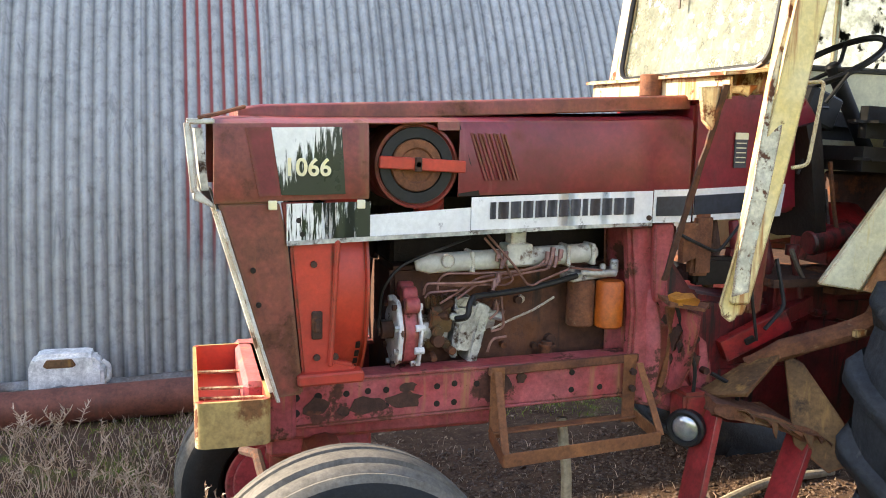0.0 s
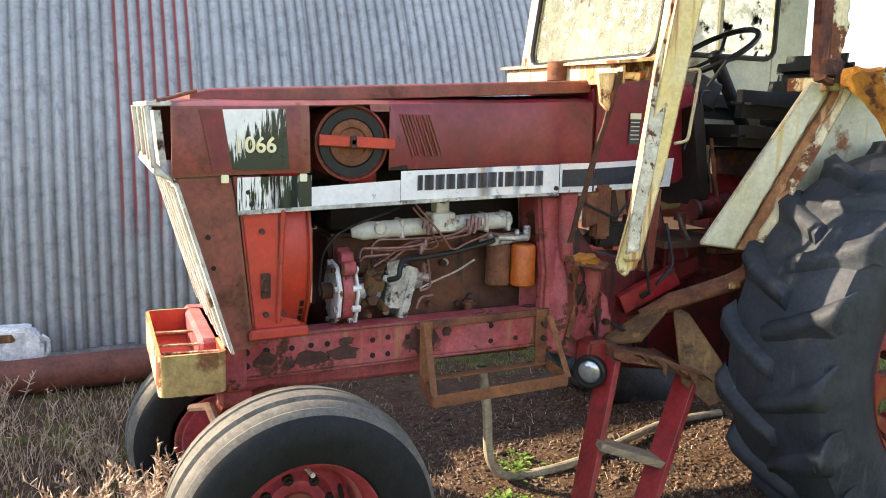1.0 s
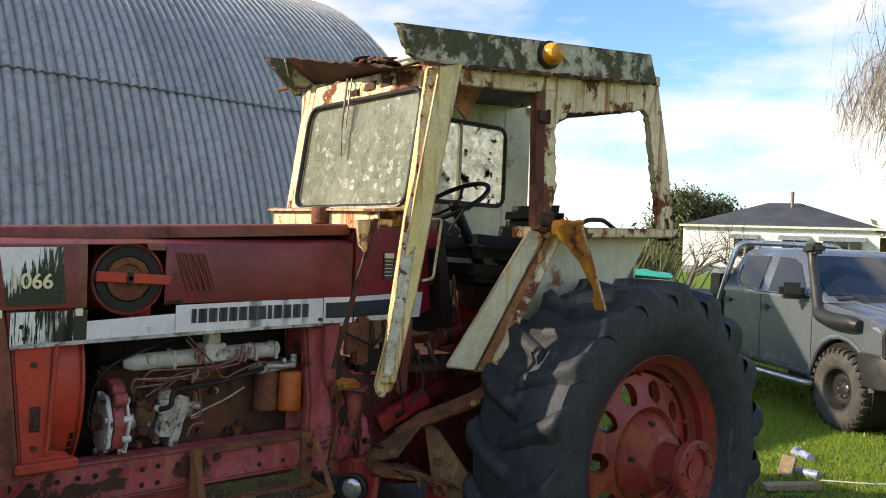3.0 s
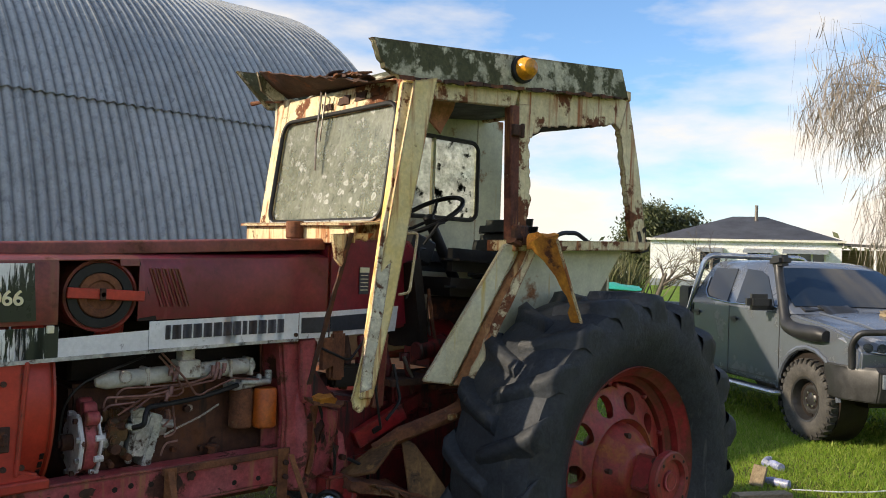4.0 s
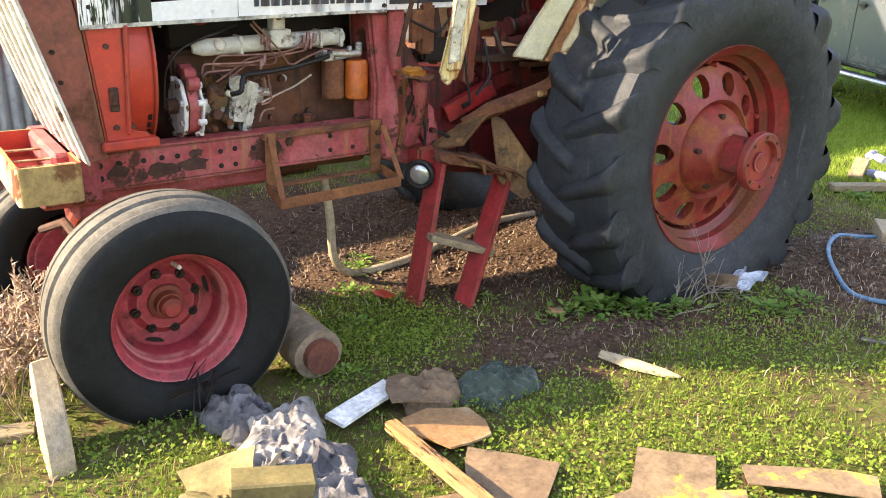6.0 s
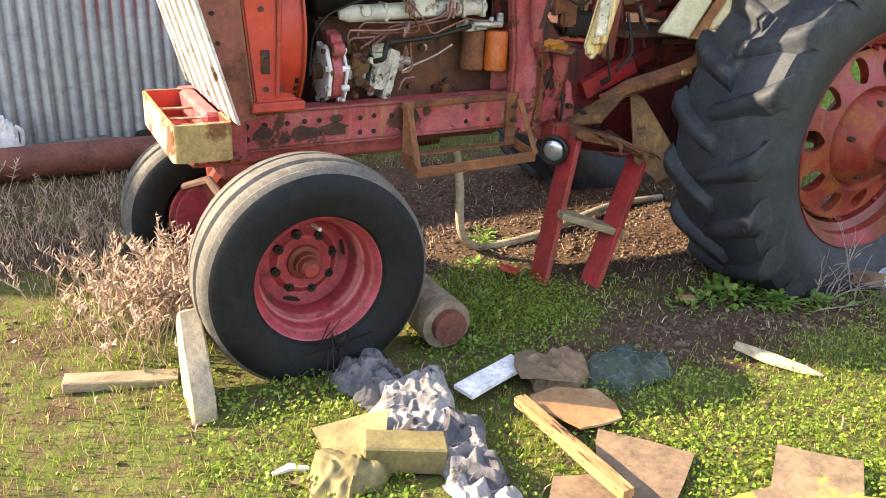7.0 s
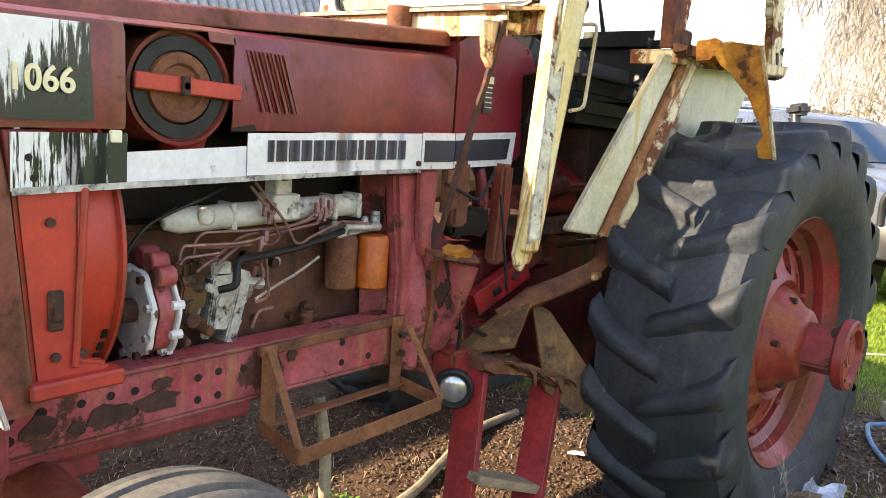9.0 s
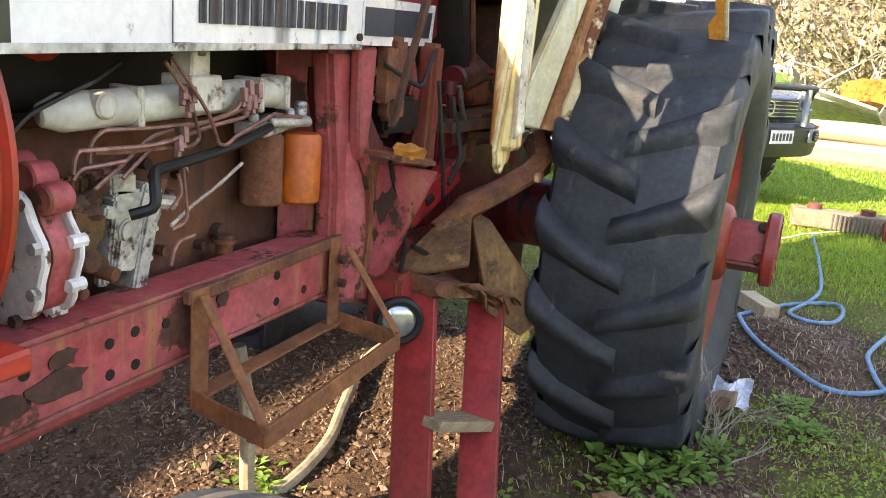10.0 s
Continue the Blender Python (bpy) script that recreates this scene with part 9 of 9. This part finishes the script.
tool = thing("hand_tool", (4.25, 0.68, 0), "red hand tool with steel jaws lying on the grass", "tool")
part("tool_body", Mesh().box((4.30, 0.63, 0.035), (0.30, 0.07, 0.045), (0, 0, -30)), "red", tool, bevel=0.008)
part("tool_jaw", Mesh().tube([(4.18, 0.76, 0.05), (4.26, 0.70, 0.08), (4.38, 0.62, 0.07)], 0.012, 6).tube([(4.16, 0.74, 0.03), (4.14, 0.79, 0.06)], 0.01, 6), "steel", tool)
b = Mesh().tube([(3.36, 0.72, 0.02), (3.46, 0.58, 0.02), (3.50, 0.52, 0.02)], [0.012, 0.007, 0.014], 8)
solo("spanner", b, "steel", "small steel spanner on the grass", "tool")
b = Mesh().grid(lambda u, v: Vector((3.44 + 0.20 * (u - 0.5) + 0.03 * math.sin(9 * v), 1.40 + 0.17 * (v - 0.5), 0.02 + 0.05 * u + 0.012 * math.sin(14 * u + 6 * v))), 10, 10).dent(0.012, 18)
M["pale_bag"] = surf("pale_blue_plastic_bag", (0.58, 0.64, 0.72), (0.50, 0.56, 0.64), 9, 0.25, 0.1, bump=0.05)
solo("plastic_bag", b, "pale_bag", "pale blue scrap of plastic by the rear tyre", "bag", thick=0.003)
b = Mesh().prism([(3.28, 1.46, 0.02), (3.38, 1.42, 0.02), (3.37, 1.36, 0.03), (3.29, 1.38, 0.03)], (0, 0, 0.06)).cut(1).dent(0.012, 18)
solo("carton", b, "card", "crushed brown carton by the rear tyre", "box")
for k, (x, y, mt, lab) in enumerate(((1.10, 2.30, "green_cloth", "teal packet on the soil under the engine"), (1.83, 2.12, "red", "red scrap of plastic on the soil"), (2.43, 1.62, "ply", "yellow dead leaf on bare soil"), (3.1, 2.3, "white_plastic", "white scrap of paper behind the rear tyre"))):
    b = Mesh().box((x, y, lay(x, y, 0.035)), (0.09, 0.06, 0.07 if k == 0 else 0.015), (8, 12, 30 * k)).cut(2).dent(0.012, 20)
    solo("scrap", b, mt, lab, "scrap")

# old radiator, red can, timber stack beyond
old = thing("oil_cooler", (7.9, 1.05, 0), "old finned radiator block lying on the grass", "radiator")
part("core", Mesh().box((7.95, 1.02, 0.10), (0.22, 0.75, 0.15), (0, 0, 8)), "concrete", old, bevel=0.01)
for k in range(22):
    y = 0.68 + 0.032 * k
    part("fin", Mesh().box((7.825 + 0.0045 * k - 0.045, y, 0.10), (0.02, 0.012, 0.14), (0, 0, 8)), "steel", old)
for y in (0.80, 1.22):
    part("end_tank", Mesh().cyl((7.95, y, 0.17), (7.95, y, 0.22), 0.06, 14), "red_rust", old)
solo("red_can", Mesh().lathe([(0.16, 0.0), (0.17, 0.02), (0.17, 0.26), (0.12, 0.31), (0.04, 0.32), (0.001, 0.32)], Matrix.Translation((7.72, 0.50, 0)), 24), "red", "round red can standing on the grass", "can")
for k, (x, y, z, l, a, r) in enumerate(((14.2, 0.6, 0.14, 3.4, 82, 0.17), (14.6, 0.9, 0.16, 3.6, 86, 0.2), (13.6, 0.3, 0.10, 3.0, 78, 0.13), (14.4, 0.8, 0.45, 3.2, 84, 0.15))):
    d = Vector((math.cos(radians(a)), math.sin(radians(a)), 0)) * l / 2
    b = Mesh().tube([Vector((x, y, z)) - d, Vector((x, y, z + 0.02)), Vector((x, y, z)) + d], [r, r * 1.05, r * 0.9], 10).dent(0.03, 3)
    solo("log", b, "pale_wood" if k != 2 else "wood", "weathered felled log lying across the grass", "log", "stack of logs")
for k, (x, y, z, a) in enumerate(((15.2, 0.9, 0.72, -12), (15.5, 1.6, 0.70, 10), (15.4, 0.1, 0.75, 4))):
    solo("sheet_panel", Mesh().box((x, y, z), (1.6, 0.9, 0.04), (14 - 6 * k, 18, a)), "white_metal", "white scrap panel on the log stack", "panel", "panels on the logs", bevel=0.004)
b = Mesh().box((15.9, 0.75, 1.05), (0.9, 0.6, 0.4), (0, 8, 20)).cut(2).dent(0.06, 4)
solo("crate", b, "orange_rust", "rusty orange crate on the log stack", "crate")
tarp = Mesh().grid(lambda u, v: Vector((13.13 - 1.06 * u + 0.75 * v, 8.33 + 1.45 * u + 0.55 * v, 1.26 + 0.05 * u + 0.13 * math.sin(3.0 * u + 0.6) * math.sin(3.0 * v + 0.2))), 14, 10).dent(0.05, 3.5)
M["teal"] = surf("bright_teal_tarpaulin", (0.02, 0.42, 0.28), (0.02, 0.34, 0.24), 3, 0.4, 0.1, bump=0.05)
solo("tarpaulin", tarp, "teal", "bright teal tarpaulin over a low trailer", "tarpaulin", thick=0.01)
b = Mesh().box((13.02, 9.30, 0.63), (1.75, 0.9, 1.22), (0, 0, 126))
solo("trailer", b, "galv", "low grey trailer under the tarpaulin", "trailer", bevel=0.02)

# ---- grass, weeds, dry stalks ----
def grass_mat(name, a, b_, c, trans=0.35):
    m = bpy.data.materials.new(name)
    m.use_nodes = True
    n, l = m.node_tree.nodes, m.node_tree.links
    geo = n.new("ShaderNodeNewGeometry")
    ramp = n.new("ShaderNodeValToRGB")
    ramp.color_ramp.elements[0].color, ramp.color_ramp.elements[1].color = (*a, 1), (*c, 1)
    e = ramp.color_ramp.elements.new(0.55)
    e.color = (*b_, 1)
    l.new(geo.outputs["Random Per Island"], ramp.inputs["Fac"])
    p = n["Principled BSDF"]
    l.new(ramp.outputs["Color"], p.inputs["Base Color"])
    p.inputs["Roughness"].default_value = 0.55
    p.inputs["Specular IOR Level"].default_value = 0.3
    t = n.new("ShaderNodeBsdfTranslucent")
    l.new(ramp.outputs["Color"], t.inputs["Color"])
    mx = n.new("ShaderNodeMixShader")
    mx.inputs["Fac"].default_value = trans
    l.new(p.outputs["BSDF"], mx.inputs[1])
    l.new(t.outputs["BSDF"], mx.inputs[2])
    l.new(mx.outputs["Shader"], n["Material Output"].inputs["Surface"])
    return m


M["grass"] = grass_mat("short_green_grass", (0.13, 0.21, 0.022), (0.22, 0.29, 0.038), (0.38, 0.34, 0.12), 0.45)
M["lawn"] = grass_mat("field_grass", (0.17, 0.29, 0.025), (0.26, 0.39, 0.042), (0.40, 0.44, 0.11), 0.5)
M["clover"] = grass_mat("clover_leaves", (0.14, 0.23, 0.026), (0.22, 0.32, 0.038), (0.31, 0.37, 0.07), 0.45)
M["dry"] = grass_mat("dry_brown_grass", (0.26, 0.17, 0.11), (0.47, 0.34, 0.235), (0.68, 0.54, 0.41), 0.3)
M["weed"] = grass_mat("broad_weed_leaves", (0.10, 0.20, 0.035), (0.16, 0.28, 0.05), (0.26, 0.36, 0.09))
M["chip"] = grass_mat("chips_and_litter", (0.07, 0.042, 0.026), (0.15, 0.095, 0.055), (0.28, 0.20, 0.125), 0.0)
rs = np.random.RandomState(4)


def blades(name, xs, ys, hs, ws, lean, material, label, category):
    """Many bent blades as one mesh."""
    n = len(xs)
    zs = np.array([ground_z(x, y) for x, y in zip(xs, ys)]) - 0.006
    a = rs.uniform(0, 2 * math.pi, n)
    t = rs.uniform(0, 2 * math.pi, n)
    dx, dy = np.cos(a) * ws / 2, np.sin(a) * ws / 2
    lx, ly = np.cos(t) * lean * hs, np.sin(t) * lean * hs
    base = np.stack([xs, ys, zs], 1)
    side = np.stack([dx, dy, np.zeros(n)], 1)
    mid = base + np.stack([lx * 0.35, ly * 0.35, hs * 0.6], 1)
    tip = base + np.stack([lx, ly, hs * np.sqrt(np.maximum(0.1, 1 - (lean * 0.7) ** 2))], 1)
    v = np.stack([base - side, base + side, mid + side * 0.7, mid - side * 0.7, tip], 1).reshape(-1, 3)
    k = np.arange(n)[:, None] * 5
    quads = np.concatenate([k, k + 1, k + 2, k + 3], 1)
    tris = np.concatenate([k + 3, k + 2, k + 4], 1)
    me = bpy.data.meshes.new(name)
    me.from_pydata(v.tolist(), [], quads.tolist() + tris.tolist())
    me.materials.append(M[material])
    return tagged(new(name, me), label, category, kind="stuff")


def flats(name, xs, ys, zs, size, tilt, material, label, category, lobes=4):
    """Small leaves that lie at a slant."""
    n = len(xs)
    a = rs.uniform(0, 2 * math.pi, n)
    nrm = np.stack([rs.normal(0, tilt, n), rs.normal(0, tilt, n), np.ones(n)], 1)
    nrm /= np.linalg.norm(nrm, axis=1)[:, None]
    u = np.stack([np.cos(a), np.sin(a), np.zeros(n)], 1)
    u -= nrm * (u * nrm).sum(1)[:, None]
    u /= np.linalg.norm(u, axis=1)[:, None]
    w = np.cross(nrm, u)
    c = np.stack([xs, ys, zs], 1)
    s = size[:, None]
    v = np.stack([c - u * s, c - w * s * 0.7 - u * s * 0.2, c + u * s * 0.9, c + w * s * 0.7 - u * s * 0.2], 1).reshape(-1, 3)
    k = np.arange(n)[:, None] * 4
    me = bpy.data.meshes.new(name)
    me.from_pydata(v.tolist(), [], np.concatenate([k, k + 1, k + 2, k + 3], 1).tolist())
    me.materials.append(M[material])
    return tagged(new(name, me), label, category, kind="stuff")


def scatter(n, x0, x1, y0, y1, density):
    xs, ys = rs.uniform(x0, x1, n), rs.uniform(y0, y1, n)
    keep = np.array([rs.rand() < density(x, y) for x, y in zip(xs, ys)], bool) if n else np.zeros(0, bool)
    return xs[keep], ys[keep]


def patchy(x, y, s=2.2, k=0.0):
    return noise.noise(Vector((x * s, y * s, 7 + k))) * 0.5 + 0.5


def within(x, y, pg):
    """Whether a point lies inside an outline."""
    c = False
    for (x0, y0), (x1, y1) in zip(pg, pg[1:] + pg[:1]):
        if (y0 > y) != (y1 > y) and x < (x1 - x0) * (y - y0) / (y1 - y0) + x0:
            c = not c
    return c


def blocked(x, y):
    """Under tyres, boards and the shed nothing grows."""
    return (0.40 < x < 1.14 and 1.62 < y < 1.90) or (2.9 < x < 3.8 and 1.5 < y < 1.95) or y > 4.85 or (1.0 < x < 2.45 and y < 1.5 and any(within(x, y, pg) for pg in LAID)) or (0.80 < x < 1.06 and 0.78 < y < 1.6)


def fade(x, y):
    """Thins the growth out towards the rim of the trodden yard."""
    k = 0.5 * patchy(x, y, 1.1, 21)
    return max(0.0, min(1.0, (y + 1.0) / 0.9 + k)) * max(0.0, min(1.0, (x + 1.3) / 0.8 + k)) * max(0.0, min(1.0, (6.1 - x) / 0.9 + k))


def green(x, y):
    return 0.0 if blocked(x, y) else fade(x, y) * cover(x, y) ** 1.3 * min(1.0, max(0.0, patchy(x, y) * 2.2 - 0.45))


xs, ys = scatter(240000, -1.6, 6.4, -1.2, 4.4, green)
blades("grass", xs, ys, rs.uniform(0.015, 0.055, len(xs)), rs.uniform(0.0025, 0.0055, len(xs)), rs.uniform(0.2, 0.9, len(xs)), "grass", "short uneven green grass", "grass")
xs, ys = scatter(210000, 0.2, 5.4, -0.9, 2.3, lambda x, y: 0.0 if blocked(x, y) else fade(x, y) * min(1.0, max(0.0, (x - 0.25) / 0.5 + 0.5 * patchy(x, y, 2.0, 13))) * min(1.0, max(0.0, (5.3 - x) / 0.7)) * (cover(x, y) ** 2) * max(0.0, patchy(x, y, 1.4, 3) * 2.4 - 0.6))
flats("clover", xs, ys, np.array([ground_z(x, y) for x, y in zip(xs, ys)]) + rs.uniform(0.004, 0.038, len(xs)), rs.uniform(0.004, 0.0105, len(xs)), 0.6, "clover", "low clover and weeds", "clover")
xs, ys = scatter(150000, 5.4, 9.6, -1.6, 4.6, lambda x, y: min(1.0, max(0.0, (x - 5.3) / 0.9)) * (0.55 + 0.45 * patchy(x, y, 1.8, 41)))
blades("near_lawn", xs, ys, rs.uniform(0.02, 0.06, len(xs)), rs.uniform(0.004, 0.009, len(xs)), rs.uniform(0.3, 1.0, len(xs)), "lawn", "bright green field grass beside the truck", "grass")
xs, ys = scatter(60000, 6.4, 17.0, -4.0, 12.0, lambda x, y: 0.35 if x < 9.4 and -1.5 < y < 4.5 else 0.9)
blades("lawn", xs, ys, rs.uniform(0.03, 0.08, len(xs)), rs.uniform(0.012, 0.022, len(xs)), rs.uniform(0.2, 0.9, len(xs)), "lawn", "bright green field grass", "grass")


def dry_density(x, y):
    c = math.exp(-(((x - 0.30) / 0.22) ** 2 + ((y - 2.45) / 0.55) ** 2)) + 0.95 * math.exp(-(((x + 0.4) / 1.6) ** 4 + ((y - 3.75) / 0.60) ** 4)) + 0.25 * math.exp(-(((x - 1.5) / 1.0) ** 2 + ((y - 2.2) / 0.8) ** 2)) + 0.04 + 0.45 * math.exp(-(((x - 3.9) / 1.0) ** 4 + ((y - 0.95) / 0.4) ** 4))
    return 0.0 if blocked(x, y) else c * min(1.0, max(0.15, patchy(x, y, 3.0, 5) * 2.0 - 0.4))


xs, ys = scatter(80000, -1.8, 5.6, 0.3, 4.8, dry_density)
big = np.array([math.exp(-(((x - 0.30) / 0.3) ** 2 + ((y - 2.5) / 0.7) ** 2)) + 0.35 * math.exp(-(((x + 0.4) / 1.4) ** 4 + ((y - 3.75) / 0.6) ** 4)) for x, y in zip(xs, ys)])
blades("dry_grass", xs, ys, rs.uniform(0.02, 0.06, len(xs)) + big * rs.uniform(0.02, 0.20, len(xs)), rs.uniform(0.0025, 0.006, len(xs)), rs.uniform(0.3, 1.1, len(xs)), "dry", "matted dry brown grass", "grass")
xs, ys = scatter(26000, -1.2, 5.6, 0.4, 4.2, lambda x, y: (1.0 - cover(x, y)) * max(0.1, patchy(x, y, 2.6, 9) * 1.6 - 0.3))
flats("soil_litter", xs, ys, np.array([ground_z(x, y) for x, y in zip(xs, ys)]) + 0.004, rs.uniform(0.004, 0.016, len(xs)) * rs.uniform(0.5, 1.2, len(xs)), 0.35, "chip", "chips, dead leaves and clods on bare soil", "litter")

# dry seed heads in clumps
def stalks(at, n, h, seed, label, spread_r=0.10):
    rng = random.Random(seed)
    root = thing("dry_weed", at, label, "weed", "dry weeds")
    b = Mesh()
    for _ in range(n):
        p = Vector(at) + Vector((rng.gauss(0, spread_r), rng.gauss(0, spread_r), -0.01))
        d = Vector((rng.gauss(0, 0.35), rng.gauss(0, 0.35), 1)).normalized()
        hh = h * rng.uniform(0.5, 1.0)
        q, e = p + d * hh * 0.6, p + d * hh + Vector((rng.gauss(0, 0.04), rng.gauss(0, 0.04), 0))
        b.tube([p, q, e], [0.0026, 0.002, 0.0012], 4, caps=False)
        for k in range(14):
            s = q.lerp(e, k / 13)
            o = Vector((rng.gauss(0, 1), rng.gauss(0, 1), rng.uniform(0.4, 1.6))).normalized()
            b.tube([s, s + o * rng.uniform(0.015, 0.045)], [0.0042, 0.0012], 3, caps=False)
    part("seed_head", b, "dry", root, smooth=60)["kind"] = "stuff"
    return root


for k, (x, y, n, h) in enumerate(((0.20, 3.30, 16, 0.42), (0.42, 2.75, 44, 0.34), (0.34, 2.45, 52, 0.34), (0.48, 2.95, 34, 0.30), (0.30, 2.15, 44, 0.28), (0.25, 2.7, 36, 0.28), (0.42, 2.25, 34, 0.30), (-0.30, 3.9, 18, 0.30), (-0.75, 3.9, 16, 0.28), (0.02, 2.35, 9, 0.2), (0.30, 1.95, 9, 0.24), (-0.1, 3.6, 14, 0.25))):
    stalks((x, y, lay(x, y)), n, h, 100 + k, "pale dry seed heads and stalks")


def twigs(at, n, h, seed):
    rng = random.Random(seed)
    root = thing("dead_twigs", at, "grey dead twigs standing by the rear tyre", "twigs", "dry weeds")
    b = Mesh()
    for _ in range(n):
        grow(b, Vector(at) + Vector((rng.gauss(0, 0.08), rng.gauss(0, 0.05), -0.01)), Vector((rng.gauss(0, 0.5), rng.gauss(0, 0.3) - 0.1, 1)), h * rng.uniform(0.6, 1.0), 0.004, 1, rng, 0.0, 0.7, None, (2, 4), 4, 0.0012)
    part("twig_clump", b, "twig", root, smooth=60)["kind"] = "stuff"
    return root


twigs((2.98, 1.40, 0.0), 7, 0.22, 5)
twigs((3.22, 1.36, 0.0), 7, 0.24, 6)


def broad_weed(at, n, size, seed, label="leafy green weed growing from bare soil"):
    """A rosette of broad cupped leaves."""
    rng = random.Random(seed)
    root = thing("weed", at, label, "weed", "green weeds")
    b = Mesh()
    for _ in range(n):
        a = rng.uniform(0, 2 * math.pi)
        r0 = abs(rng.gauss(0, size * 2.4))
        h = size * rng.uniform(0.4, 1.8) * math.exp(-r0 / (size * 3))
        c = Vector(at) + Vector((math.cos(a) * r0, math.sin(a) * r0, h))
        d = Vector((math.cos(a), math.sin(a), rng.uniform(-0.2, 0.9))).normalized()
        s = d.cross(Vector((0, 0, 1))).normalized()
        L = size * rng.uniform(0.6, 1.2)
        up = s.cross(d)
        p = [c, c + d * L * 0.35 + s * L * 0.32 + up * L * 0.1, c + d * L * 0.75 + s * L * 0.28 + up * L * 0.08, c + d * L * 1.1 - up * L * 0.12, c + d * L * 0.75 - s * L * 0.28 + up * L * 0.08, c + d * L * 0.35 - s * L * 0.32 + up * L * 0.1]
        vs = [b.bm.verts.new(q) for q in p]
        m_ = b.bm.verts.new(c + d * L * 0.55 - up * L * 0.03)
        for i in range(6):
            b.bm.faces.new((vs[i], vs[(i + 1) % 6], m_))
    part("foliage", b, "weed", root, smooth=60)["kind"] = "stuff"
    return root


for k, (x, y, n, s) in enumerate(((2.64, 1.56, 60, 0.075), (2.80, 1.46, 50, 0.07), (2.50, 1.60, 26, 0.055), (2.95, 1.36, 40, 0.06), (3.30, 1.12, 50, 0.06), (3.55, 1.15, 36, 0.055), (2.36, 1.55, 12, 0.05), (1.72, 2.25, 26, 0.05), (1.90, 2.5, 30, 0.05), (1.98, 2.62, 22, 0.05), (1.60, 1.95, 20, 0.045), (1.36, 1.62, 26, 0.045), (2.25, 1.92, 14, 0.045), (5.6, 2.0, 30, 0.07), (6.1, 1.5, 30, 0.07))):
    broad_weed((x, y, lay(x, y)), int(n * 2.4), s * 0.56, 200 + k)


def clods(name, n, x0, x1, y0, y1, size, density, material, label):
    """Loose lumps of earth and stone, each an uneven rounded grain."""
    xs, ys = scatter(n, x0, x1, y0, y1, density)
    k = len(xs)
    s = size * rs.uniform(0.35, 1.0, k) ** 2
    c = np.stack([xs, ys, np.array([ground_z(x, y) for x, y in zip(xs, ys)]) + s * 0.25], 1)
    g = (1 + 5 ** 0.5) / 2
    unit = np.array([(-1, g, 0), (1, g, 0), (-1, -g, 0), (1, -g, 0), (0, -1, g), (0, 1, g), (0, -1, -g), (0, 1, -g), (g, 0, -1), (g, 0, 1), (-g, 0, -1), (-g, 0, 1)]) / 1.9 * np.array((1.15, 0.9, 0.62))
    a = rs.uniform(0, 2 * math.pi, k)
    rot = np.stack([np.stack([np.cos(a), -np.sin(a), 0 * a], 1), np.stack([np.sin(a), np.cos(a), 0 * a], 1), np.stack([0 * a, 0 * a, 0 * a + 1], 1)], 1)
    v = unit[None] * rs.uniform(0.72, 1.22, (k, 12, 1)) + rs.normal(0, 0.10, (k, 12, 3))
    v = np.einsum("kij,knj->kni", rot, v) * s[:, None, None] + c[:, None]
    tri = np.array([(0, 11, 5), (0, 5, 1), (0, 1, 7), (0, 7, 10), (0, 10, 11), (1, 5, 9), (5, 11, 4), (11, 10, 2), (10, 7, 6), (7, 1, 8), (3, 9, 4), (3, 4, 2), (3, 2, 6), (3, 6, 8), (3, 8, 9), (4, 9, 5), (2, 4, 11), (6, 2, 10), (8, 6, 7), (9, 8, 1)])
    me = bpy.data.meshes.new(name)
    me.from_pydata(v.reshape(-1, 3).tolist(), [], (tri[None] + 12 * np.arange(k)[:, None, None]).reshape(-1, 3).tolist())
    me.materials.append(M[material])
    return tagged(new(name, me), label, "soil", kind="stuff")


M["clod"] = grass_mat("crumbs_of_dark_soil", (0.060, 0.036, 0.024), (0.095, 0.058, 0.037), (0.15, 0.10, 0.066), 0.0)
M["pale_chip"] = grass_mat("pale_chips_and_straw", (0.16, 0.10, 0.06), (0.34, 0.25, 0.16), (0.55, 0.46, 0.33), 0.1)
clods("soil_clods", 60000, 0.9, 4.9, 0.8, 3.6, 0.012, lambda x, y: max(0.0, 0.85 - cover(x, y)) * max(0.15, patchy(x, y, 3.0, 31) * 1.8 - 0.35), "clod", "crumbled dark soil and small stones")
clods("large_clods", 900, 1.1, 4.8, 1.0, 3.4, 0.030, lambda x, y: max(0.0, 0.7 - cover(x, y)) * max(0.05, patchy(x, y, 2.2, 33) * 1.8 - 0.45), "clod", "lumps of dark earth under the tractor")
xs, ys = scatter(9000, 0.6, 4.9, 0.9, 3.4, lambda x, y: max(0.0, 0.9 - cover(x, y)) * max(0.05, patchy(x, y, 3.4, 35) * 1.8 - 0.5))
blades("pale_litter", xs, ys, rs.uniform(0.012, 0.035, len(xs)), rs.uniform(0.002, 0.006, len(xs)), rs.uniform(0.9, 1.35, len(xs)), "pale_chip", "pale straw, chips and dead leaves on the soil", "litter")
